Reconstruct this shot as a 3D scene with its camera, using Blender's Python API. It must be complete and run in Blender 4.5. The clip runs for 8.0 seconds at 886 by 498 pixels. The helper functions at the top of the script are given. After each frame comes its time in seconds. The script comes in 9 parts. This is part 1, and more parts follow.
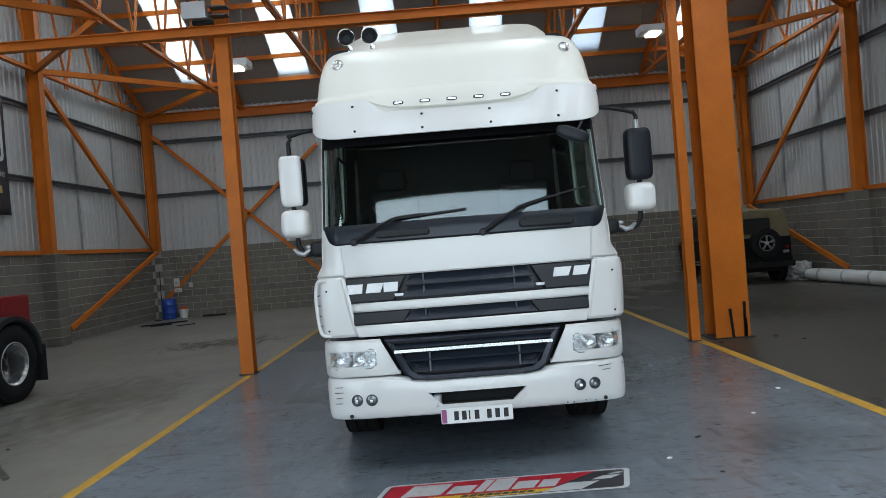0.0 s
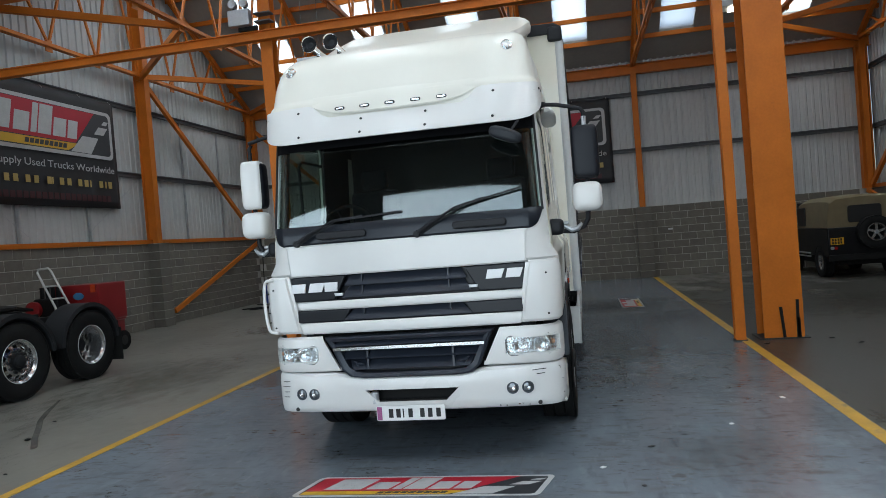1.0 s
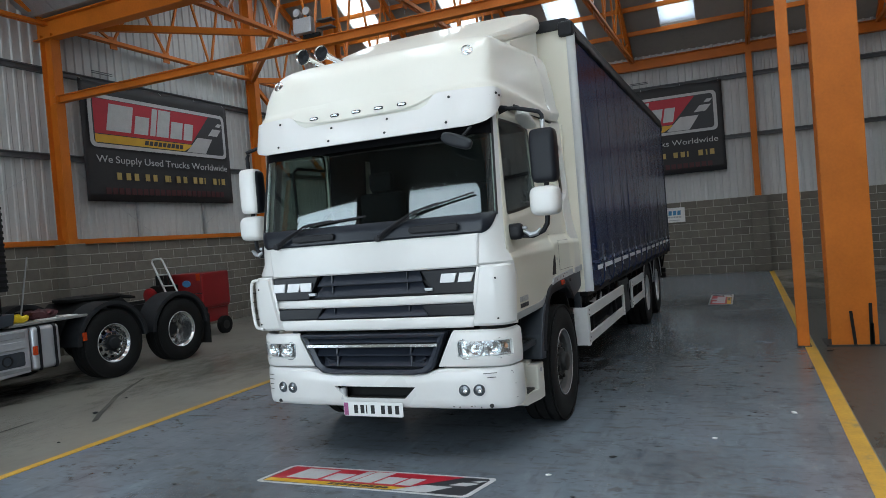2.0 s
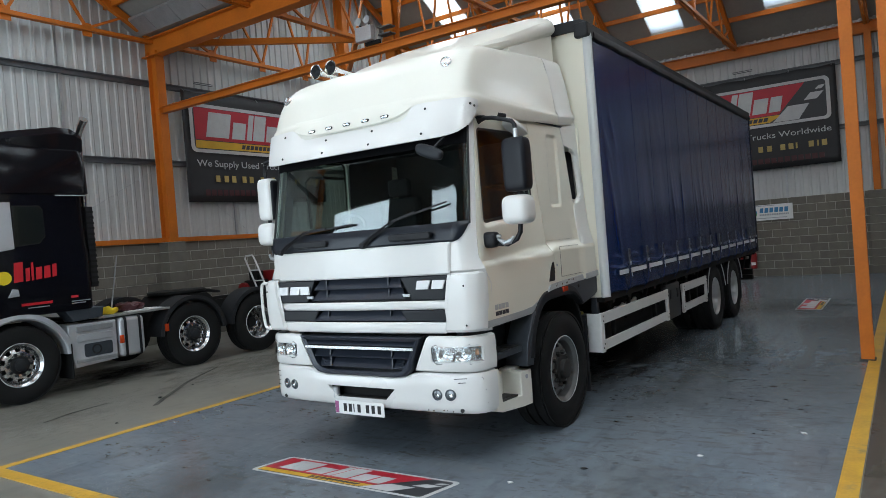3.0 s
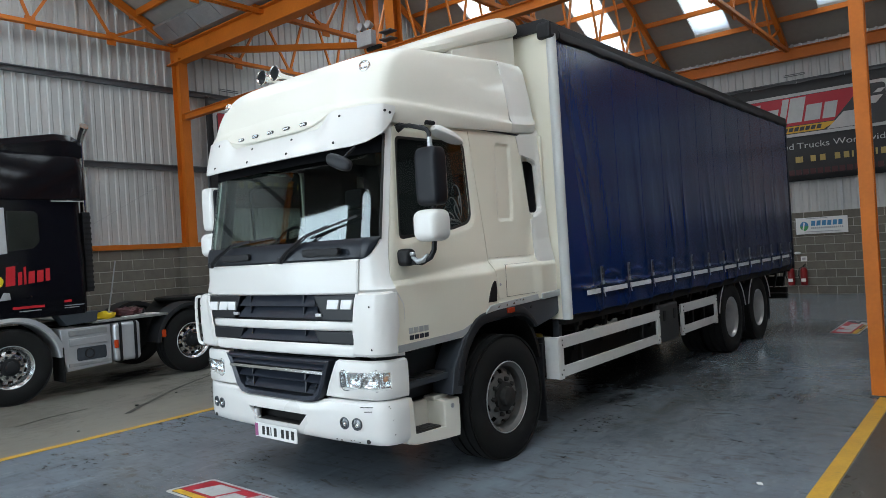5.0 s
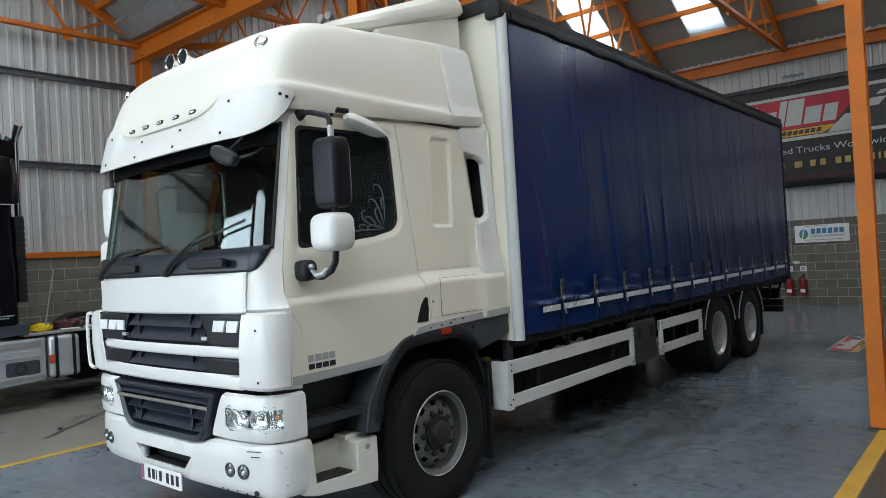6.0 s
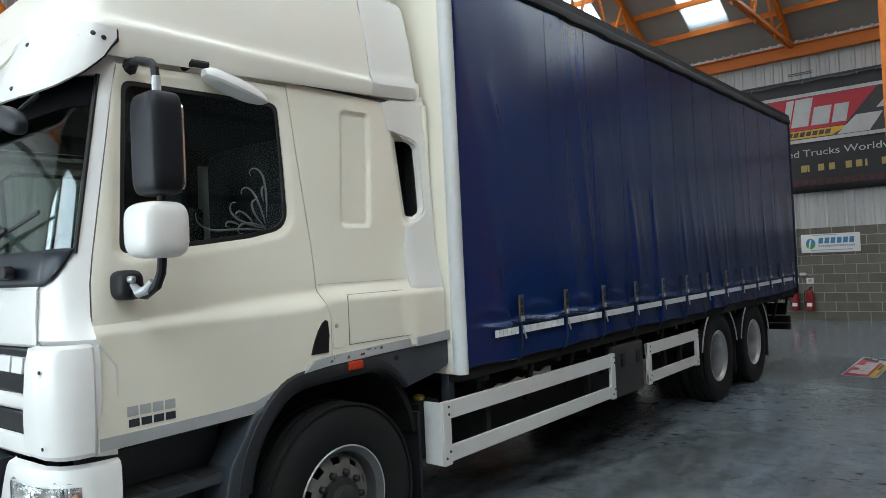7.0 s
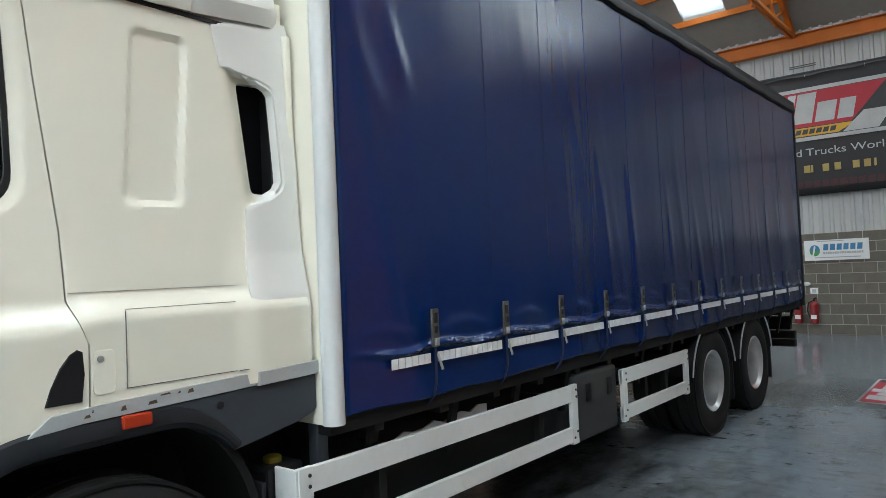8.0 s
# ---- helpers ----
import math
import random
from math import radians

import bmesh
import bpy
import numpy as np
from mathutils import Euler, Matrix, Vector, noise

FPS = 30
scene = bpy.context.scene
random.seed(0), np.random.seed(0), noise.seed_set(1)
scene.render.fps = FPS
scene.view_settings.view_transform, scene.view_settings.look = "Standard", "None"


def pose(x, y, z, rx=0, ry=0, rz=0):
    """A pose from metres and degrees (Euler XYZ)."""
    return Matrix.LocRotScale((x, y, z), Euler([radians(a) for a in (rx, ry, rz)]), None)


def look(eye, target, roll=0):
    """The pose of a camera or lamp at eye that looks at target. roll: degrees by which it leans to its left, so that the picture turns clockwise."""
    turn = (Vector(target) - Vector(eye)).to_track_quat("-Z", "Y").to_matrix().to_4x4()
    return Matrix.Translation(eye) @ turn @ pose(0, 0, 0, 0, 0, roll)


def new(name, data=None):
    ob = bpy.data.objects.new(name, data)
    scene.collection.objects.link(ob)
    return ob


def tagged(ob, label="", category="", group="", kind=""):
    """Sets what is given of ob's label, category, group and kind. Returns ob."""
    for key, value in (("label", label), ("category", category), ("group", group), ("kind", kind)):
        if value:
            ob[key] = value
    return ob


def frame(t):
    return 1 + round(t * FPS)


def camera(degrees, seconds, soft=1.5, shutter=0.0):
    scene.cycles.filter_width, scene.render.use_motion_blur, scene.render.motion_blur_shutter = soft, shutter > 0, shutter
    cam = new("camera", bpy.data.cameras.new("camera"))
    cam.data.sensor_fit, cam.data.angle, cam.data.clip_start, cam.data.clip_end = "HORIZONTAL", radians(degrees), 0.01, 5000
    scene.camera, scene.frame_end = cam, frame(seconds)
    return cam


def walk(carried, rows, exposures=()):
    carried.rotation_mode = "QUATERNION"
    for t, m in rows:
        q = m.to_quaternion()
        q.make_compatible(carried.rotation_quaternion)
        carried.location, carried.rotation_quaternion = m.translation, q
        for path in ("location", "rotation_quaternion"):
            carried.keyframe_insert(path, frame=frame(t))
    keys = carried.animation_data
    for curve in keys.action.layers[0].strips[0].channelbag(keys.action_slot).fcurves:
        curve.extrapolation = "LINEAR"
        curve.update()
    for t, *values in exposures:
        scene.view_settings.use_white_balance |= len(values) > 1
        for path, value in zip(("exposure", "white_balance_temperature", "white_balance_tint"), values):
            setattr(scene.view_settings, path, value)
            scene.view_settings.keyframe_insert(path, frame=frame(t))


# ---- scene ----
cam = camera(65.5, 8.0, 0.8)
PATH = [
    (0, (-0.126, -0.101, 1.693), (-0.144, 1.899, 1.676), -4.5),
    (0.5, (0.618, -0.08, 1.714), (0.44, 1.912, 1.684), -4.5),
    (1, (1.332, -0.02, 1.71), (0.932, 1.939, 1.677), -4.6),
    (1.5, (2.025, 0.119, 1.721), (1.415, 2.023, 1.681), -4.6),
    (3, (3.772, 0.706, 1.757), (2.651, 2.362, 1.728), -4.5),
    (3.5, (4.107, 1.0, 1.769), (2.872, 2.573, 1.742), -4.3),
    (4, (4.412, 1.232, 1.777), (3.144, 2.778, 1.763), -4.2),
    (5.5, (4.442, 2.113, 1.76), (3.161, 3.649, 1.769), -3.3),
    (6, (4.357, 2.693, 1.761), (3.07, 4.224, 1.781), -3.3),
    (6.5, (4.166, 3.276, 1.759), (2.87, 4.799, 1.79), -3.1),
    (7, (3.959, 3.936, 1.754), (2.671, 5.466, 1.793), -2.7),
    (7.5, (3.695, 4.609, 1.735), (2.407, 6.138, 1.784), -2.5),
    (8, (3.522, 5.332, 1.687), (2.241, 6.866, 1.752), -2.5),
]
EXPOSURE = [(0, -0.50, 6350, 12.5), (1.5, -0.43, 6400, 12.5), (3, -0.20, 6450, 12.5), (4, -0.12, 6480, 12.5), (5.5, -0.06, 6480, 12.5), (6.5, 0.10, 6480, 10), (7, 0.28, 6500, 10), (8, 0.66, 6500, 10)]
walk(cam, [(t, look(eye, target, roll)) for t, eye, target, roll in PATH], EXPOSURE)

# ---- world, daylight ----
world = bpy.data.worlds.new("sky")
scene.world = world
world.use_nodes = True
wn = world.node_tree.nodes
sky = wn.new("ShaderNodeTexSky")
sky.sky_type = "NISHITA"
sky.sun_disc = False
sky.sun_elevation, sky.sun_rotation = radians(40), radians(200)
world.node_tree.links.new(sky.outputs[0], wn["Background"].inputs[0])
wn["Background"].inputs[1].default_value = 0.12


def area_lamp(name, m, sx, sy, watts, color):
    data = bpy.data.lights.new(name, "AREA")
    data.shape, data.size, data.size_y = "RECTANGLE", sx, sy
    data.energy, data.color = watts, color
    ob = new(name, data)
    ob.matrix_world = m
    return ob


# ---- plan of the hall ----
LEFT, RIGHT = -9.7, 9.7        # inner faces of the side walls' cladding
BACK, FRONT = 21.9, -2.3       # inner faces of the end walls
VALLEY, RIDGE, RIDGE0 = 9.8, 15.85, 3.75
EAVE, PITCH = 6.6, 0.58        # roof height at the eaves, rise per metre
TRUSS_Z = 6.45
BLOCK_TOP = 2.15
COLS_Y = (-2.1, 3.75, 9.75, 15.85, 21.7)
SKYLIGHTS = (-7.4, -4.42, -1.6, 1.42, 4.4, 7.45)


def roof_z(y):
    return EAVE + PITCH * min(abs(y - e) for e in (BACK, VALLEY, FRONT))


# daylight through the roof lights and through the open door behind
PITCH_A = math.degrees(math.atan(PITCH))
for sx in SKYLIGHTS:
    for y0, y1, tilt in ((16.9, 20.9, -PITCH_A), (11.0, 14.9, PITCH_A), (4.8, 8.7, -PITCH_A), (-1.2, 2.7, PITCH_A)):
        ym = (y0 + y1) / 2
        area_lamp("rooflight_daylight", pose(sx, ym, roof_z(ym) + 0.22, tilt, 0, 0), 0.88, (y1 - y0) * 1.15, (84 if sx < -4 else (170 if ym > 16 else 20) if sx > 7 else 30 if sx > 3 else 48) if ym > 9 else (84 if sx < 0 else 96 if sx < 3 else (300 if sx > 7 else 200) if ym < 3 else 80), (0.82, 0.945, 0.995))
# the first opening is unseen, added to light the left side of the hall
DOORS = ((-8.4, -4.9), (-2.7, 3.0))    # the open lorry doors: from x, to x
DOOR_H = 5.2
for d0, d1 in DOORS:
    area_lamp("door_daylight", pose((d0 + d1) / 2, FRONT - 0.1, DOOR_H / 2, 90, 0, 0), d1 - d0, DOOR_H, (11.5 if d0 > -4 else 16) * (d1 - d0) * DOOR_H, (0.72, 0.895, 1.0))

# ---- materials ----


def mat(name, color, rough=0.5, metal=0.0, var=0.12, scale=3.0, fine=60.0, bump=0.0, coat=0.0, dirt=None, dirt_at=0.62, dirt_scale=2.0, spread=0.0, piece=0.0, rough_var=0.02, spec=0.5):
    """A surface with broad and fine variation in colour and gloss, a little relief, and dirt in patches."""
    m = bpy.data.materials.new(name)
    m.use_nodes = True
    nt = m.node_tree
    n, ln = nt.nodes, nt.links
    bsdf = n["Principled BSDF"]
    tex = n.new("ShaderNodeTexCoord")
    geo = n.new("ShaderNodeNewGeometry")
    big = n.new("ShaderNodeTexNoise")
    big.inputs["Scale"].default_value, big.inputs["Detail"].default_value = scale, 6
    small = n.new("ShaderNodeTexNoise")
    small.inputs["Scale"].default_value, small.inputs["Detail"].default_value = fine, 4
    for t in (big, small):
        ln.new(geo.outputs["Position"], t.inputs["Vector"])
    mix = n.new("ShaderNodeMath")
    mix.operation = "MULTIPLY_ADD"
    ln.new(small.outputs["Fac"], mix.inputs[0])
    mix.inputs[1].default_value = 0.5
    ln.new(big.outputs["Fac"], mix.inputs[2])
    ramp = n.new("ShaderNodeMapRange")
    ramp.inputs["From Min"].default_value, ramp.inputs["From Max"].default_value = 0.45, 1.05
    ramp.inputs["To Min"].default_value, ramp.inputs["To Max"].default_value = 1 - var, 1 + var
    ln.new(mix.outputs[0], ramp.inputs["Value"])
    value = ramp.outputs[0]
    if piece:
        info = n.new("ShaderNodeObjectInfo")
        pr = n.new("ShaderNodeMapRange")
        pr.inputs["To Min"].default_value, pr.inputs["To Max"].default_value = 1 - piece, 1 + piece
        ln.new(info.outputs["Random"], pr.inputs["Value"])
        isl = n.new("ShaderNodeMapRange")
        isl.inputs["To Min"].default_value, isl.inputs["To Max"].default_value = 1 - piece, 1 + piece
        ln.new(geo.outputs["Random Per Island"], isl.inputs["Value"])
        for o in (pr, isl):
            mul = n.new("ShaderNodeMath")
            mul.operation = "MULTIPLY"
            ln.new(value, mul.inputs[0])
            ln.new(o.outputs[0], mul.inputs[1])
            value = mul.outputs[0]
    hue = n.new("ShaderNodeHueSaturation")
    hue.inputs["Color"].default_value = (*color, 1)
    ln.new(value, hue.inputs["Value"])
    out = hue.outputs[0]
    if dirt:
        dn = n.new("ShaderNodeTexNoise")
        dn.inputs["Scale"].default_value, dn.inputs["Detail"].default_value, dn.inputs["Roughness"].default_value = dirt_scale, 8, 0.65
        ln.new(geo.outputs["Position"], dn.inputs["Vector"])
        dr = n.new("ShaderNodeMapRange")
        dr.inputs["From Min"].default_value, dr.inputs["From Max"].default_value = dirt_at, dirt_at + 0.18
        dr.inputs["To Max"].default_value = 0.85
        ln.new(dn.outputs["Fac"], dr.inputs["Value"])
        mx = n.new("ShaderNodeMix")
        mx.data_type = "RGBA"
        ln.new(dr.outputs[0], mx.inputs[0])
        ln.new(out, mx.inputs[6])
        mx.inputs[7].default_value = (*dirt, 1)
        out = mx.outputs[2]
    ln.new(out, bsdf.inputs["Base Color"])
    rr = n.new("ShaderNodeMapRange")
    rr.inputs["From Min"].default_value, rr.inputs["From Max"].default_value = 0.3, 0.7
    rr.inputs["To Min"].default_value, rr.inputs["To Max"].default_value = max(rough - rough_var, 0.02), min(rough + rough_var, 1)
    ln.new(big.outputs["Fac"], rr.inputs["Value"])
    ln.new(rr.outputs[0], bsdf.inputs["Roughness"])
    bsdf.inputs["Metallic"].default_value = metal
    bsdf.inputs["Coat Weight"].default_value = coat
    bsdf.inputs["Coat Roughness"].default_value = 0.05
    bsdf.inputs["Specular IOR Level"].default_value = spec
    if bump:
        b = n.new("ShaderNodeBump")
        b.inputs["Strength"].default_value, b.inputs["Distance"].default_value = bump, 0.01
        ln.new(mix.outputs[0], b.inputs["Height"])
        ln.new(b.outputs[0], bsdf.inputs["Normal"])
    return m


def floor_mat(name, color, rough, worn, worn_at, stain, gloss_var, layers=()):
    """Trowelled floor with scuffs, stains and dragged marks running along the bay."""
    m = mat(name, color, rough, var=0.16, scale=0.5, fine=9, bump=0.05, dirt=worn, dirt_at=worn_at, dirt_scale=1.1, rough_var=gloss_var)
    nt = m.node_tree
    n, ln = nt.nodes, nt.links
    bsdf = n["Principled BSDF"]
    before = bsdf.inputs["Base Color"].links[0].from_socket
    geo = n.new("ShaderNodeNewGeometry")
    gloss = None
    for sc, stretch, lo, amount, tone, *more in ((2.2, (1.0, 0.22, 1), 0.60, 0.55, stain), (14, (1.0, 0.12, 1), 0.66, 0.6, stain), (0.35, (1, 1, 1), 0.52, 0.5, stain)) + tuple(layers):
        mp = n.new("ShaderNodeMapping")
        mp.inputs["Scale"].default_value = stretch
        mp.inputs["Rotation"].default_value = (0, 0, 0.5 if sc > 10 else -0.35)
        t = n.new("ShaderNodeTexNoise")
        t.inputs["Scale"].default_value, t.inputs["Detail"].default_value, t.inputs["Roughness"].default_value = sc, 6, 0.58
        ln.new(geo.outputs["Position"], mp.inputs["Vector"])
        ln.new(mp.outputs[0], t.inputs["Vector"])
        r = n.new("ShaderNodeMapRange")
        r.inputs["From Min"].default_value, r.inputs["From Max"].default_value = lo - 0.03, lo - 0.03 + (more[0] if more else 0.20)
        r.inputs["To Max"].default_value = amount
        ln.new(t.outputs["Fac"], r.inputs["Value"])
        share = r.outputs[0]
        if more:
            # small marks gather in patches
            patch = n.new("ShaderNodeTexNoise")
            patch.inputs["Scale"].default_value, patch.inputs["Detail"].default_value = more[1], 3
            ln.new(geo.outputs["Position"], patch.inputs["Vector"])
            pr = n.new("ShaderNodeMapRange")
            pr.inputs["From Min"].default_value, pr.inputs["From Max"].default_value = 0.50, 0.64
            ln.new(patch.outputs["Fac"], pr.inputs["Value"])
            both = n.new("ShaderNodeMath")
            both.operation = "MULTIPLY"
            ln.new(share, both.inputs[0])
            ln.new(pr.outputs[0], both.inputs[1])
            share = both.outputs[0]
        mx = n.new("ShaderNodeMix")
        mx.data_type = "RGBA"
        ln.new(share, mx.inputs[0])
        ln.new(before, mx.inputs[6])
        mx.inputs[7].default_value = (*tone, 1)
        before = mx.outputs[2]
        gloss = gloss or t
    ln.new(before, bsdf.inputs["Base Color"])
    # polished and dulled patches
    gr = n.new("ShaderNodeMapRange")
    gr.inputs["From Min"].default_value, gr.inputs["From Max"].default_value = 0.38, 0.62
    gr.inputs["To Min"].default_value, gr.inputs["To Max"].default_value = max(0.08, rough - gloss_var), rough + gloss_var
    ln.new(gloss.outputs["Fac"], gr.inputs["Value"])
    ln.new(gr.outputs[0], bsdf.inputs["Roughness"])
    return m


M = {}
M["concrete"] = floor_mat("floor_concrete", (0.188, 0.177, 0.150), 0.40, (0.265, 0.247, 0.21), 0.58, (0.07, 0.07, 0.057), 0.0, ((5.0, (1, 0.5, 1), 0.62, 0.4, (0.10, 0.085, 0.06)), (0.8, (0.4, 1, 1), 0.56, 0.45, (0.25, 0.245, 0.225)), (30, (0.35, 1, 1), 0.66, 0.5, (0.05, 0.05, 0.045)), (7, (0.6, 1, 1), 0.54, 0.6, (0.080, 0.070, 0.052), 0.12, 0.7), (3.5, (1, 0.6, 1), 0.53, 0.5, (0.24, 0.225, 0.19), 0.12, 0.4)))
M["bay"] = floor_mat("floor_bay_paint", (0.158, 0.182, 0.206), 0.17, (0.20, 0.205, 0.205), 0.57, (0.055, 0.055, 0.055), 0.0, ((9.0, (0.25, 1, 1), 0.585, 0.6, (0.078, 0.072, 0.052)), (17, (0.3, 1, 1), 0.60, 0.6, (0.07, 0.066, 0.050)), (12, (1, 0.3, 1), 0.61, 0.5, (0.25, 0.28, 0.31)), (1.6, (1, 0.45, 1), 0.57, 0.55, (0.20, 0.245, 0.29)), (3.2, (0.55, 1, 1), 0.61, 0.5, (0.11, 0.092, 0.068)), (7.0, (1, 0.3, 1), 0.64, 0.6, (0.045, 0.05, 0.055)), (28, (0.3, 1, 1), 0.66, 0.25, (0.20, 0.22, 0.24)), (9, (0.65, 1, 1), 0.585, 0.6, (0.085, 0.074, 0.052), 0.07, 1.5), (19, (0.55, 1, 1), 0.60, 0.65, (0.055, 0.052, 0.043), 0.05, 1.9), (5, (1, 0.7, 1), 0.56, 0.4, (0.23, 0.26, 0.29), 0.08, 0.9)))
M["yellow_line"] = mat("yellow_line_paint", (0.52, 0.285, 0.025), 0.5, var=0.2, scale=4, fine=40, dirt=(0.20, 0.165, 0.10), dirt_at=0.56, dirt_scale=6)
M["block"] = mat("concrete_block", (0.155, 0.14, 0.115), 0.92, var=0.18, scale=6, fine=90, bump=0.5, piece=0.13, dirt=(0.09, 0.08, 0.068), dirt_at=0.62)
M["mortar"] = mat("mortar", (0.43, 0.41, 0.36), 0.95, var=0.12, scale=5, fine=80, bump=0.4)
M["cladding"] = mat("white_cladding", (0.46, 0.465, 0.455), 0.5, var=0.08, scale=0.8, fine=12, dirt=(0.36, 0.35, 0.32), dirt_at=0.66, dirt_scale=0.9, piece=0.03)
M["front_wall"] = mat("dark_brown_blockwork", (0.06, 0.055, 0.05), 0.85, var=0.15, scale=2, fine=20)
M["roof"] = mat("roof_sheet", (0.30, 0.285, 0.26), 0.75, var=0.10, scale=0.6, fine=8, dirt=(0.20, 0.19, 0.17), dirt_at=0.60, dirt_scale=0.7)
M["orange"] = mat("orange_steel", (0.53, 0.143, 0.013), 0.45, spec=0.25, var=0.14, scale=2.5, fine=30, bump=0.06, dirt=(0.22, 0.07, 0.02), dirt_at=0.68, dirt_scale=4)
M["rail"] = mat("grey_rail", (0.10, 0.105, 0.11), 0.5, metal=0.3, var=0.15, scale=2, fine=25)
m = bpy.data.materials.new("rooflight_sheet")
m.use_nodes = True
tl = m.node_tree.nodes.new("ShaderNodeBsdfTranslucent")
tl.inputs[0].default_value = (0.85, 0.87, 0.88, 1)
clear = m.node_tree.nodes.new("ShaderNodeBsdfTransparent")
blend = m.node_tree.nodes.new("ShaderNodeMixShader")
blend.inputs[0].default_value = 0.7
m.node_tree.links.new(tl.outputs[0], blend.inputs[1])
m.node_tree.links.new(clear.outputs[0], blend.inputs[2])
m.node_tree.links.new(blend.outputs[0], m.node_tree.nodes["Material Output"].inputs[0])
M["rooflight"] = m
M["galv"] = mat("galvanised", (0.42, 0.43, 0.44), 0.42, metal=0.7, var=0.15, scale=5, fine=40)
M["dark"] = mat("dark_shadow_metal", (0.02, 0.02, 0.02), 0.6)

# ---- mesh helpers ----


def round_edges(bm, es, fs, bevel, seg):
    """Round the edges of a solid and keep its flat faces flat in the shading, by a thin border in each."""
    old = set(bm.faces) - set(fs)
    made = bmesh.ops.bevel(bm, geom=es, offset=bevel, segments=seg, profile=0.5, affect="EDGES")
    round_ones = set(made["faces"])
    flat = [f for f in bm.faces if f not in old and f not in round_ones]
    if flat:
        bmesh.ops.inset_individual(bm, faces=flat, thickness=min(bevel * 0.3, 0.0015), use_even_offset=True)


def box(bm, x0, x1, y0, y1, z0, z1, bevel=0.0, seg=2):
    v = [bm.verts.new(p) for p in ((x0, y0, z0), (x1, y0, z0), (x1, y1, z0), (x0, y1, z0), (x0, y0, z1), (x1, y0, z1), (x1, y1, z1), (x0, y1, z1))]
    fs = [bm.faces.new([v[i] for i in f]) for f in ((3, 2, 1, 0), (4, 5, 6, 7), (0, 1, 5, 4), (1, 2, 6, 5), (2, 3, 7, 6), (3, 0, 4, 7))]
    if bevel:
        es = list({e for f in fs for e in f.edges})
        round_edges(bm, es, fs, bevel, seg)
    return v


def bar(bm, p, q, w, h, up=(0, 0, 1)):
    """A rectangular bar from p to q: w across, h along up."""
    p, q, up = Vector(p), Vector(q), Vector(up)
    d = (q - p).normalized()
    a = d.cross(up)
    if a.length < 1e-4:
        a = d.cross(Vector((1, 0, 0)))
    a.normalize()
    b = a.cross(d)
    v = [bm.verts.new(o + a * (sx * w / 2) + b * (sy * h / 2)) for o in (p, q) for sx, sy in ((-1, -1), (1, -1), (1, 1), (-1, 1))]
    for f in ((3, 2, 1, 0), (4, 5, 6, 7), (0, 1, 5, 4), (1, 2, 6, 5), (2, 3, 7, 6), (3, 0, 4, 7)):
        bm.faces.new([v[i] for i in f])


def ibeam(bm, p, q, w, h, t=0.015, up=(0, 0, 1)):
    """An I section from p to q: flanges w wide, h deep along up."""
    p, q, u = Vector(p), Vector(q), Vector(up).normalized()
    a = (q - p).normalized().cross(u).normalized()
    out = [(-w / 2, -h / 2), (w / 2, -h / 2), (w / 2, t - h / 2), (t / 2, t - h / 2), (t / 2, h / 2 - t), (w / 2, h / 2 - t), (w / 2, h / 2), (-w / 2, h / 2), (-w / 2, h / 2 - t), (-t / 2, h / 2 - t), (-t / 2, t - h / 2), (-w / 2, t - h / 2)]
    ends = [[bm.verts.new(o + a * x + u * y) for x, y in out] for o in (p, q)]
    n = len(out)
    for i in range(n):
        bm.faces.new((ends[0][i], ends[0][(i + 1) % n], ends[1][(i + 1) % n], ends[1][i]))
    bm.faces.new(ends[0])
    bm.faces.new(list(reversed(ends[1])))


def tube(bm, pts, r, seg=10, closed=False):
    """A round tube along points; r a number or one for each point."""
    pts = [Vector(p) for p in pts]
    rs = r if isinstance(r, (list, tuple)) else [r] * len(pts)
    rings = []
    ref = None
    for i, p in enumerate(pts):
        a, b = pts[max(i - 1, 0)], pts[min(i + 1, len(pts) - 1)]
        d = (b - a).normalized()
        if ref is None:
            ref = d.orthogonal().normalized()
        ref = (ref - d * ref.dot(d)).normalized()
        c = d.cross(ref)
        rings.append([bm.verts.new(p + (ref * math.cos(k) + c * math.sin(k)) * rs[i]) for k in (2 * math.pi * j / seg for j in range(seg))])
    for u, v in zip(rings, rings[1:]):
        for j in range(seg):
            bm.faces.new((u[j], u[(j + 1) % seg], v[(j + 1) % seg], v[j])).smooth = True
    bm.faces.new(list(reversed(rings[0])))
    bm.faces.new(rings[-1])


def lathe(bm, center, axis, profile, seg=32):
    """A turned body: profile of (along the axis, radius), closed at ends of radius 0."""
    c, d = Vector(center), Vector(axis).normalized()
    u = d.orthogonal().normalized()
    w = d.cross(u)
    rings = []
    for a, r in profile:
        if r < 1e-5:
            rings.append([bm.verts.new(c + d * a)])
        else:
            rings.append([bm.verts.new(c + d * a + (u * math.cos(k) + w * math.sin(k)) * r) for k in (2 * math.pi * j / seg for j in range(seg))])
    for p, q in zip(rings, rings[1:]):
        for j in range(seg):
            k = (j + 1) % seg
            if len(p) == 1 and len(q) == 1:
                continue
            if len(p) == 1:
                f = (p[0], q[k], q[j])
            elif len(q) == 1:
                f = (p[j], p[k], q[0])
            else:
                f = (p[j], p[k], q[k], q[j])
            bm.faces.new(f).smooth = True


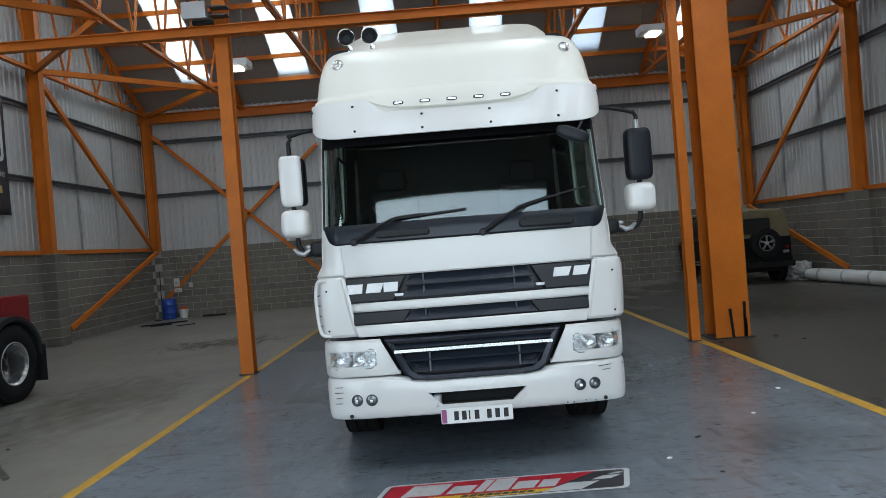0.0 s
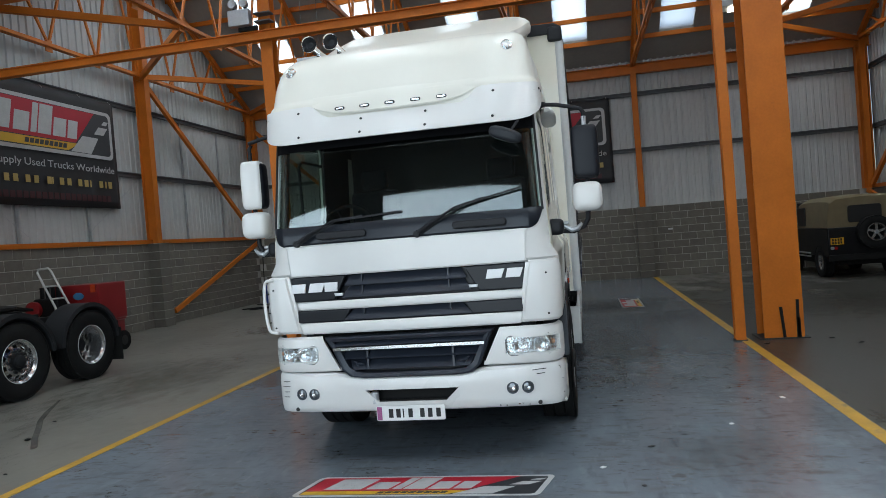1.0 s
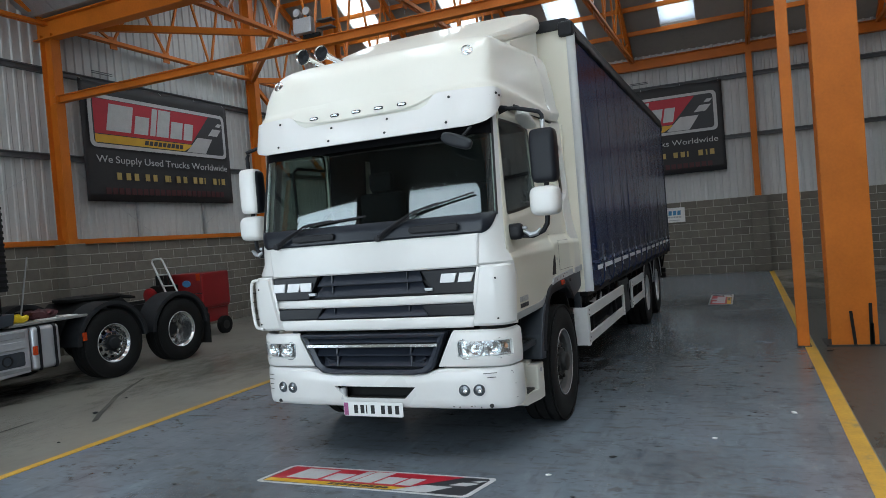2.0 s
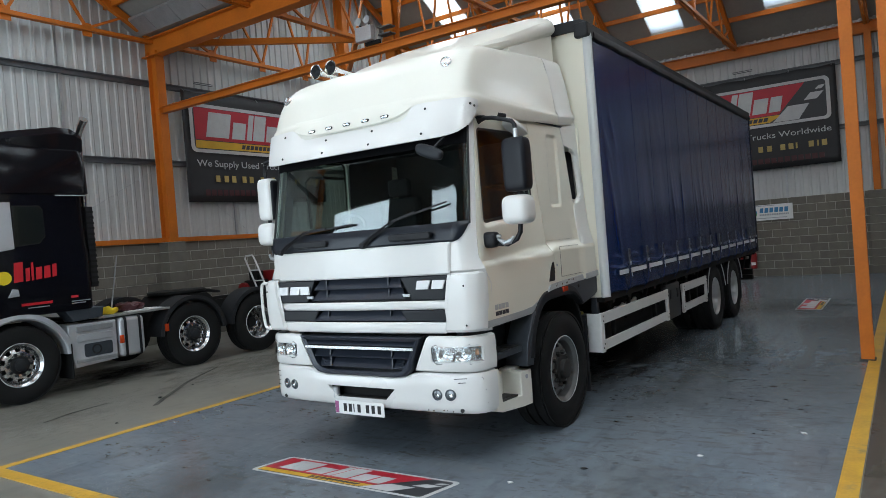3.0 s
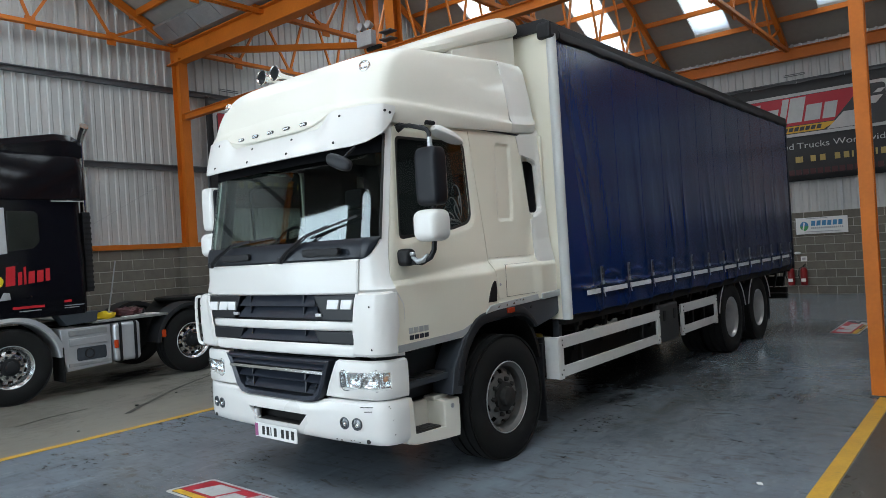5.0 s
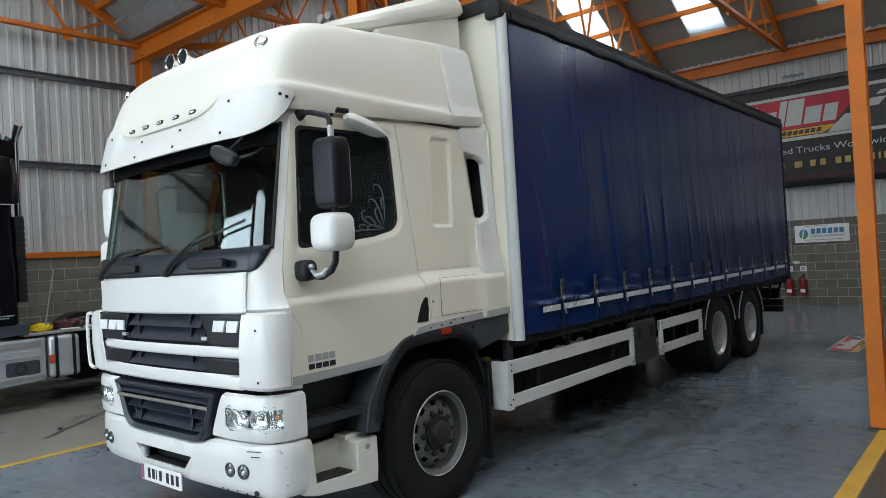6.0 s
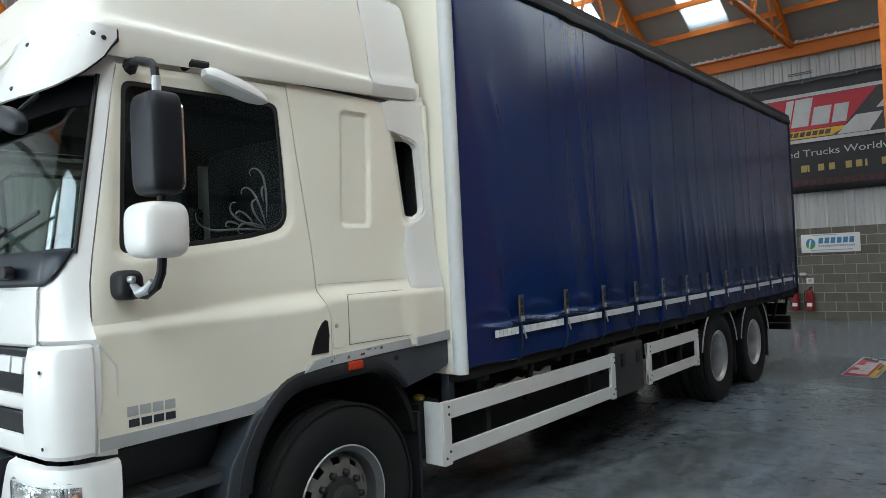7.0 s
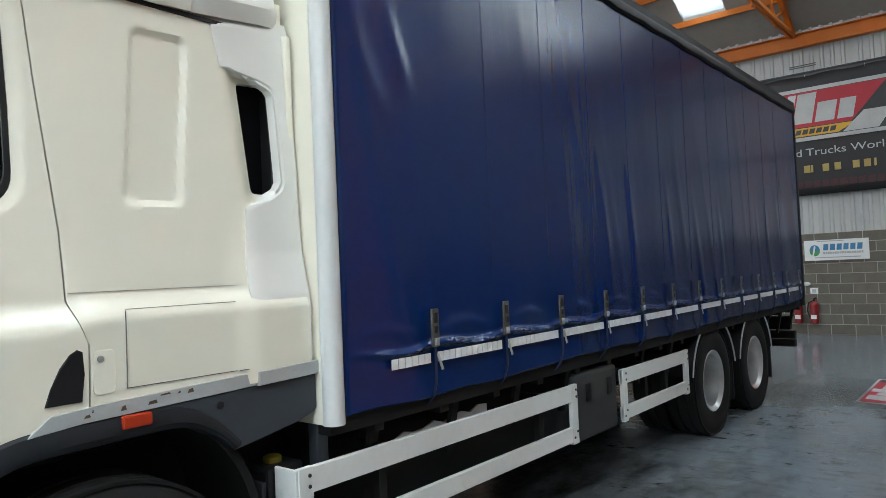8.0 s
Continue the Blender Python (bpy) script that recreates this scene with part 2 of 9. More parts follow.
def prism(bm, pts, axis, a, b, bevel=0.0, seg=2):
    """A flat outline (two coordinates a point) drawn out along axis from a to b."""
    put = {"x": lambda p, t: (t, p[0], p[1]), "y": lambda p, t: (p[0], t, p[1]), "z": lambda p, t: (p[0], p[1], t)}[axis]
    lo, hi = [bm.verts.new(put(p, a)) for p in pts], [bm.verts.new(put(p, b)) for p in pts]
    n = len(pts)
    fs = [bm.faces.new(lo), bm.faces.new(list(reversed(hi)))]
    fs += [bm.faces.new((lo[(i + 1) % n], lo[i], hi[i], hi[(i + 1) % n])) for i in range(n)]
    if bevel:
        es = list(fs[0].edges) + list(fs[1].edges)
        round_edges(bm, es, fs, bevel, seg)


def grid(bm, rows, close=False, smooth=True):
    """A skin over rows of points."""
    vs = [[bm.verts.new(p) for p in r] for r in rows]
    n = len(vs[0])
    for u, v in zip(vs, vs[1:]):
        for j in range(n if close else n - 1):
            f = bm.faces.new((u[j], u[(j + 1) % n], v[(j + 1) % n], v[j]))
            f.smooth = smooth
    return vs


def mesh_of(name, bm, material, sharp=0.5):
    bmesh.ops.recalc_face_normals(bm, faces=bm.faces)
    me = bpy.data.meshes.new(name)
    bm.to_mesh(me)
    bm.free()
    me.materials.append(material)
    me.polygons.foreach_set("use_smooth", [True] * len(me.polygons))
    me.set_sharp_from_angle(angle=sharp)
    return me


def thing(name, at, label, category, group="", kind=""):
    ob = new(name)
    ob.location = at
    ob.empty_display_size = 0.2
    return tagged(ob, label, category, group, kind)


def part(name, bm, material, parent, label=""):
    """One mesh object, drawn in world places, under a thing or a part."""
    root = parent
    while root.parent:
        root = root.parent
    bmesh.ops.translate(bm, verts=bm.verts, vec=-root.location)
    me = mesh_of(name, bm, material)
    ob = new(name, me)
    ob.parent = parent
    return tagged(ob, label)


def solid(name, bm, material, label, category, kind="structure", group=""):
    return tagged(new(name, mesh_of(name, bm, material)), label, category, group, kind)


def B():
    return bmesh.new()


# ---- floor ----
bm = B()
box(bm, -60, 60, -60, 60, -0.2, 0.0)
solid("floor", bm, M["concrete"], "worn brown-grey trowelled concrete floor of the hall", "floor")
bm = B()
box(bm, -3.13, 3.36, 3.46, 21.85, 0.0, 0.004)
solid("floor_bay", bm, M["bay"], "blue-grey painted parking bay with scuffs and tyre marks", "floor")
for nm, x0, x1, y0, y1 in (("yellow_line", -3.19, -3.09, 3.40, 21.85), ("yellow_line", 3.31, 3.43, 3.40, 21.85), ("yellow_line", -3.09, 3.31, 3.40, 3.53)):
    bm = B()
    box(bm, x0, x1, y0, y1, 0.0, 0.008)
    solid(nm, bm, M["yellow_line"], "worn yellow bay line painted on the floor", "floor marking")

# ---- walls ----


def corrugated(bm, face, a0, a1, z0, z1, depth=0.022, pitch=0.2, at=0.0, top=None, mirror=False):
    """Ribbed sheet on a wall: face 'x' or 'y' is the axis it looks along, at its plane; top(a) a sloping upper edge."""
    cuts, a = [], a0
    while a < a1 - 1e-6:
        cuts += [(a, 0), (a + pitch * 0.55, 0), (a + pitch * 0.65, 1), (a + pitch * 0.9, 1)]
        a += pitch
    cuts = [(min(u, a1), d) for u, d in cuts if u <= a1] + [(a1, 0)]
    lo, hi = [], []
    for u, d in cuts:
        p = at + d * depth
        zt = top(u) if top else z1
        lo.append(bm.verts.new((p, u, z0) if face == "x" else (u, p, z0)))
        hi.append(bm.verts.new((p, u, zt) if face == "x" else (u, p, zt)))
    for i in range(len(cuts) - 1):
        if cuts[i + 1][0] - cuts[i][0] > 1e-5:
            bm.faces.new((lo[i], lo[i + 1], hi[i + 1], hi[i]))


def make_wall(name, face, at, inward, a0, a1, label, openings=()):
    """A side wall: thick core, ribbed sheets in bays and storeys, dark rails and studs."""
    bm = B()
    out = -inward * 0.25
    lo, hi = sorted((at - inward * 0.03, at + out))
    ends, at_x = [], a0
    for o0, o1 in openings:
        ends.append((at_x, o0))
        at_x = o1
    ends.append((at_x, a1))
    gable = face == "x"
    zt = lambda u: roof_z(u) + 0.1
    for e0, e1 in ends:
        if gable:
            ys = [e0] + [y for y in (RIDGE0, VALLEY, RIDGE) if e0 < y < e1] + [e1]
            prism(bm, [(e0, 0), (e1, 0)] + [(y, zt(y)) for y in reversed(ys)], "x", lo, hi)
        else:
            box(bm, e0, e1, lo, hi, 0, EAVE + 0.1)
    for o0, o1 in openings:
        box(bm, o0, o1, lo, hi, DOOR_H, EAVE + 0.1)
    return solid(name, bm, M["cladding"] if name != "wall_front" else M["front_wall"], label, "wall")


walls = {
    "left": make_wall("wall_left", "x", LEFT, 1, FRONT, BACK, "gable wall of white ribbed sheeting above a concrete block plinth"),
    "right": make_wall("wall_right", "x", RIGHT, -1, FRONT, BACK, "gable wall of white ribbed sheeting above a concrete block plinth"),
    "back": make_wall("wall_back", "y", BACK, -1, LEFT, RIGHT, "end wall of white ribbed sheeting above a concrete block plinth"),
    "front": make_wall("wall_front", "y", FRONT, 1, LEFT, RIGHT, "end wall with an open lorry door and a second, added opening", DOORS),
}


def wall_panels(wall, face, at, inward, edges, storeys, gable):
    for z0, z1, depth in storeys:
        for a0, a1 in zip(edges, edges[1:]):
            bm = B()
            top = (lambda u: roof_z(u) + 0.05) if (z1 is None and gable) else None
            zz = z1 if z1 is not None else EAVE + 0.05
            corrugated(bm, face, a0 + 0.01, a1 - 0.01, z0, zz, depth * inward, 0.2, at, top)
            part("cladding_panel", bm, M["cladding"], wall)


STOREYS = ((BLOCK_TOP, 3.86, 0.016), (3.94, 5.55, 0.016), (5.65, None, 0.03))
side_edges = [FRONT, -0.2, 1.85, 3.75, 5.8, 7.8, 9.75, 11.75, 13.8, 15.85, 17.8, 19.8, BACK]
back_edges = [LEFT, -7.4, -5.29, -3.17, -1.06, 1.06, 3.17, 5.25, 7.4, RIGHT]
wall_panels(walls["left"], "x", LEFT, 1, side_edges, STOREYS, True)
wall_panels(walls["right"], "x", RIGHT, -1, side_edges, STOREYS, True)
wall_panels(walls["back"], "y", BACK, -1, back_edges, STOREYS, False)

# dark rails along the walls, and the thin studs behind the sheet joints
for z in (3.9, 5.6):
    for x0, x1, y0, y1, nm in ((LEFT - 0.02, LEFT + 0.10, FRONT, BACK, "left"), (RIGHT - 0.10, RIGHT + 0.02, FRONT, BACK, "right"), (LEFT, RIGHT, BACK - 0.10, BACK + 0.02, "back")):
        bm = B()
        box(bm, x0, x1, y0, y1, z - 0.06, z - 0.045)
        box(bm, x0, x1, y0, y1, z + 0.045, z + 0.06)
        if nm == "back":
            box(bm, x0, x1, y1 - 0.06, y1 - 0.045, z - 0.045, z + 0.045)
        elif nm == "left":
            box(bm, x0 + 0.06, x0 + 0.075, y0, y1, z - 0.045, z + 0.045)
        else:
            box(bm, x1 - 0.075, x1 - 0.06, y0, y1, z - 0.045, z + 0.045)
        solid("sheeting_rail", bm, M["rail"], "dark grey steel sheeting rail along the wall", "trim")
for a in side_edges[1:-1]:
    if min(abs(a - c) for c in COLS_Y) < 0.2:
        continue
    for x in (LEFT + 0.035, RIGHT - 0.035):
        for z0, z1 in ((BLOCK_TOP, 3.84), (3.96, 5.54)):
            bm = B()
            box(bm, x - 0.02, x + 0.02, a - 0.03, a + 0.03, z0, z1)
            solid("sheet_joint", bm, M["galv"], "thin grey cover strip over a sheet joint", "trim")
for a in back_edges[1:-1]:
    if abs(abs(a) - 3.17) < 0.1:
        continue
    for z0, z1 in ((BLOCK_TOP, 3.84), (3.96, 5.54)):
        bm = B()
        box(bm, a - 0.03, a + 0.03, BACK - 0.055, BACK - 0.015, z0, z1)
        solid("sheet_joint", bm, M["galv"], "thin grey cover strip over a sheet joint", "trim")

# ---- roof ----
SLOPES = ((BACK, RIDGE), (VALLEY, RIDGE), (VALLEY, RIDGE0), (FRONT, RIDGE0))
SKY_Y = {0: (16.9, 20.95), 1: (11.0, 14.9), 2: (4.8, 8.7), 3: (-1.2, 2.7)}
for k, (ye, yr) in enumerate(SLOPES):
    bm = B()
    s0, s1 = SKY_Y[k]
    cutsx = [LEFT - 0.3] + [c for x in SKYLIGHTS for c in (x - 0.47, x + 0.47)] + [RIGHT + 0.3]
    ylo, yhi = min(ye, yr), max(ye, yr)
    for i, (x0, x1) in enumerate(zip(cutsx, cutsx[1:])):
        spans = [(ylo, yhi)] if i % 2 == 0 else [(ylo, s0), (s1, yhi)]
        for y0, y1 in spans:
            z0, z1 = EAVE + PITCH * abs(y0 - ye), EAVE + PITCH * abs(y1 - ye)
            lo = [(x0, y0, z0), (x1, y0, z0), (x1, y1, z1), (x0, y1, z1)]
            vs = [bm.verts.new(p) for p in lo] + [bm.verts.new((p[0], p[1], p[2] + 0.12)) for p in lo]
            for f in ((3, 2, 1, 0), (4, 5, 6, 7), (0, 1, 5, 4), (1, 2, 6, 5), (2, 3, 7, 6), (3, 0, 4, 7)):
                bm.faces.new([vs[j] for j in f])
    solid("ceiling", bm, M["roof"], "grey-beige pitched roof lining with strip roof lights", "ceiling")
    for sx in SKYLIGHTS:
        bm = B()
        z0, z1 = EAVE + PITCH * abs(s0 - ye), EAVE + PITCH * abs(s1 - ye)
        bar(bm, (sx, s0, z0 + 0.06), (sx, s1, z1 + 0.06), 0.94, 0.004)
        pane = solid("rooflight", bm, M["rooflight"], "white translucent roof light sheet", "window")
        pane.visible_shadow = False
    # purlins, with the sheet joints riding on them
    n = 7
    for j in range(n):
        y = ye + (yr - ye) * (0.155 + j * 0.135)
        bm = B()
        z = EAVE + PITCH * abs(y - ye)
        box(bm, LEFT, RIGHT, y - 0.03, y + 0.03, z - 0.13, z - 0.003)
        solid("purlin", bm, M["orange"], "orange steel purlin under the roof sheets", "beam")

# ---- steel frame ----


def steel(name, label, build, category="beam"):
    bm = B()
    build(bm)
    return solid(name, bm, M["orange"], label, category)


def truss(x, gable):
    """Two pitched trusses along y, one for each roof bay, standing on the valley beam."""
    for (ye, yr, yo) in ((BACK - 0.15, RIDGE, VALLEY), (FRONT + 0.15, RIDGE0, VALLEY)):
        t = thing("roof_truss", (x, (ye + yo) / 2, TRUSS_Z), "orange steel roof truss with angle chords and thin webs", "truss", "roof trusses")
        bm = B()
        for o in (-0.04, 0.04):
            bar(bm, (x + o, ye, TRUSS_Z), (x + o, yo, TRUSS_Z), 0.05, 0.075)
        part("bottom_chord", bm, M["orange"], t)
        bm = B()
        for e in (ye, yo):
            bar(bm, (x, e, EAVE - 0.10), (x, yr, EAVE + PITCH * abs(yr - ye) - 0.22), 0.10, 0.15)
        part("top_chord", bm, M["orange"], t)
        n, sgn = 8, 1 if yo > ye else -1
        span = abs(yo - ye)
        node = [ye + sgn * span * i / n for i in range(n + 1)]
        topz = lambda y: EAVE - 0.2 + PITCH * (span / 2 - abs(y - (ye + yo) / 2))
        for i in range(n):
            m = (node[i] + node[i + 1]) / 2
            for e in (node[i], node[i + 1]):
                if e in (node[0], node[-1]):
                    continue
                bm = B()
                bar(bm, (x, e, TRUSS_Z + 0.02), (x, m, topz(m)), 0.045, 0.05)
                part("web", bm, M["orange"], t)
        for e in node[1:-1]:
            bm = B()
            box(bm, x - 0.012, x + 0.012, e - 0.09, e + 0.09, TRUSS_Z - 0.14, TRUSS_Z + 0.12)
            part("gusset_plate", bm, M["orange"], t)


for x in (-9.45, -6.33, -3.17, 0.0, 3.17, 6.33, 9.45):
    truss(x, abs(x) > 9)
for sx in (-1, 1):
    pts = [(9.4, 9.75), (6.33, 12.8), (9.4, 15.85), (6.33, 18.8), (9.4, 21.75)]
    for (xa, ya), (xb, yb) in zip(pts, pts[1:]):
        steel("plan_brace", "orange steel brace lying level between wall and truss", lambda bm: bar(bm, (sx * xa, ya, TRUSS_Z - 0.03), (sx * xb, yb, TRUSS_Z - 0.03), 0.10, 0.13))
# columns on the side walls
for x in (-9.42, 9.42):
    for y in COLS_Y:
        top = roof_z(y) - 0.2 if abs(y - RIDGE) < 0.2 or abs(y - RIDGE0) < 0.2 else 6.25
        steel("wall_column", "orange steel column standing on a block pier against the wall", lambda bm: ibeam(bm, (x, y, BLOCK_TOP), (x, y, top), 0.2, 0.3, 0.018, up=(1, 0, 0)), "column")
    steel("wall_rail", "orange steel rail on top of the block plinth", lambda bm: bar(bm, (x * 1.012, FRONT, BLOCK_TOP + 0.05), (x * 1.012, BACK, BLOCK_TOP + 0.05), 0.13, 0.10), "trim")
    s = 1 if x > 0 else -1
    steel("wall_brace", "orange steel brace slanting across the wall bay", lambda bm: bar(bm, (x, 16.0, 6.25), (x, 21.45, 2.25), 0.09, 0.12))
    steel("wall_brace", "orange steel brace slanting down across the block plinth", lambda bm: bar(bm, (x - s * 0.12, 21.5, 2.1), (x - s * 0.12, 16.3, 0.35), 0.07, 0.12))
# end wall: columns, eaves beam, crossed braces
for x in (-9.45, -3.17, 3.17, 9.45):
    steel("end_column", "orange steel column on the end wall", lambda bm: ibeam(bm, (x, BACK - 0.16, BLOCK_TOP), (x, BACK - 0.16, 6.3), 0.16, 0.22, 0.015, up=(0, 1, 0)), "column")
steel("eaves_beam", "orange steel eaves beam along the end wall", lambda bm: ibeam(bm, (LEFT, BACK - 0.16, 6.33), (RIGHT, BACK - 0.16, 6.33), 0.2, 0.3))
for (xa, za), (xb, zb) in (((-9.4, 5.9), (-3.2, 0.2)), ((-9.4, 0.45), (-3.2, 5.9))):
    steel("wall_brace", "orange steel brace crossing the end wall", lambda bm: bar(bm, (xa, BACK - 0.14, za), (xb, BACK - 0.14, zb), 0.08, 0.11))
# valley line: beam, gutter, posts, tie
steel("valley_beam", "deep orange steel valley beam carrying the roof trusses", lambda bm: ibeam(bm, (LEFT, VALLEY - 0.08, 6.33), (RIGHT, VALLEY - 0.08, 6.33), 0.24, 0.38, 0.02))
bm = B()
for i in range(24):
    x0 = LEFT + i * 19.4 / 24
    prism(bm, [(VALLEY - 0.62, 6.80), (VALLEY - 0.30, 6.56), (VALLEY + 0.30, 6.56), (VALLEY + 0.62, 6.80), (VALLEY + 0.62, 6.85), (VALLEY - 0.62, 6.85)], "x", x0 + 0.006, x0 + 19.4 / 24 - 0.006)
solid("valley_gutter", bm, M["galv"], "grey insulated valley gutter above the valley beam", "gutter")
steel("tie_beam", "orange steel tie beam across the hall between the posts", lambda bm: ibeam(bm, (LEFT + 0.3, VALLEY - 0.06, 4.97), (3.3, VALLEY - 0.06, 4.97), 0.13, 0.14, 0.012), "beam")


def post(x, y, w, d, top, label):
    t = thing("steel_post", (x, y, 0), label, "post")
    bm = B()
    ibeam(bm, (x, y, 0.0), (x, y, top), w, d, 0.016, up=(0, 1, 0))
    part("shaft", bm, M["orange"], t)
    bm = B()
    box(bm, x - w * 0.62, x + w * 0.62, y - d * 0.6, y + d * 0.6, 0.0, 0.02)
    part("base_plate", bm, M["dark"], t)
    return t


post(-3.19, 9.97, 0.19, 0.19, 6.2, "slim orange steel post beside the yellow line")
post(3.305, 9.86, 0.13, 0.14, 6.2, "slim orange steel post standing on the yellow line")
BIG = (3.86, 10.05, 0.50, 0.42)
post(*BIG, 6.2, "broad orange steel column with a worn foot")

# ---- more materials ----
M["paint"] = mat("cream_white_paint", (0.80, 0.765, 0.645), 0.28, var=0.004, scale=1.5, fine=20, coat=0.6, rough_var=0.0)
M["white"] = mat("white_paint", (0.72, 0.707, 0.68), 0.30, var=0.01, scale=1.5, fine=20, coat=0.35, rough_var=0.02)
M["kit"] = mat("off_white_plastic", (0.735, 0.72, 0.68), 0.36, var=0.01, scale=1.5, fine=20, coat=0.22, rough_var=0.03)
M["kit_cream"] = mat("cream_white_fairing", (0.775, 0.75, 0.665), 0.34, var=0.01, scale=1.5, fine=20, coat=0.25, rough_var=0.03)
M["scuffed"] = mat("scuffed_white_paint", (0.71, 0.70, 0.675), 0.3, var=0.02, scale=2, fine=30, coat=0.4, dirt=(0.50, 0.47, 0.41), dirt_at=0.70, dirt_scale=6, rough_var=0.06)
M["grille"] = mat("grey_black_plastic", (0.020, 0.025, 0.036), 0.32, spec=0.5, var=0.12, scale=6, fine=120, bump=0.05)
M["scuttle"] = mat("dark_scuttle_plastic", (0.009, 0.012, 0.018), 0.30, spec=0.4, var=0.12, scale=6, fine=120, bump=0.05)
M["grille_dark"] = mat("black_gloss_panel", (0.008, 0.009, 0.012), 0.3, spec=0.3, var=0.1, scale=4, fine=60)
M["fender"] = mat("dark_grey_plastic", (0.032, 0.039, 0.048), 0.5, var=0.12, scale=4, fine=90, bump=0.06, dirt=(0.09, 0.085, 0.08), dirt_at=0.62, dirt_scale=5)
M["strip"] = mat("silver_grey_strip", (0.42, 0.43, 0.43), 0.4, metal=0.2, var=0.08, dirt=(0.25, 0.22, 0.18), dirt_at=0.64, dirt_scale=9)
M["rubber"] = mat("black_rubber", (0.009, 0.009, 0.009), 0.75, spec=0.25, var=0.2, scale=6, fine=90, bump=0.1, dirt=(0.024, 0.022, 0.019), dirt_at=0.62, dirt_scale=5)
M["black"] = mat("black_plastic", (0.010, 0.010, 0.012), 0.5, spec=0.3, var=0.15, scale=6, fine=80, bump=0.04)
M["chassis"] = mat("grimy_black_chassis", (0.007, 0.0067, 0.0065), 0.75, var=0.25, scale=5, fine=60, bump=0.15, dirt=(0.024, 0.020, 0.016), dirt_at=0.60, dirt_scale=4, spec=0.3)
M["chrome"] = mat("chrome", (0.80, 0.80, 0.80), 0.14, metal=1.0, var=0.05, rough_var=0.05)
M["steel_rim"] = mat("silver_painted_rim", (0.15, 0.15, 0.147), 0.42, metal=0.5, var=0.15, scale=8, fine=60, dirt=(0.13, 0.11, 0.09), dirt_at=0.56, dirt_scale=9)
M["rear_rim"] = mat("silver_dished_rim", (0.58, 0.58, 0.58), 0.32, metal=0.85, var=0.12, scale=8, fine=60, rough_var=0.03)
M["alloy"] = mat("polished_alloy", (0.62, 0.62, 0.62), 0.20, metal=0.92, var=0.08, rough_var=0.06)
M["front_disc"] = mat("grimy_shaded_disc", (0.20, 0.196, 0.188), 0.5, metal=0.4, var=0.2, scale=8, fine=60, dirt=(0.06, 0.052, 0.044), dirt_at=0.56, dirt_scale=8)
M["hub"] = mat("dirty_hub", (0.028, 0.027, 0.026), 0.6, metal=0.3, var=0.25, scale=12, fine=80, bump=0.1)
M["curtain"] = mat("navy_curtain", (0.002, 0.0185, 0.100), 0.20, var=0.05, scale=0.8, fine=30, rough_var=0.03, spec=0.5, coat=0.12)
M["curtain"].node_tree.nodes["Principled BSDF"].inputs["Specular Tint"].default_value = (0.70, 0.88, 1.0, 1)
M["curtain"].node_tree.nodes["Principled BSDF"].inputs["Coat Roughness"].default_value = 0.22


def streaks(m, scales, strength, distance):
    """Long fine relief in a sheet: scales stretch its noise along x, y and z."""
    n, ln = m.node_tree.nodes, m.node_tree.links
    geo, mp, t, bp = (n.new(k) for k in ("ShaderNodeNewGeometry", "ShaderNodeMapping", "ShaderNodeTexNoise", "ShaderNodeBump"))
    mp.inputs["Scale"].default_value = scales
    t.inputs["Scale"].default_value, t.inputs["Detail"].default_value = 1.0, 5
    ln.new(geo.outputs["Position"], mp.inputs["Vector"])
    ln.new(mp.outputs[0], t.inputs["Vector"])
    ln.new(t.outputs["Fac"], bp.inputs["Height"])
    bp.inputs["Strength"].default_value, bp.inputs["Distance"].default_value = strength, distance
    b = n["Principled BSDF"]
    ln.new(bp.outputs[0], b.inputs["Normal"])
    ln.new(bp.outputs[0], b.inputs["Coat Normal"])


streaks(M["curtain"], (1.0, 9.0, 0.9), 0.5, 0.004)
M["buckle"] = mat("dull_steel_buckle", (0.13, 0.13, 0.127), 0.42, metal=0.7, var=0.25, scale=30, fine=200, bump=0.2, dirt=(0.06, 0.05, 0.04), dirt_at=0.55, dirt_scale=30)
M["fog_bowl"] = mat("dark_lamp_bowl", (0.16, 0.17, 0.18), 0.15, metal=0.7, var=0.3, scale=60, fine=200)
M["rust"] = mat("brown_chips", (0.09, 0.055, 0.03), 0.9, var=0.3, scale=60, fine=200)
M["yellow_cap"] = mat("yellow_plastic", (0.22, 0.17, 0.015), 0.5, var=0.1)
M["dull_black"] = mat("dull_black_plastic", (0.014, 0.015, 0.017), 0.6, var=0.2, scale=6, fine=90, bump=0.05, spec=0.3)
M["seam"] = mat("grey_panel_seam", (0.14, 0.135, 0.115), 0.7, var=0.1)
M["arch"] = mat("black_arch_plastic", (0.014, 0.015, 0.018), 0.6, var=0.15, scale=5, fine=90, bump=0.05, dirt=(0.04, 0.037, 0.033), dirt_at=0.64, dirt_scale=6, spec=0.3)
M["tool_grey"] = mat("grimy_dark_box", (0.026, 0.027, 0.029), 0.55, var=0.2, scale=5, fine=60, bump=0.05, dirt=(0.06, 0.055, 0.048), dirt_at=0.62, dirt_scale=7)
M["post_white"] = mat("white_painted_post", (0.60, 0.61, 0.60), 0.45, var=0.05, scale=3, fine=40, dirt=(0.40, 0.39, 0.36), dirt_at=0.68, dirt_scale=6)
M["silvered"] = mat("silvered_reflector", (0.86, 0.87, 0.88), 0.10, metal=0.95, var=0.12, scale=40, fine=160, bump=0.25)
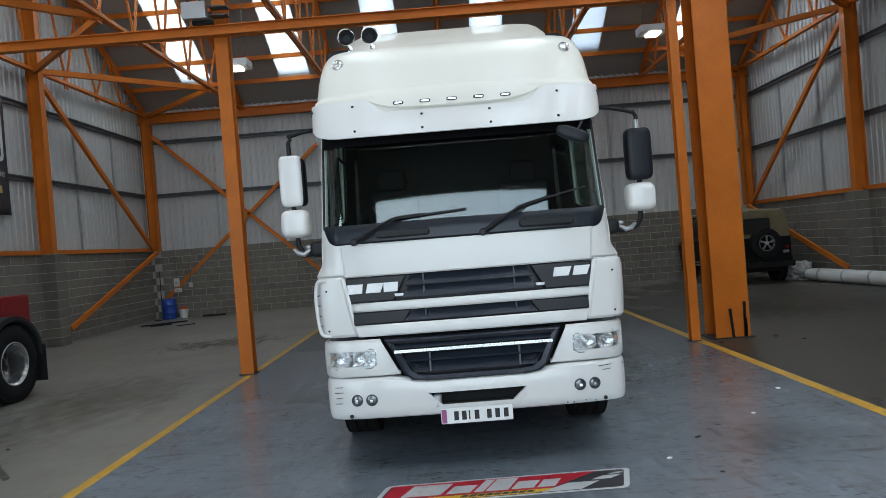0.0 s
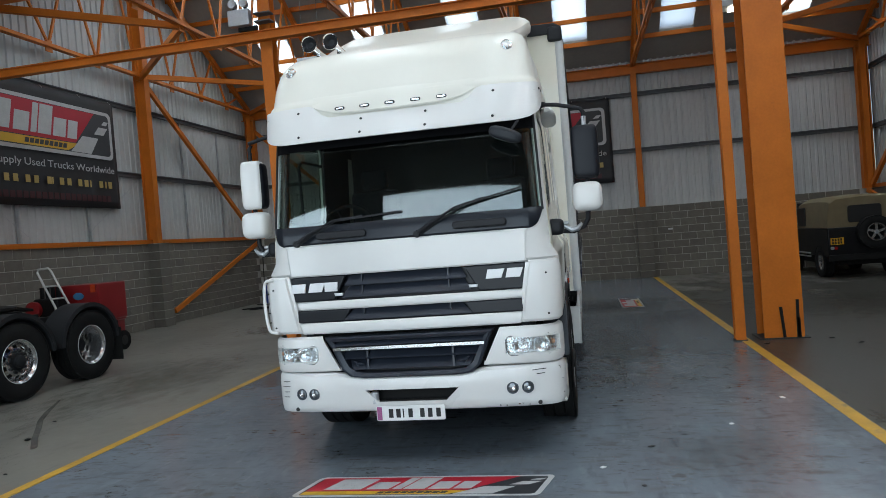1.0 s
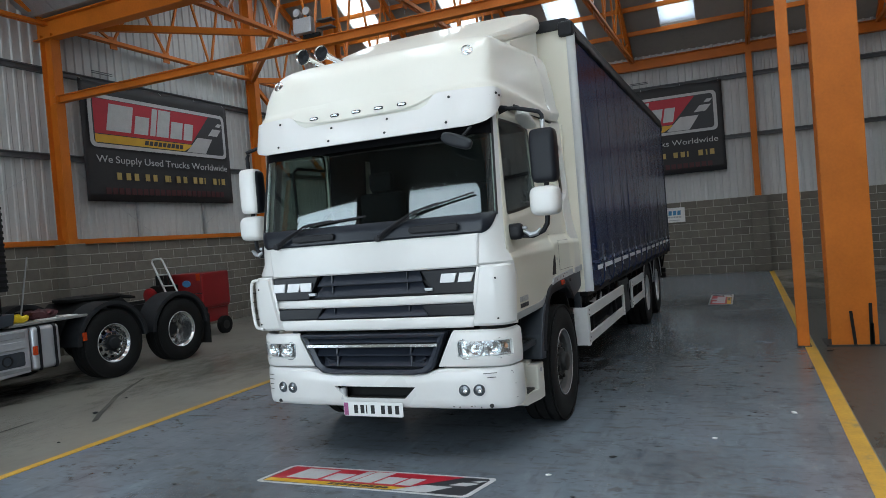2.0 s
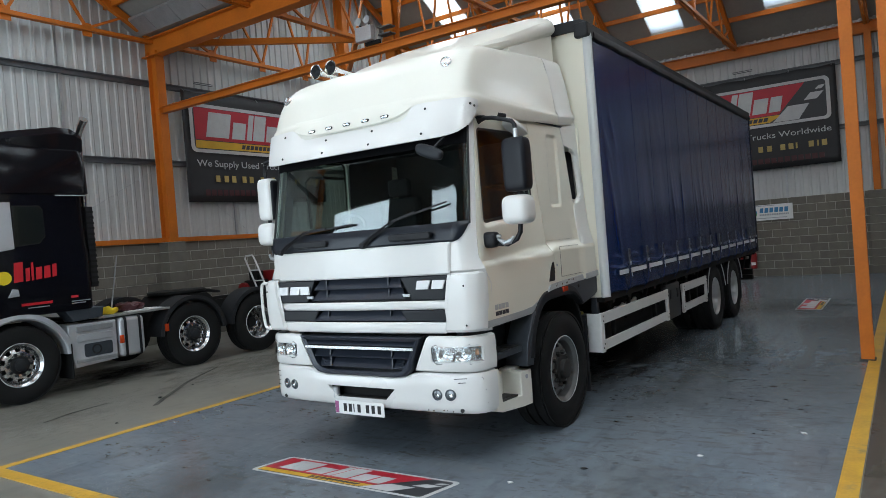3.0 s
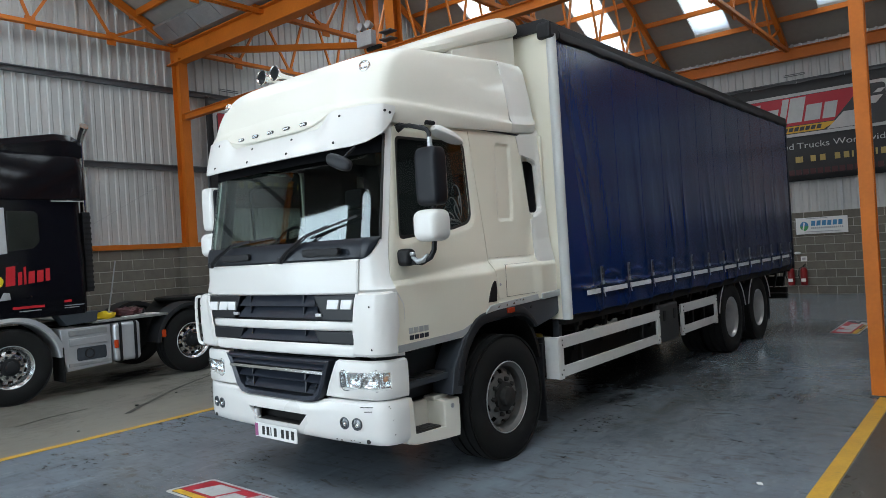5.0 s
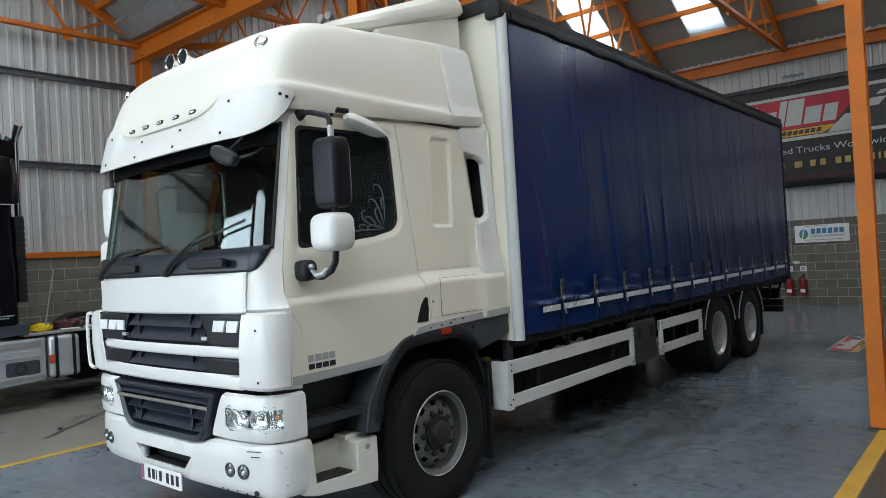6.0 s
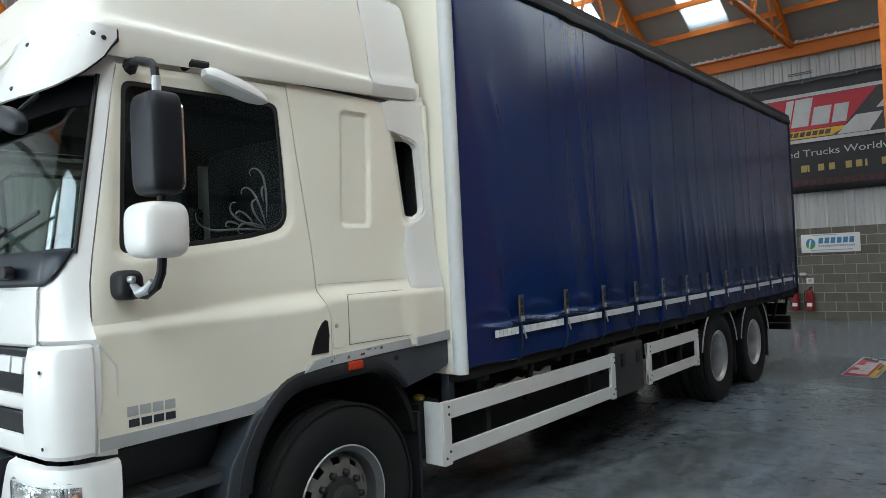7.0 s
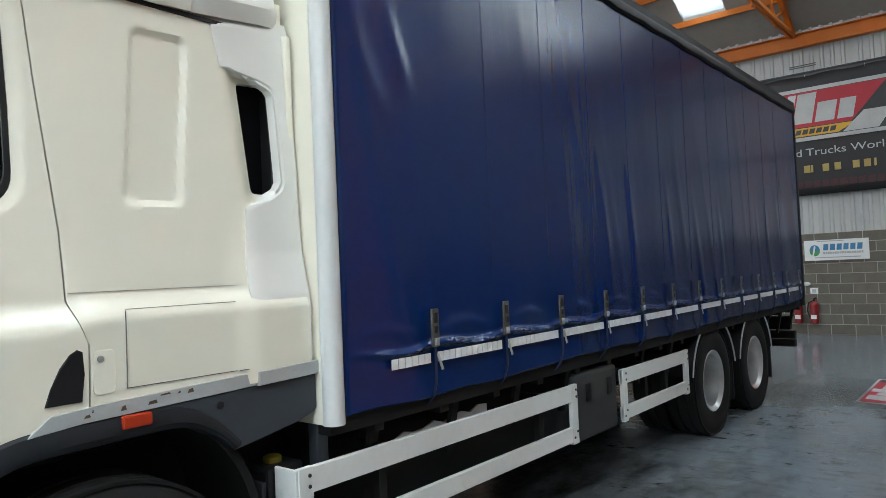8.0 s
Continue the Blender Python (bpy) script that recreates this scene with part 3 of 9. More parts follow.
M["alu"] = mat("aluminium", (0.55, 0.56, 0.57), 0.35, metal=0.55, var=0.1, scale=4, fine=40, dirt=(0.3, 0.29, 0.27), dirt_at=0.66, dirt_scale=6)
M["reflex"] = mat("white_reflective_tape", (0.70, 0.71, 0.72), 0.35, var=0.08, scale=20, fine=90, dirt=(0.4, 0.39, 0.36), dirt_at=0.62, dirt_scale=9)
M["strap"] = mat("navy_webbing", (0.004, 0.012, 0.045), 0.8, var=0.15, scale=10, fine=150, bump=0.15)
M["guard"] = mat("white_side_guard", (0.62, 0.62, 0.60), 0.4, var=0.06, scale=3, fine=30, dirt=(0.40, 0.38, 0.34), dirt_at=0.60, dirt_scale=5)
M["marker_lens"] = mat("red_orange_lens", (0.36, 0.032, 0.010), 0.25, var=0.05)
M["orange_lens"] = mat("orange_lens", (0.50, 0.055, 0.012), 0.25, var=0.05)
M["pale_orange"] = mat("pale_orange_bulb", (0.62, 0.33, 0.20), 0.25, var=0.1)
M["red_lens"] = mat("red_lens", (0.35, 0.01, 0.01), 0.2, var=0.05)
M["plate"] = mat("white_plate", (0.78, 0.78, 0.76), 0.3, var=0.03)
M["plate_dim"] = mat("white_decal", (0.085, 0.10, 0.098), 0.6, var=0.1)
M["bars"] = mat("black_letter_bar", (0.01, 0.01, 0.01), 0.4, var=0.05)
M["logo_white"] = mat("white_badge", (0.80, 0.80, 0.80), 0.25, var=0.03)
M["interior"] = mat("dark_cab_trim", (0.018, 0.018, 0.021), 0.7, var=0.15, scale=6, fine=70)
M["matt_band"] = mat("matt_black_band", (0.004, 0.004, 0.005), 0.8, spec=0.1, var=0.1, scale=6, fine=60)
M["front_mirror"] = mat("grey_mirror_shell", (0.016, 0.018, 0.022), 0.45, spec=0.3, var=0.1, scale=8, fine=80)
M["seat"] = mat("seat_cloth", (0.009, 0.010, 0.014), 0.9, var=0.2, scale=8, fine=120, bump=0.1)
M["mirror_black"] = mat("black_mirror_housing", (0.007, 0.008, 0.012), 0.45, spec=0.3, var=0.1, scale=5, fine=90, bump=0.04)


def glass_mat(name, tint, f0=0.04, rough=0.0):
    """Clear pane: see-through, with a reflection that grows towards grazing angles."""
    m = bpy.data.materials.new(name)
    m.use_nodes = True
    n, ln = m.node_tree.nodes, m.node_tree.links
    n.remove(n["Principled BSDF"])
    clear, gloss, lw, mix = (n.new(k) for k in ("ShaderNodeBsdfTransparent", "ShaderNodeBsdfGlossy", "ShaderNodeLayerWeight", "ShaderNodeMixShader"))
    clear.inputs[0].default_value = (*tint, 1)
    gloss.inputs["Roughness"].default_value = rough
    lw.inputs["Blend"].default_value = 0.5
    power, add = n.new("ShaderNodeMath"), n.new("ShaderNodeMath")
    power.operation, power.inputs[1].default_value = "POWER", 5.0
    add.operation, add.inputs[1].default_value, add.inputs[2].default_value = "MULTIPLY_ADD", 1 - f0, f0
    ln.new(lw.outputs["Facing"], power.inputs[0])
    ln.new(power.outputs[0], add.inputs[0])
    ln.new(add.outputs[0], mix.inputs[0])
    ln.new(clear.outputs[0], mix.inputs[1])
    ln.new(gloss.outputs[0], mix.inputs[2])
    ln.new(mix.outputs[0], n["Material Output"].inputs[0])
    return m


M["windscreen"] = glass_mat("streaked_windscreen", (0.66, 0.745, 0.71), 0.10)
n, ln = M["windscreen"].node_tree.nodes, M["windscreen"].node_tree.links
wgeo, wmap, wtex, wr = (n.new(k) for k in ("ShaderNodeNewGeometry", "ShaderNodeMapping", "ShaderNodeTexNoise", "ShaderNodeMapRange"))
wmap.inputs["Scale"].default_value = (60.0, 1.0, 2.5)
wtex.inputs["Scale"].default_value, wtex.inputs["Detail"].default_value = 1.0, 4
wr.inputs["From Min"].default_value, wr.inputs["From Max"].default_value, wr.inputs["To Min"].default_value, wr.inputs["To Max"].default_value = 0.42, 0.70, 0.005, 0.06
ln.new(wgeo.outputs["Position"], wmap.inputs["Vector"])
ln.new(wmap.outputs[0], wtex.inputs["Vector"])
ln.new(wtex.outputs["Fac"], wr.inputs["Value"])
ln.new(wr.outputs[0], n["Glossy BSDF"].inputs["Roughness"])
M["dark_glass"] = glass_mat("dark_glass", (0.72, 0.78, 0.75), 0.022)
M["lens"] = glass_mat("clear_lens", (0.95, 0.96, 0.96), 0.04)


def lerp_at(v, table):
    for (a, p), (b, q) in zip(table, table[1:]):
        if v <= b:
            return p + (q - p) * max(0.0, (v - a) / (b - a))
    return table[-1][1]


def shell(bm, rows, t, holes=(), center=(0, 6.2, 2.0)):
    """A sheet of thickness t over rows of points, with its cells in holes left open and all rims closed."""
    P = [[Vector(p) for p in r] for r in rows]
    nr, nc = len(P), len(P[0])
    c = Vector(center)
    out, inn = [], []
    for i in range(nr):
        ro, ri = [], []
        for j in range(nc):
            du = P[i][min(j + 1, nc - 1)] - P[i][max(j - 1, 0)]
            dv = P[min(i + 1, nr - 1)][j] - P[max(i - 1, 0)][j]
            nn = du.cross(dv)
            nn = nn.normalized() if nn.length > 1e-9 else Vector((0, 0, 1))
            if nn.dot(P[i][j] - c) < 0:
                nn = -nn
            ro.append(bm.verts.new(P[i][j]))
            ri.append(bm.verts.new(P[i][j] - nn * t))
        out.append(ro)
        inn.append(ri)
    cell = lambda i, j: 0 <= i < nr - 1 and 0 <= j < nc - 1 and (i, j) not in holes
    for i in range(nr - 1):
        for j in range(nc - 1):
            if not cell(i, j):
                continue
            bm.faces.new((out[i][j], out[i][j + 1], out[i + 1][j + 1], out[i + 1][j]))
            bm.faces.new((inn[i + 1][j], inn[i + 1][j + 1], inn[i][j + 1], inn[i][j]))
            for (di, dj), (a, b) in (((-1, 0), ((i, j), (i, j + 1))), ((1, 0), ((i + 1, j), (i + 1, j + 1))), ((0, -1), ((i, j), (i + 1, j))), ((0, 1), ((i, j + 1), (i + 1, j + 1)))):
                if not cell(i + di, j + dj):
                    bm.faces.new((out[a[0]][a[1]], out[b[0]][b[1]], inn[b[0]][b[1]], inn[a[0]][a[1]]))


def rounded(w, h, r, seg=4, cx=0.0, cy=0.0):
    """Outline of a rounded rectangle round (cx, cy)."""
    pts = []
    for sx, sy, a0 in ((1, 1, 0), (-1, 1, 90), (-1, -1, 180), (1, -1, 270)):
        for k in range(seg + 1):
            a = radians(a0 + 90 * k / seg)
            pts.append((cx + sx * (w / 2 - r) + r * math.cos(a), cy + sy * (h / 2 - r) + r * math.sin(a)))
    return pts


def smooth_rows(rows, kr, kc, close=False):
    """Rows of points made finer by smooth curves, kr times along and kc times across."""
    def fine(pts, k, ring=False):
        p = [Vector(q) for q in pts]
        n = len(p)
        at = (lambda i: p[i % n]) if ring else (lambda i: p[max(0, min(n - 1, i))])
        out = []
        for i in range(n if ring else n - 1):
            a, b, c, d = at(i - 1), at(i), at(i + 1), at(i + 2)
            for j in range(k):
                t = j / k
                out.append(0.5 * (2 * b + (c - a) * t + (2 * a - 5 * b + 4 * c - d) * t * t + (3 * b - a - 3 * c + d) * t ** 3))
        return out if ring else out + [p[-1]]
    wide = [fine(r, kc, close) if kc > 1 else [Vector(q) for q in r] for r in rows]
    if kr == 1:
        return wide
    cols = [fine([r[j] for r in wide], kr) for j in range(len(wide[0]))]
    return [[c[i] for c in cols] for i in range(len(cols[0]))]


def bowed(w, yf, yb, n, steps=14):
    """Half outline in plan from the middle of a bowed front (0, yf) round to its side (w, yb)."""
    e = 2.0 / n
    return [(w * math.sin(a) ** e, yb - (yb - yf) * math.cos(a) ** e) for a in (math.pi / 2 * k / steps for k in range(steps + 1))]


def pod(bm, c, ax, ay, az, e1, e2, back=1.0, nu=28, nv=16):
    """A pillow-shaped housing round c; back flattens its rear."""
    sp = lambda v, e: math.copysign(abs(v) ** e, v)
    rws = []
    for i in range(nv + 1):
        v = -math.pi / 2 + math.pi * i / nv
        cv, sv = sp(math.cos(v), e1), sp(math.sin(v), e1)
        r = []
        for k in range(nu):
            u = 2 * math.pi * k / nu
            y = ay * cv * sp(math.sin(u), e2)
            r.append((c[0] + ax * cv * sp(math.cos(u), e2), c[1] + (y if y < 0 else y * back), c[2] + az * sv))
        rws.append(r)
    grid(bm, rws, close=True)
    bmesh.ops.remove_doubles(bm, verts=bm.verts, dist=1e-5)


def mirror_half(half):
    return [(-x, y, z) for x, y, z in reversed(half[1:])] + list(half)


# ---- wheels ----


def tyre_mesh(r=0.515, w=0.30, rim=0.30):
    bm = B()
    h = w / 2
    prof = [(-h * 0.80, rim), (-h * 0.98, rim + 0.05), (-h, r - 0.10), (-h * 0.94, r - 0.035), (-h * 0.84, r - 0.012)]
    for g in (-0.55, -0.19, 0.19, 0.55):
        prof += [((g - 0.045) * 2 * h * 0.8, r), ((g - 0.03) * 2 * h * 0.8, r - 0.014), ((g + 0.03) * 2 * h * 0.8, r - 0.014), ((g + 0.045) * 2 * h * 0.8, r)]
    prof += [(h * 0.84, r - 0.012), (h * 0.94, r - 0.035), (h, r - 0.10), (h * 0.98, rim + 0.05), (h * 0.80, rim), (-h * 0.80, rim)]
    lathe(bm, (0, 0, 0), (1, 0, 0), prof, 56)
    return bm


def wheel(parent, x, y, z, side, kind, rim_mat, hub_mat, hand=10, r=0.515, wide=0.0):
    """A lorry wheel under its thing: tyre, rim with round hand holes, hub and nuts. kind: 'front' bulges out, 'rear' is dished."""
    w = part("wheel", (lambda bm: (bmesh.ops.translate(bm, verts=bm.verts, vec=(x, y, z)), bm)[1])(tyre_mesh(r, 0.30, 0.275)), M["rubber"], parent, "black lorry tyre")
    h = 0.15
    bm = B()
    face = h * 0.55 if kind == "front" else -h * 0.95
    lathe(bm, (x, y, z), (side, 0, 0), [(h * 0.62, 0.262), (h * 0.86, 0.292), (h * 0.90, 0.286), (h * 0.70, 0.256), (h * 0.2, 0.247), (face - 0.03, 0.241), (face - 0.05, 0.235)], 48)
    rim = part("rim", bm, rim_mat, w)
    bm = B()
    lathe(bm, (x, y, z), (side, 0, 0), [(h * 0.87, 0.294), (h * 0.90, 0.295), (h * 0.93, 0.290), (h * 0.91, 0.286), (h * 0.88, 0.287)], 48)
    part("rim_edge", bm, M["alu"], rim, "bright worn edge of the rim")
    bm = B()
    # disc with hand holes, as a ring of cells
    seg = hand * 4
    rr = [0.92 * q for q in (0.262, 0.247 + 0.003 * wide, 0.236 - 0.010 * wide, 0.218 - 0.018 * wide, 0.195 - 0.005 * wide, 0.165, 0.10)]
    off = [face - 0.05, face - 0.025, face - 0.012, face - 0.003, face, face + 0.005, face + 0.005]
    # three rows of cells, the outer ones narrowed, make each hole round
    squeeze = [0, 0.35, 0.8, 0.35, 0, 0, 0]
    rings = []
    for q, o, sq in zip(rr, off, squeeze):
        ring = []
        for k in range(seg + 1):
            kk = k + (0.35 - 0.30 * wide) * (1 if k % 4 == 1 else -1 if k % 4 == 3 else 0) * (1 - sq)
            a = 2 * math.pi * kk / seg
            ring.append((x + side * o, y + q * math.cos(a), z + q * math.sin(a)))
        rings.append(ring)
    holes = {(i, k) for i in (1, 2) for k in range(seg) if k % 4 in (1, 2)}
    shell(bm, rings, 0.012, holes, (x - side * 3, y, z))
    # the dished rear discs borrow the grimy tone as painted shade
    part("disc", bm, M["front_disc"] if rim_mat in (M["steel_rim"], M["rear_rim"]) else rim_mat, w)
    bm = B()
    if kind == "front":
        lathe(bm, (x, y, z), (side, 0, 0), [(face, 0.125), (face + 0.03, 0.12), (face + 0.035, 0.085), (face + 0.075, 0.08), (face + 0.085, 0.06), (face + 0.085, 0)], 28)
    else:
        lathe(bm, (x, y, z), (side, 0, 0), [(face - 0.02, 0.13), (face + 0.03, 0.125), (face + 0.07, 0.105), (face + 0.085, 0.09), (face + 0.085, 0)], 28)
    part("hub", bm, hub_mat, w)
    for k in range(10):
        a = 2 * math.pi * k / 10
        bm = B()
        lathe(bm, (x, y + 0.145 * math.cos(a), z + 0.145 * math.sin(a)), (side, 0, 0), [(face, 0.021), (face + 0.028, 0.021), (face + 0.034, 0.013), (face + 0.034, 0)], 6)
        part("wheel_nut", bm, hub_mat, w)
    bm = B()
    lathe(bm, (x, y, z), (side, 0, 0), [(-h * 1.3, 0.0), (-h * 1.3, 0.24), (face - 0.06, 0.24), (face - 0.06, 0.0)], 24)
    part("brake_drum", bm, M["chassis"], w)
    return w


# ---- the white curtain-sided lorry ----
lorry = thing("curtain_lorry", (0, 10.4, 0), "white lorry with a navy blue curtain-sided body, parked in the bay", "lorry")

SIDE_Y = [5.265, 5.55, 5.85, 6.14, 6.20, 6.35, 6.55, 6.75, 6.87, 7.02, 7.16, 7.22]
ROWS_Z = [1.04, 1.30, 1.40, 1.515, 1.605, 1.735, 1.86, 2.06, 2.30, 2.52, 2.61, 2.74]
W_Z = [(1.0, 1.125), (1.28, 1.150), (1.515, 1.156), (1.605, 1.103), (1.86, 1.090), (2.57, 1.06), (2.74, 1.045)]
F_Z = [(1.0, 5.03), (1.40, 5.03), (1.515, 4.950), (1.736, 4.955), (1.86, 4.972), (2.57, 5.09), (2.74, 5.13)]
CORNER = [18, 36, 54, 72, 90]


def cab_half(z, row, ins=0.0):
    w, yf = lerp_at(z, W_Z) - ins, lerp_at(z, F_Z) + ins
    half = [(x, yf + 0.05 * (x / 0.93) ** 2, z) for x in (0, 0.31, 0.62, 0.91)]
    x0, y0 = half[-1][0], half[-1][1]
    for a in CORNER:
        half.append((x0 + (w - x0) * math.sin(radians(a)), y0 + 0.19 * (1 - math.cos(radians(a))), z))
    for y in SIDE_Y:
        zz = z
        if row == 0:
            zz = lerp_at(y, [(5.2, 1.07), (5.85, 1.07), (6.0, 1.16), (6.12, 1.225), (6.3, 1.275), (8, 1.275)])
        elif row == 6 and y < 6.15:
            zz = z + 0.10 * (y - 5.265) / 0.87
        lean = lerp_at(z, [(1.0, 0.02), (1.28, 0.004), (1.515, -0.004), (1.605, 0.0)]) * min(1.0, (y - 5.285) / 0.2)
        half.append((w + lean + (0.018 if y > 6.8 else 0), y - (ins if y > 7.1 else 0), zz))
    half.append((w - 0.05, 7.25 - ins, max(z, 1.275)))
    half.append((0.0, 7.25 - ins, max(z, 1.275)))
    return half


NF = 4 + len(CORNER)           # stations on the front half, before the side ones
rows = [mirror_half(cab_half(z, i)) for i, z in enumerate(ROWS_Z)]
mid = len(rows[0]) // 2
GL = mid - 6, mid + 5          # windscreen columns
screen = {(i, j) for i in (6, 7, 8, 9) for j in range(GL[0], GL[1] + 1)}
side_open = {(i, j) for i in range(0, 11) for s in (1, -1) for j in (range(mid + 7, 2 * mid) if s > 0 else range(0, mid - 7))}
front_open = {(i, j) for i in range(0, 5) for j in range(mid - 3, mid + 3)}
bm = B()
shell(bm, rows, 0.03, screen | side_open | front_open)
cab = part("cab_body", bm, M["white"], lorry, "white cab front with windscreen pillars")
bm = B()
box(bm, -1.09, 1.09, 7.215, 7.25, 1.275, 2.76, 0.01)
part("cab_rear_wall", bm, M["paint"], lorry)
bm = B()
liner = [mirror_half(cab_half(z, i, 0.055)) for i, z in enumerate(ROWS_Z)]
win_cells = {(i, j) for i in (6, 7, 8, 9) for s in (1, -1) for j in (range(mid + NF, mid + NF + 3) if s > 0 else range(mid - NF - 3, mid - NF))}
vent_cells = {(i, j) for i in (6, 7, 8, 9) for j in (mid + NF + 8, mid + NF + 9, mid + NF + 10, mid - NF - 9, mid - NF - 10, mid - NF - 11)}
shell(bm, liner, 0.008, screen | win_cells | vent_cells)
part("cab_lining", bm, M["interior"], lorry, "dark trim lining inside the cab")

# the cab's flanks: how far out the metal stands at (y, z)
WIN = [(5.262, 1.850), (5.62, 1.884), (5.90, 1.916), (6.137, 1.968), (6.132, 2.28), (6.118, 2.615), (5.80, 2.612), (5.312, 2.602)]
PAD_S = -0.085            # slant of the sleeper's recess and slot
Z_TOP = lambda y: 2.688 + 0.05 * (y - 5.29)


def step01(v, a, b):
    t = max(0.0, min(1.0, (v - a) / (b - a)))
    return t * t * (3 - 2 * t)


def round_corners(pts, radii, seg=6):
    """An outline with its corners rounded off, each by its own radius."""
    out, n = [], len(pts)
    for i in range(n):
        p, a, b = Vector(pts[i]), Vector(pts[i - 1]), Vector(pts[(i + 1) % n])
        r = radii[i]
        if r <= 0:
            out.append(tuple(p))
            continue
        u, v = p + (a - p).normalized() * r, p + (b - p).normalized() * r
        for k in range(seg + 1):
            t = k / seg
            out.append(tuple(u * (1 - t) ** 2 + p * (2 * t * (1 - t)) + v * t * t))
    return out


def inside(p, poly):
    hit, n = False, len(poly)
    for i in range(n):
        (x0, y0), (x1, y1) = poly[i], poly[(i + 1) % n]
        if (y0 > p[1]) != (y1 > p[1]) and p[0] < (x1 - x0) * (p[1] - y0) / (y1 - y0) + x0:
            hit = not hit
    return hit


def nearest(p, poly):
    """The point of an outline nearest to p, and how far off it is."""
    best, n = None, len(poly)
    for i in range(n):
        (x0, y0), (x1, y1) = poly[i], poly[(i + 1) % n]
        dx, dy = x1 - x0, y1 - y0
        t = max(0.0, min(1.0, ((p[0] - x0) * dx + (p[1] - y0) * dy) / (dx * dx + dy * dy + 1e-12)))
        q = (x0 + dx * t, y0 + dy * t)
        d = math.hypot(p[0] - q[0], p[1] - q[1])
        if best is None or d < best[1]:
            best = (q, d)
    return best


WIN_R = round_corners(WIN, [0.05, 0, 0, 0.10, 0, 0.05, 0, 0.05])
SLOT = round_corners([(7.000, 2.520), (7.046, 2.050), (7.196, 2.050), (7.196, 2.532)], [0.03, 0.03, 0.01, 0.01])


def flank_x(y, z):
    up = lerp_at(z, [(1.0, 1.128), (1.70, 1.104), (1.86, 1.092), (2.57, 1.062), (2.78, 1.048)])
    low = lerp_at(z, [(1.0, 1.128), (1.15, 1.142), (1.35, 1.154), (1.7, 1.158)])
    # the shoulder: low and soft at the front of the door, a broad ledge on the sleeper
    zu = 1.568 + 0.08 * step01(y, 5.1, 6.24) + 0.022 * step01(y, 6.26, 6.32)
    zl = 1.530 + 0.035 * step01(y, 6.2, 6.4)
    x = up + (low - up) * (1 - step01(z, zl, zu)) * (0.55 + 0.45 * step01(y, 5.1, 6.1))
    # rounding towards the windscreen pillar
    yc = lerp_at(z, [(1.0, 5.165), (1.48, 5.165), (1.55, 5.19), (1.736, 5.193), (1.86, 5.21), (2.57, 5.328), (2.74, 5.368), (2.9, 5.40)])
    c = max(0.0, (yc - y) / 0.19)
    x -= (x - 0.91) * (1 - math.sqrt(max(0.0, 1 - c * c)))
    # the metal turns in round the window
    if 1.78 < z < 2.70 and y < 6.25:
        d = nearest((y, z), WIN_R)[1]
        x -= 0.013 * (1 - step01(d, 0.0, 0.045)) if not inside((y, z), WIN_R) else 0.013
    # pressed recess in the sleeper side
    yy = y - PAD_S * (2.30 - z) - 6.625
    zz = abs(z - 2.310)
    e = max(abs(yy) - 0.115, zz - 0.335, math.hypot(max(0, abs(yy) - 0.075), max(0, zz - 0.295)) - 0.04)
    x -= 0.019 * (1 - step01(e, -0.024, 0.006)) if 6.4 < y < 6.9 else 0
    # the side runs in to the air slot
    if y > 6.86:
        y0 = 6.905 - PAD_S * (2.55 - z) * 1.5
        k = step01(y, y0, 7.03 - PAD_S * (2.52 - z)) * step01(z, 1.985, 2.055) * (1 - step01(z, 2.535, 2.58))
        x -= 0.045 * k
        x += 0.022 * step01(z, 1.98, 1.62) * step01(y, 6.85, 7.0)
    return x


def flank(bm, s, y_of, z_of, ny, nz, holes, extra=0.0, t=0.028):
    """A sheet of the flank between two sloping ends; y_of(u, z) and z_of(y, v) place its points; holes are outlines cut through it."""
    P = []
    for i in range(nz + 1):
        r = []
        for k in range(ny + 1):
            z = z_of(y_of(k / ny, 1.9), i / nz)
            y = y_of(k / ny, z)
            r.append([y, z_of(y, i / nz)])
        P.append(r)
    cut = set()
    for poly in holes:
        ys, zs = [p[0] for p in poly], [p[1] for p in poly]
        mine = set()
        for i in range(nz):
            for k in range(ny):
                c = [sum(P[a][b][q] for a in (i, i + 1) for b in (k, k + 1)) / 4 for q in (0, 1)]
                if min(ys) < c[0] < max(ys) and min(zs) < c[1] < max(zs) and inside(c, poly):
                    mine.add((i, k))
        edge = {}
        for i, k in mine:
            for a in (i, i + 1):
                for b in (k, k + 1):
                    edge[(a, b)] = edge.get((a, b), 0) + 1
        for (a, b), n in edge.items():
            if n < 4:
                P[a][b] = list(nearest(P[a][b], poly)[0])
        cut |= mine
    shell(bm, [[(s * (flank_x(y, z) + extra), y, z) for y, z in r] for r in P], t, cut, (0, 6.2, 1.9))


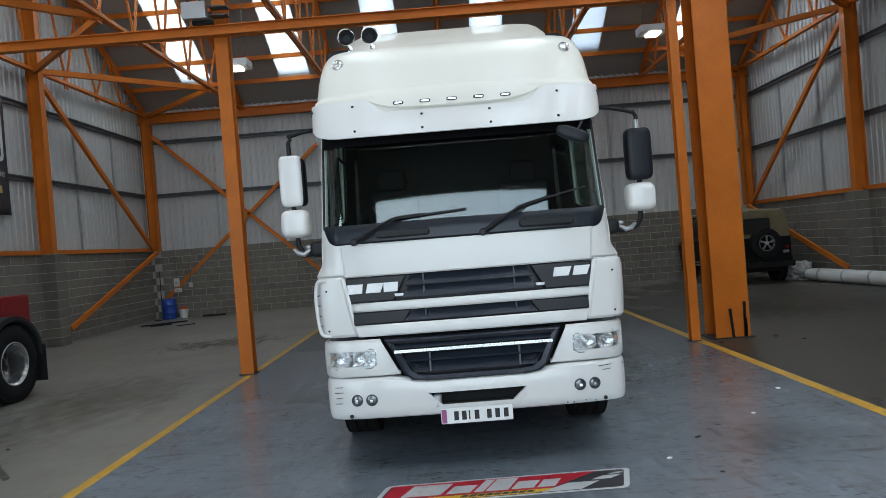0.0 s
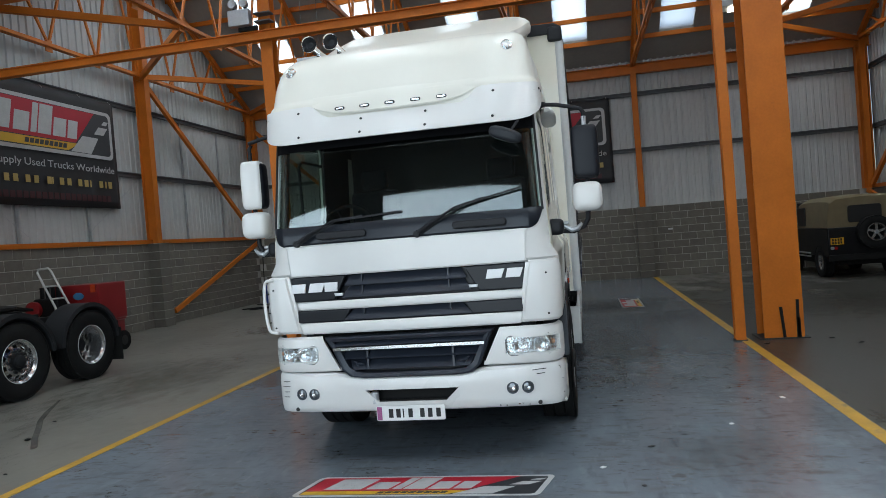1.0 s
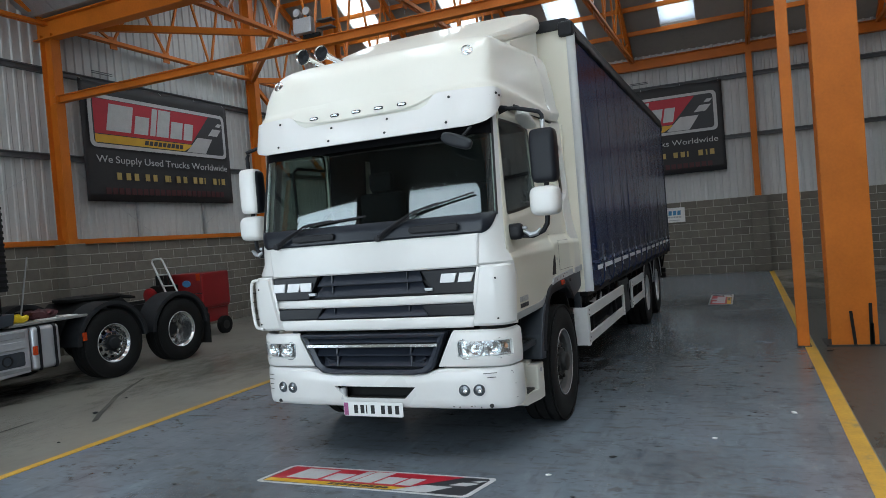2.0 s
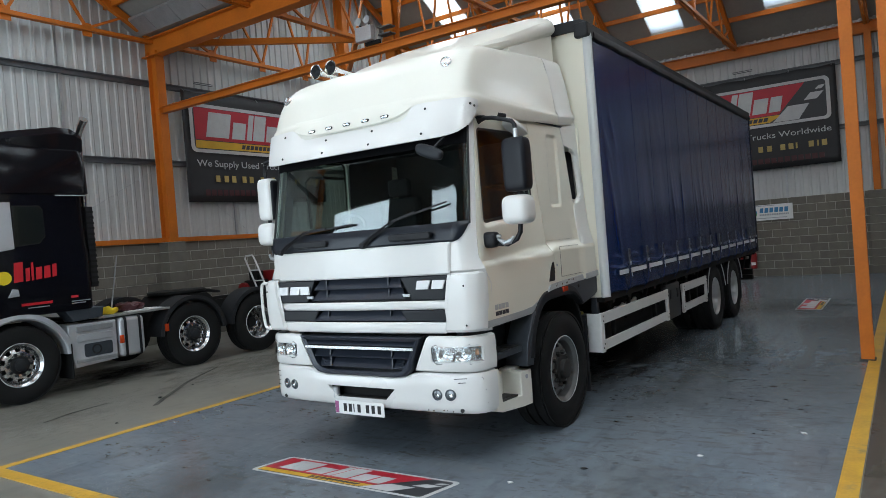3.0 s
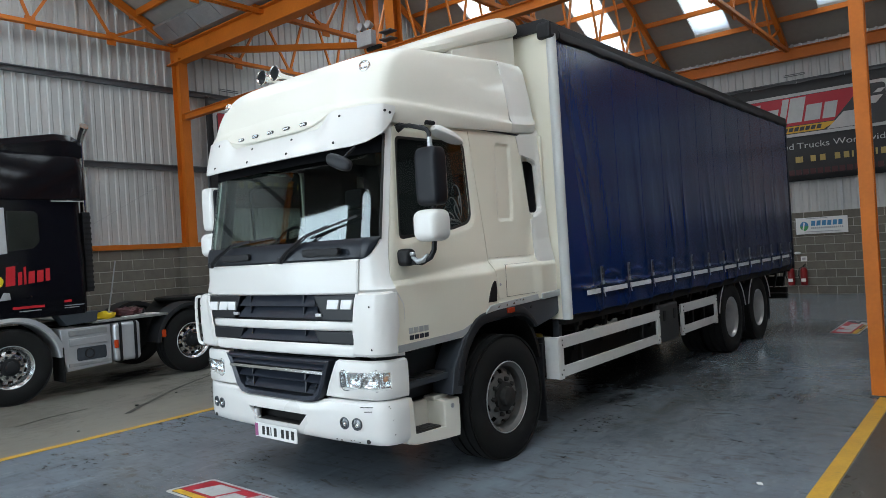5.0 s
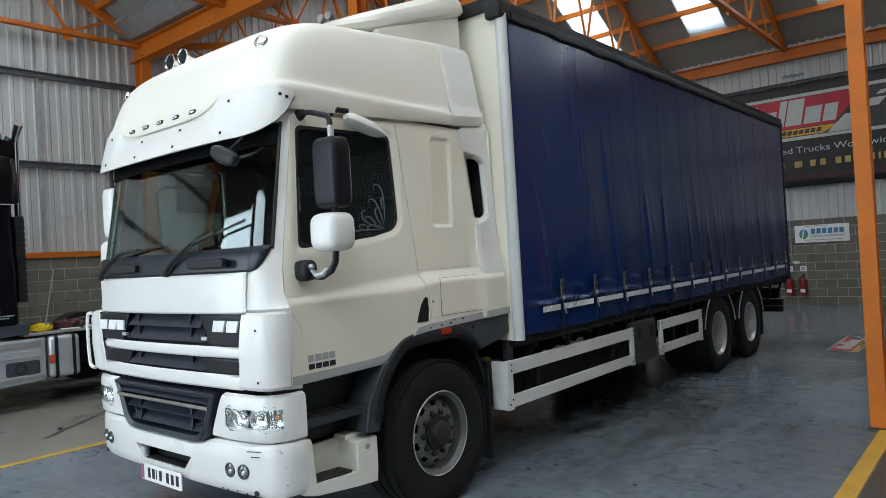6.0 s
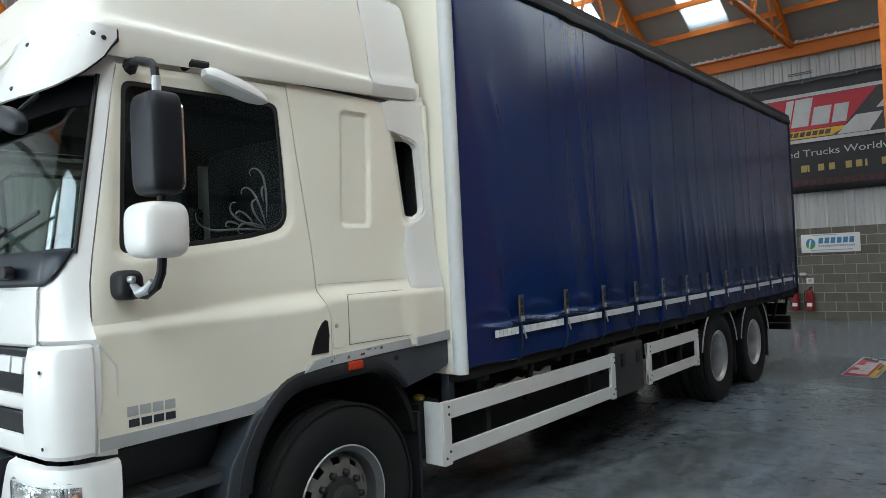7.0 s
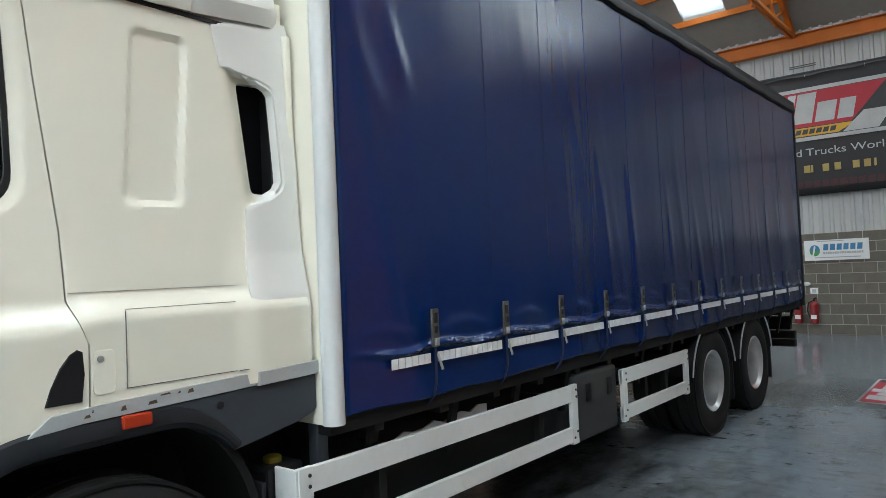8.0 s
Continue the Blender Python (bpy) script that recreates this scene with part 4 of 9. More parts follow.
DOOR_FRONT = [(1.0, 5.128), (1.50, 5.132), (1.60, 5.135), (1.736, 5.138), (1.86, 5.155), (2.57, 5.273), (2.74, 5.313), (2.8, 5.32)]
DOOR_REAR = [(1.0, 6.325), (1.49, 6.325), (1.56, 6.298), (1.64, 6.274), (1.87, 6.264), (2.38, 6.205), (2.8, 6.165)]
DOOR_FOOT = [(5.1, 1.062), (5.85, 1.078), (6.0, 1.16), (6.12, 1.225), (6.3, 1.275), (8, 1.275)]
FAIR_EDGE = [(1.0, 6.958), (1.68, 6.958), (1.985, 6.985), (2.03, 7.085), (2.06, 7.140), (2.10, 7.164), (2.48, 7.150), (2.515, 7.125), (2.54, 7.04), (2.56, 6.905), (2.74, 6.872), (2.9, 6.865)]
for s in (1, -1):
    fine = 1.0 if s > 0 else 0.45
    bm = B()
    flank(bm, s, lambda u, z: lerp_at(z, DOOR_FRONT) + (lerp_at(z, DOOR_REAR) - 0.003 - lerp_at(z, DOOR_FRONT)) * u, lambda y, v: lerp_at(y, DOOR_FOOT) + (Z_TOP(y) - 0.022 - lerp_at(y, DOOR_FOOT)) * v, int(88 * fine), int(124 * fine), [WIN_R])
    door = part("door", bm, M["paint"], lorry, "cream-white cab door with a silver lower strip")
    bm = B()
    flank(bm, s, lambda u, z: lerp_at(z, DOOR_REAR) + 0.003 + (7.225 - lerp_at(z, DOOR_REAR)) * u, lambda y, v: 1.275 + (Z_TOP(y) + 0.012 + 0.11 * step01(y, 6.2, 6.6) - 1.275) * v, int(76 * fine), int(124 * fine), [SLOT])
    part("sleeper_side", bm, M["paint"], lorry, "cream-white sleeper side with a pressed recess")
    # strip of cab above the door
    bm = B()
    shell(bm, [[(s * (flank_x(y, 2.70) - 0.002 + dx), y, Z_TOP(y) + dz) for y in (5.28, 5.5, 5.8, 6.0, 6.18)] for dz, dx in ((-0.018, 0.0), (0.03, -0.004))], 0.02)
    part("door_header", bm, M["paint"], lorry)
    # window glass, its black border and its rubber
    bm = B()
    gp = [(p[0], p[1]) for p in WIN_R]
    cy, cz = 5.70, 2.26
    rings = [[(s * (flank_x(cy + (y - cy) * k, cz + (z - cz) * k) - 0.006), cy + (y - cy) * k, cz + (z - cz) * k) for y, z in gp + gp[:1]] for k in (1.0, 0.7, 0.35, 0.02)]
    shell(bm, rings, 0.005)
    g = part("window", bm, M["dark_glass"], door, "dark tinted side window")
    g.visible_shadow = False
    bm = B()
    band = []
    for k, d in ((1.0, 0.001), (0.995, 0.004), (0.955, 0.004), (0.95, 0.001)):
        band.append([(s * (flank_x(cy + (y - cy) * k, cz + (z - cz) * k) - 0.006 + d), cy + (y - cy) * k, cz + (z - cz) * (k - 0.012 * (k < 0.99))) for y, z in gp + gp[:1]])
    grid(bm, band)
    part("window_seal", bm, M["bars"], door, "black border round the glass")
    if s > 0:
        # each scroll starts at (y, z), sets off at an angle, bends gently and ends in a curl
        for cy, cz, ang, length, bend, curl in ((6.0, 1.965, 172, 0.26, -0.6, -6.0), (6.0, 1.97, 160, 0.20, 0.9, 7.5), (5.99, 1.98, 140, 0.17, -1.2, -6.5),
                                                (5.93, 1.985, 120, 0.14, 1.3, 7.5), (6.0, 1.99, 104, 0.24, 0.5, 6.0), (6.01, 2.02, 84, 0.30, 0.5, 7.0),
                                                (6.0, 2.10, 110, 0.10, -1.0, -9.0), (5.86, 1.975, 150, 0.11, 1.0, 8.5), (5.97, 1.96, 178, 0.36, 0.3, -4.5)):
            bm = B()
            pts, width = [], []
            y, z, a = cy, cz, radians(ang)
            for k in range(34):
                u = k / 33
                pts.append((flank_x(y, z) - 0.004, y, z))
                width.append(0.0014 + 0.0046 * math.sin(math.pi * min(1, u * 1.15)) ** 0.8 if u < 0.86 else 0.0022)
                step = length * 1.5 / 33 * (1 - 0.55 * u)
                y, z = y + math.cos(a) * step, z + math.sin(a) * step
                a += (bend + curl * max(0, u - 0.35) * 2.6) / 33
            tube(bm, pts, width, 5)
            part("window_decal", bm, M["plate_dim"], g, "thin white scroll decal")
    # silver strip along the lower edge
    bm = B()
    shell(bm, [[(s * (flank_x(y, z0 + dz) + 0.004), y + (0.035 if dz > 0.04 and y > 5.9 else 0), z0 + dz * (1 - 0.1 * (y > 5.9))) for y, z0 in ((5.134, 1.066), (5.4, 1.069), (5.7, 1.075), (5.86, 1.086), (5.935, 1.128))] for dz in (0.0, 0.026, 0.052)], 0.006, (), (0, 5.5, 1.1))
    part("lower_strip", bm, M["strip"], door)
    # handle recess
    bm = B()
    prism(bm, [(6.186, 1.312), (6.300, 1.312), (6.308, 1.40), (6.304, 1.475), (6.286, 1.484), (6.262, 1.470), (6.232, 1.43), (6.202, 1.365)], "x", s * 1.140, s * 1.1585, 0.004)
    part("handle", bm, M["black"], lorry, "black door handle recess")
    if s > 0:
        for k, (y0, y1, z0, z1) in enumerate(((5.245, 5.46, 1.185, 1.225), (5.25, 5.46, 1.140, 1.172))):
            for j in range(4):
                yy = y0 + (y1 - y0) * j / 4
                bm = B()
                box(bm, flank_x(yy, z0) - 0.004, flank_x(yy, z0) + 0.003, yy, yy + (y1 - y0) * 0.21, z0, z1)
                part("badge_bar", bm, M["strip"] if k == 0 else M["grille"], door)
    # hatch lines on the sleeper side
    for y0, y1, z0, z1 in ((6.447, 6.450, 1.335, 1.60), (6.447, 6.95, 1.333, 1.338), (6.455, 6.905, 1.603, 1.607), (6.285, 6.952, 1.668, 1.671)):
        bm = B()
        for k in range(8):
            ya, yb = y0 + (y1 - y0) * k / 8, y0 + (y1 - y0) * (k + 1) / 8
            xx = s * (flank_x((ya + yb) / 2, (z0 + z1) / 2) + 0.0005)
            box(bm, xx - 0.002, xx + 0.002, ya, yb, z0, z1 - (0.002 if z1 - z0 < 0.01 else 0))
        part("hatch_seam", bm, M["seam"], lorry)
    bm = B()
    prism(bm, [(7.0, 2.56), (7.0, 2.02), (7.2, 2.02), (7.2, 2.56)], "x", s * 0.86, s * 0.93)
    part("side_vent", bm, M["matt_band"], lorry, "dark upright air slot")
    # whiter rear fairing beside the slot
    bm = B()
    fr = []
    for i in range(int(130 * fine) + 1):
        v = i / int(130 * fine)
        r = []
        for k in range(11):
            u = k / 10
            z0 = 1.318 + 0.014 * k / 10
            z = z0 + (2.765 - z0) * v
            ye = lerp_at(z, FAIR_EDGE)
            y = ye + (7.275 - 0.022 * step01(z, 2.0, 2.8) - ye) * u
            z += (0.055 * (y - 6.87) / 0.38 * step01(v, 0.9, 1.0)) if y > 6.87 else 0
            x = lerp_at(z, [(1.0, 1.150), (1.34, 1.156), (1.56, 1.164), (1.62, 1.156), (1.70, 1.135), (1.80, 1.115), (1.95, 1.102), (2.57, 1.070), (2.82, 1.056)])
            x -= 0.035 * step01(y, 7.235, 7.285) ** 1.5 + 0.012 * step01(v, 0.97, 1.0)
            x -= (0.010 if k == 0 else 0.002 if k == 1 else 0.0) * (4.0 if 2.01 < z < 2.54 else 1.0)
            r.append((s * (x + 0.006), y, z))
        r.append((s * (r[-1][0] * s - 0.05), r[-1][1] + 0.004, r[-1][2]))
        fr.append(r)
    shell(bm, fr, 0.014)
    part("rear_fairing", bm, M["kit"], lorry, "white upright fairing with an air slot")
    # silver strip and grey wing behind the wheel
    bm = B()
    prism(bm, [(6.13, 1.225), (6.30, 1.243), (6.962, 1.264), (6.962, 1.318), (6.36, 1.294), (6.20, 1.283)], "x", s * 1.135, s * 1.162, 0.003)
    prism(bm, [(6.966, 1.264), (7.275, 1.274), (7.275, 1.330), (6.966, 1.318)], "x", s * 1.140, s * 1.181, 0.003)
    part("sill_strip", bm, M["strip"], lorry)
    def round_wheel(r, deg):
        c = radians(deg)
        y, z = 6.37 - r * math.cos(c) * (1.0 if deg < 90 else 1.02), 0.66 + r * math.sin(c)
        # flattened where it meets the sill
        cap = 1.246 + 0.03 * (y - 6.30) - (0.65 - r)
        h = max(0.0, min(1.0, 0.5 + 0.5 * (cap - z) / 0.05))
        return y, cap * (1 - h) + z * h - 0.05 * h * (1 - h)

    bm = B()
    lip = []
    for k in range(45):
        deg = 6 + 136 * k / 44
        wide = 1.0 - 0.5 * step01(deg, 105, 142)
        lip.append([(s * x, *round_wheel(0.65 - (0.65 - r) * wide, deg)) for x, r in ((1.05, 0.555), (1.125, 0.555), (1.150, 0.563), (1.164, 0.585), (1.166, 0.615), (1.160, 0.640), (1.150, 0.650), (1.05, 0.650))])
    vs = grid(bm, lip, close=True)
    bm.faces.new(vs[0])
    bm.faces.new(vs[-1])
    wa = part("wheel_arch", bm, M["arch"], lorry, "black plastic wheel arch")
    bm = B()
    grid(bm, [[(s * x, *round_wheel(r, 6 + 166 * k / 44)) for x, r in ((0.60, 0.595), (1.10, 0.595), (1.10, 0.63), (0.60, 0.63))] for k in range(45)], close=True)
    part("arch_liner", bm, M["chassis"], wa, "black inner wheel arch")
    bm = B()
    prism(bm, [(6.50, 1.248), (7.28, 1.272), (7.28, 1.14), (7.255, 1.108), (7.17, 1.085), (6.93, 1.045), (6.865, 1.03), (6.81, 1.098), (6.68, 1.197), (6.56, 1.25)], "x", s * 1.10, s * 1.157, 0.008)
    part("rear_wing", bm, M["fender"], lorry)
    bm = B()
    prism(bm, [(5.84, 1.075), (5.95, 1.13), (5.875, 0.98), (5.80, 0.80), (5.78, 0.66), (5.66, 0.675), (5.70, 0.86)], "x", s * 0.95, s * 1.155, 0.012)
    part("front_wing", bm, M["fender"], lorry)
    for ya, yb, za, zb in ((6.30, 6.322, 1.258, 1.270), (6.325, 6.332, 1.272, 1.284), (6.42, 6.440, 1.262, 1.280), (6.515, 6.550, 1.266, 1.280), (6.56, 6.60, 1.290, 1.298), (6.625, 6.64, 1.288, 1.297), (6.665, 6.69, 1.283, 1.299)):
        bm = B()
        prism(bm, [(ya, za), (yb, za + 0.002), (yb - 0.004, zb), (ya + 0.006, zb - 0.003)], "x", s * 1.1605, s * 1.1632)
        part("rust_mark", bm, M["rust"], lorry, "brown chip in the silver strip")
    # lock beside the handle
    bm = B()
    prism(bm, rounded(0.075, 0.15, 0.02, 3, 6.372, 1.40), "x", s * 1.150, s * 1.1565, 0.003)
    lk = part("lock_plate", bm, M["paint"], lorry)
    bm = B()
    lathe(bm, (s * 1.1565, 6.36, 1.445), (s, 0, 0), [(0, 0.012), (0.004, 0.011), (0.005, 0)], 12)
    part("key_hole", bm, M["galv"], lk)
    bm = B()
    lathe(bm, (s * 1.00, 7.14, 0.90), (0, 0, 1), [(0, 0.04), (0.022, 0.04), (0.03, 0.025), (0.03, 0)], 14)
    part("filler_cap", bm, M["yellow_cap"], lorry, "yellow filler cap behind the wheel")
    bm = B()
    box(bm, s * 1.00 - 0.09, s * 1.00 + 0.09, 7.05, 7.24, 0.55, 0.90, 0.02)
    part("filler_tank", bm, M["black"], lorry)
    # entry steps
    bm = B()
    prism(bm, [(5.185, 0.745), (5.245, 0.735), (5.262, 0.69), (5.258, 0.462), (5.60, 0.447), (5.775, 0.440), (5.765, 0.345), (5.60, 0.360), (5.276, 0.392), (5.185, 0.42)], "x", s * 0.93, s * 1.125, 0.010)
    box(bm, s * 1.02 - 0.105, s * 1.02 + 0.105, 5.595, 5.778, 0.43, 0.638, 0.014)
    box(bm, s * 0.935 - 0.015, s * 0.935 + 0.015, 5.22, 5.77, 0.42, 0.645, 0.006)
    box(bm, s * 0.98 - 0.055, s * 0.98 + 0.055, 5.58, 5.75, 0.63, 0.668, 0.012)
    step = part("step_box", bm, M["kit_cream"], lorry, "cream-white lower entry step")
    bm = B()
    prism(bm, [(5.285, 0.455), (5.575, 0.443), (5.575, 0.463), (5.285, 0.475)], "x", s * 0.962, s * 1.095, 0.003)
    part("tread_plate", bm, M["hub"], step, "worn dark metal tread")
    for k in range(3):
        for xx in (1.0, 1.055):
            bm = B()
            yy = 5.31 + 0.085 * k
            zz = 0.4755 - (yy - 5.285) * 0.0414
            box(bm, s * xx - 0.017, s * xx + 0.017, yy, yy + 0.055, zz - 0.004, zz + 0.001)
            part("tread_slot", bm, M["black"], step)
    bm = B()
    lathe(bm, (s * 1.124, 5.682, 0.588), (s, 0, 0), [(0, 0.018), (0.008, 0.017), (0.010, 0)], 14)
    part("bolt", bm, M["galv"], step)
    bm = B()
    box(bm, s * 0.95 - 0.15, s * 0.95 + 0.15, 5.15, 5.80, 0.79, 0.835, 0.008)
    box(bm, s * 0.86 - 0.03, s * 0.86 + 0.03, 5.15, 5.80, 0.66, 1.06)
    part("upper_step", bm, M["fender"], lorry, "dark upper entry step")
    for k in range(3):
        bm = B()
        box(bm, s * 1.01 - 0.06, s * 1.01 + 0.06, 5.22 + k * 0.18, 5.36 + k * 0.18, 0.835, 0.842)
        part("upper_tread", bm, M["hub"], lorry)
    bm = B()
    box(bm, s * 1.166 - 0.012, s * 1.166 + 0.012, 6.42, 6.525, 1.198, 1.245, 0.008)
    part("side_marker", bm, M["marker_lens"], lorry, "orange side marker lamp")
    bm = B()
    lathe(bm, (s * 1.157, 6.80, 1.215), (s, 0, 0), [(0, 0.016), (0.006, 0.014), (0.007, 0)], 12)
    part("wing_plug", bm, M["black"], lorry)

# windscreen
bm = B()
shell(bm, [[(p[0] * 0.995, p[1] + 0.012, p[2]) for p in rows[i][GL[0]:GL[1] + 2]] for i in range(6, 11)], 0.006)
ws = part("windscreen", bm, M["windscreen"], lorry, "large tinted windscreen")
ws.visible_shadow = False
bm = B()
black_rows = []
for f, dy in ((0, -0.006), (0.1, -0.014), (0.5, -0.016), (0.85, -0.012), (1, -0.004)):
    base = mirror_half(cab_half(1.80, 5))[mid - 6:mid + 7]
    r = []
    for p in base:
        up = max(0.0, abs(p[0]) - 0.90) / 0.155
        z0, z1 = 1.732 + 0.142 * min(1.0, up) ** 4.5, 1.878 + 0.006 * up
        z = z0 + (z1 - z0) * f
        r.append((p[0] * 1.004, p[1] + dy + lerp_at(z, F_Z) - lerp_at(1.80, F_Z), z))
    black_rows.append(r)
black_rows = smooth_rows(black_rows, 1, 3)
shell(bm, black_rows, 0.02)
cowl = part("scuttle_panel", bm, M["scuttle"], lorry, "dark grey panel below the windscreen")
for x in (-0.46, 0.60):
    bm = B()
    prism(bm, rounded(0.40, 0.055, 0.026, 4, x, 1.795), "y", 4.925, 4.965, 0.008)
    part("grab_handle", bm, M["black"], cowl)
for s in (-1, 1):
    # side seals of the windscreen
    bm = B()
    col = GL[1] + 1 if s > 0 else GL[0]
    tube(bm, [(rows[i][col][0], rows[i][col][1] - 0.002, rows[i][col][2]) for i in range(6, 11)], 0.010, 6)
    part("windscreen_seal", bm, M["bars"], lorry)
bm = B()
band = [[(p[0] * 0.999, p[1] + dy, p[2]) for p in mirror_half(cab_half(z, 9))[GL[0]:GL[1] + 2]] for z, dy in ((2.475, 0.004), (2.52, 0.0), (2.60, -0.004))]
shell(bm, band, 0.006)
part("header_band", bm, M["matt_band"], lorry, "black band along the windscreen top")
# wipers
for px, pz, ex, ez, bx, bz in ((0.13, 1.752, 0.43, 1.925, 0.92, 2.035), (-0.82, 1.748, -0.52, 1.905, 0.02, 1.935)):
    bm = B()
    tube(bm, [(px, 4.935, pz), (px + (ex - px) * 0.35, 4.922, pz + (ez - pz) * 0.38), (ex, 4.945, ez)], [0.017, 0.014, 0.007], 8)
    w = part("wiper", bm, M["black"], lorry, "black wiper arm")
    bm = B()
    tube(bm, [(px + 0.03, 4.935, pz - 0.004), (px + (ex - px) * 0.5, 4.93, pz + (ez - pz) * 0.42), (ex + 0.05, 4.95, ez + 0.004)], [0.007, 0.006, 0.005], 6)
    part("link_rod", bm, M["black"], w)
    bm = B()
    y0, y1 = 4.962 + 0.05 * ex * ex, 4.975 + 0.05 * bx * bx
    x0, z0 = ex - 0.04, ez - 0.008
    bar(bm, (x0, y0, z0), (bx, y1, bz), 0.008, 0.014)
    xm, zm = x0 + (bx - x0) * 0.48, z0 + (bz - z0) * 0.48
    bar(bm, (ex, y0 - 0.014, ez), (xm, (y0 + y1) / 2 - 0.014, zm + 0.006), 0.010, 0.018)
    part("blade", bm, M["black"], w)
    bm = B()
    lathe(bm, (px, 4.950, pz), (0, -1, 0), [(0, 0.028), (0.03, 0.024), (0.035, 0)], 14)
    part("pivot_cap", bm, M["black"], w)

# bonnet panel, bars and grilles


def slab(name, pts, y0, y1, material, parent, label="", bevel=0.008):
    bm = B()
    prism(bm, pts, "y", y0, y1, bevel)
    return part(name, bm, material, parent, label)


def crowned(name, xt, xb, zt, zb, y0, depth, material, label=""):
    """A slightly crowned front panel."""
    bm = B()
    rws = []
    for z, dy in ((zb, 0.010), (zb + 0.012, 0.0), ((zb + zt) / 2, -0.004), (zt - 0.012, 0.0), (zt, 0.010)):
        hw = xb + (xt - xb) * (z - zb) / (zt - zb)
        rws.append([(hw * u, y0 + dy + 0.045 * (u * hw / 0.93) ** 2 + (0.008 if abs(u) == 1 else 0), z) for u in (-1, -0.985, -0.8, -0.5, 0, 0.5, 0.8, 0.985, 1)])
    shell(bm, rws, depth)
    return part(name, bm, material, lorry, label)


crowned("bonnet_panel", 0.935, 0.915, 1.733, 1.489, 4.940, 0.05, M["white"], "white front panel under the windscreen")
crowned("grille_bar", 0.905, 0.892, 1.296, 1.229, 4.938, 0.05, M["white"], "white cross bar of the grille")
crowned("grille_bar", 0.876, 0.845, 1.132, 1.045, 4.938, 0.05, M["white"], "white cross bar of the grille")
crowned("grille_backing", 0.93, 0.83, 1.49, 1.04, 5.02, 0.02, M["grille_dark"], "black grille backing")
for s in (-1, 1):
    slab("logo_panel", [(s * 0.46, 1.484), (s * 0.905, 1.484), (s * 0.892, 1.30), (s * 0.56, 1.30)], 4.962, 5.0, M["grille_dark"], lorry, "black panel carrying a badge")
    slab("lower_panel", [(s * 0.44, 1.225), (s * 0.885, 1.225), (s * 0.868, 1.135), (s * 0.50, 1.135)], 4.965, 5.0, M["grille_dark"], lorry)
    slab("washer_jet", [(s * 0.52 - 0.035, 1.352), (s * 0.52 + 0.035, 1.352), (s * 0.52 + 0.03, 1.33), (s * 0.52 - 0.03, 1.33)], 4.948, 4.970, M["alu"], lorry, bevel=0.004)
for zt, zb, xt, xb in ((1.482, 1.402, 0.43, 0.47), (1.396, 1.312, 0.45, 0.50), (1.222, 1.140, 0.42, 0.49)):
    # sloping louvre blades, their lower edges standing forward
    bm = B()
    shell(bm, [[(x0 + (x1 - x0) * k / 6, y, z) for k in range(7)] for (x0, x1, y, z) in ((-xt, xt, 5.006, zt), (-xb, xb, 4.966, zb + 0.012), (-xb, xb, 4.958, zb + 0.004), (-xb, xb, 4.964, zb))], 0.006, (), (0, 5.4, 1.3))
    part("grille_blade", bm, M["grille"], lorry, "grey louvre blade")
for x in (-0.335, 0.335):
    for z0, z1 in ((1.405, 1.484), (1.325, 1.398), (1.165, 1.222)):
        bm = B()
        prism(bm, [(4.975, z1), (5.0, z1), (5.0, z0), (4.968, z0 + 0.02)], "x", x - 0.005, x + 0.005)
        part("grille_divider", bm, M["grille"], lorry)
# badges as plain shapes
for x0, w, z0, h, lean in ((-0.895, 0.115, 1.368, 0.070, 0.0), (-0.765, 0.12, 1.368, 0.070, 0.02), (-0.63, 0.11, 1.368, 0.070, 0.0), (0.615, 0.125, 1.385, 0.068, 0.018), (0.76, 0.115, 1.385, 0.068, 0.018)):
    slab("badge_shape", [(x0, z0), (x0 + w * 0.92, z0), (x0 + w + lean, z0 + h), (x0 + lean, z0 + h)], 4.948, 4.964, M["logo_white"], lorry, bevel=0.004)
# lower grille
lg = [(-0.655, 1.018), (0.640, 1.018), (0.60, 0.93), (0.53, 0.765), (0.47, 0.715), (0.36, 0.70), (-0.36, 0.70), (-0.47, 0.715), (-0.53, 0.765), (-0.60, 0.93)]
li = [(x * 0.90, 0.865 + (z - 0.865) * 0.78) for x, z in lg]
bm = B()
rim_rows = [[(x, 4.985, z) for x, z in lg + lg[:1]], [(x * 0.995, 4.925, z) for x, z in lg + lg[:1]], [(x * 0.96, 4.915, 0.865 + (z - 0.865) * 0.93) for x, z in lg + lg[:1]], [(x, 4.93, z) for x, z in li + li[:1]], [(x, 5.02, z) for x, z in li + li[:1]]]
grid(bm, rim_rows, smooth=True)
lower_grille = part("lower_grille", bm, M["grille"], lorry, "dark grey lower grille")
slab("grille_mesh", lg, 5.02, 5.03, M["grille_dark"], lower_grille, bevel=0)
bm = B()
bar(bm, (-0.585, 4.918, 0.928), (0.572, 4.918, 0.928), 0.02, 0.022)
part("chrome_strip", bm, M["chrome"], lower_grille, "bright strip")
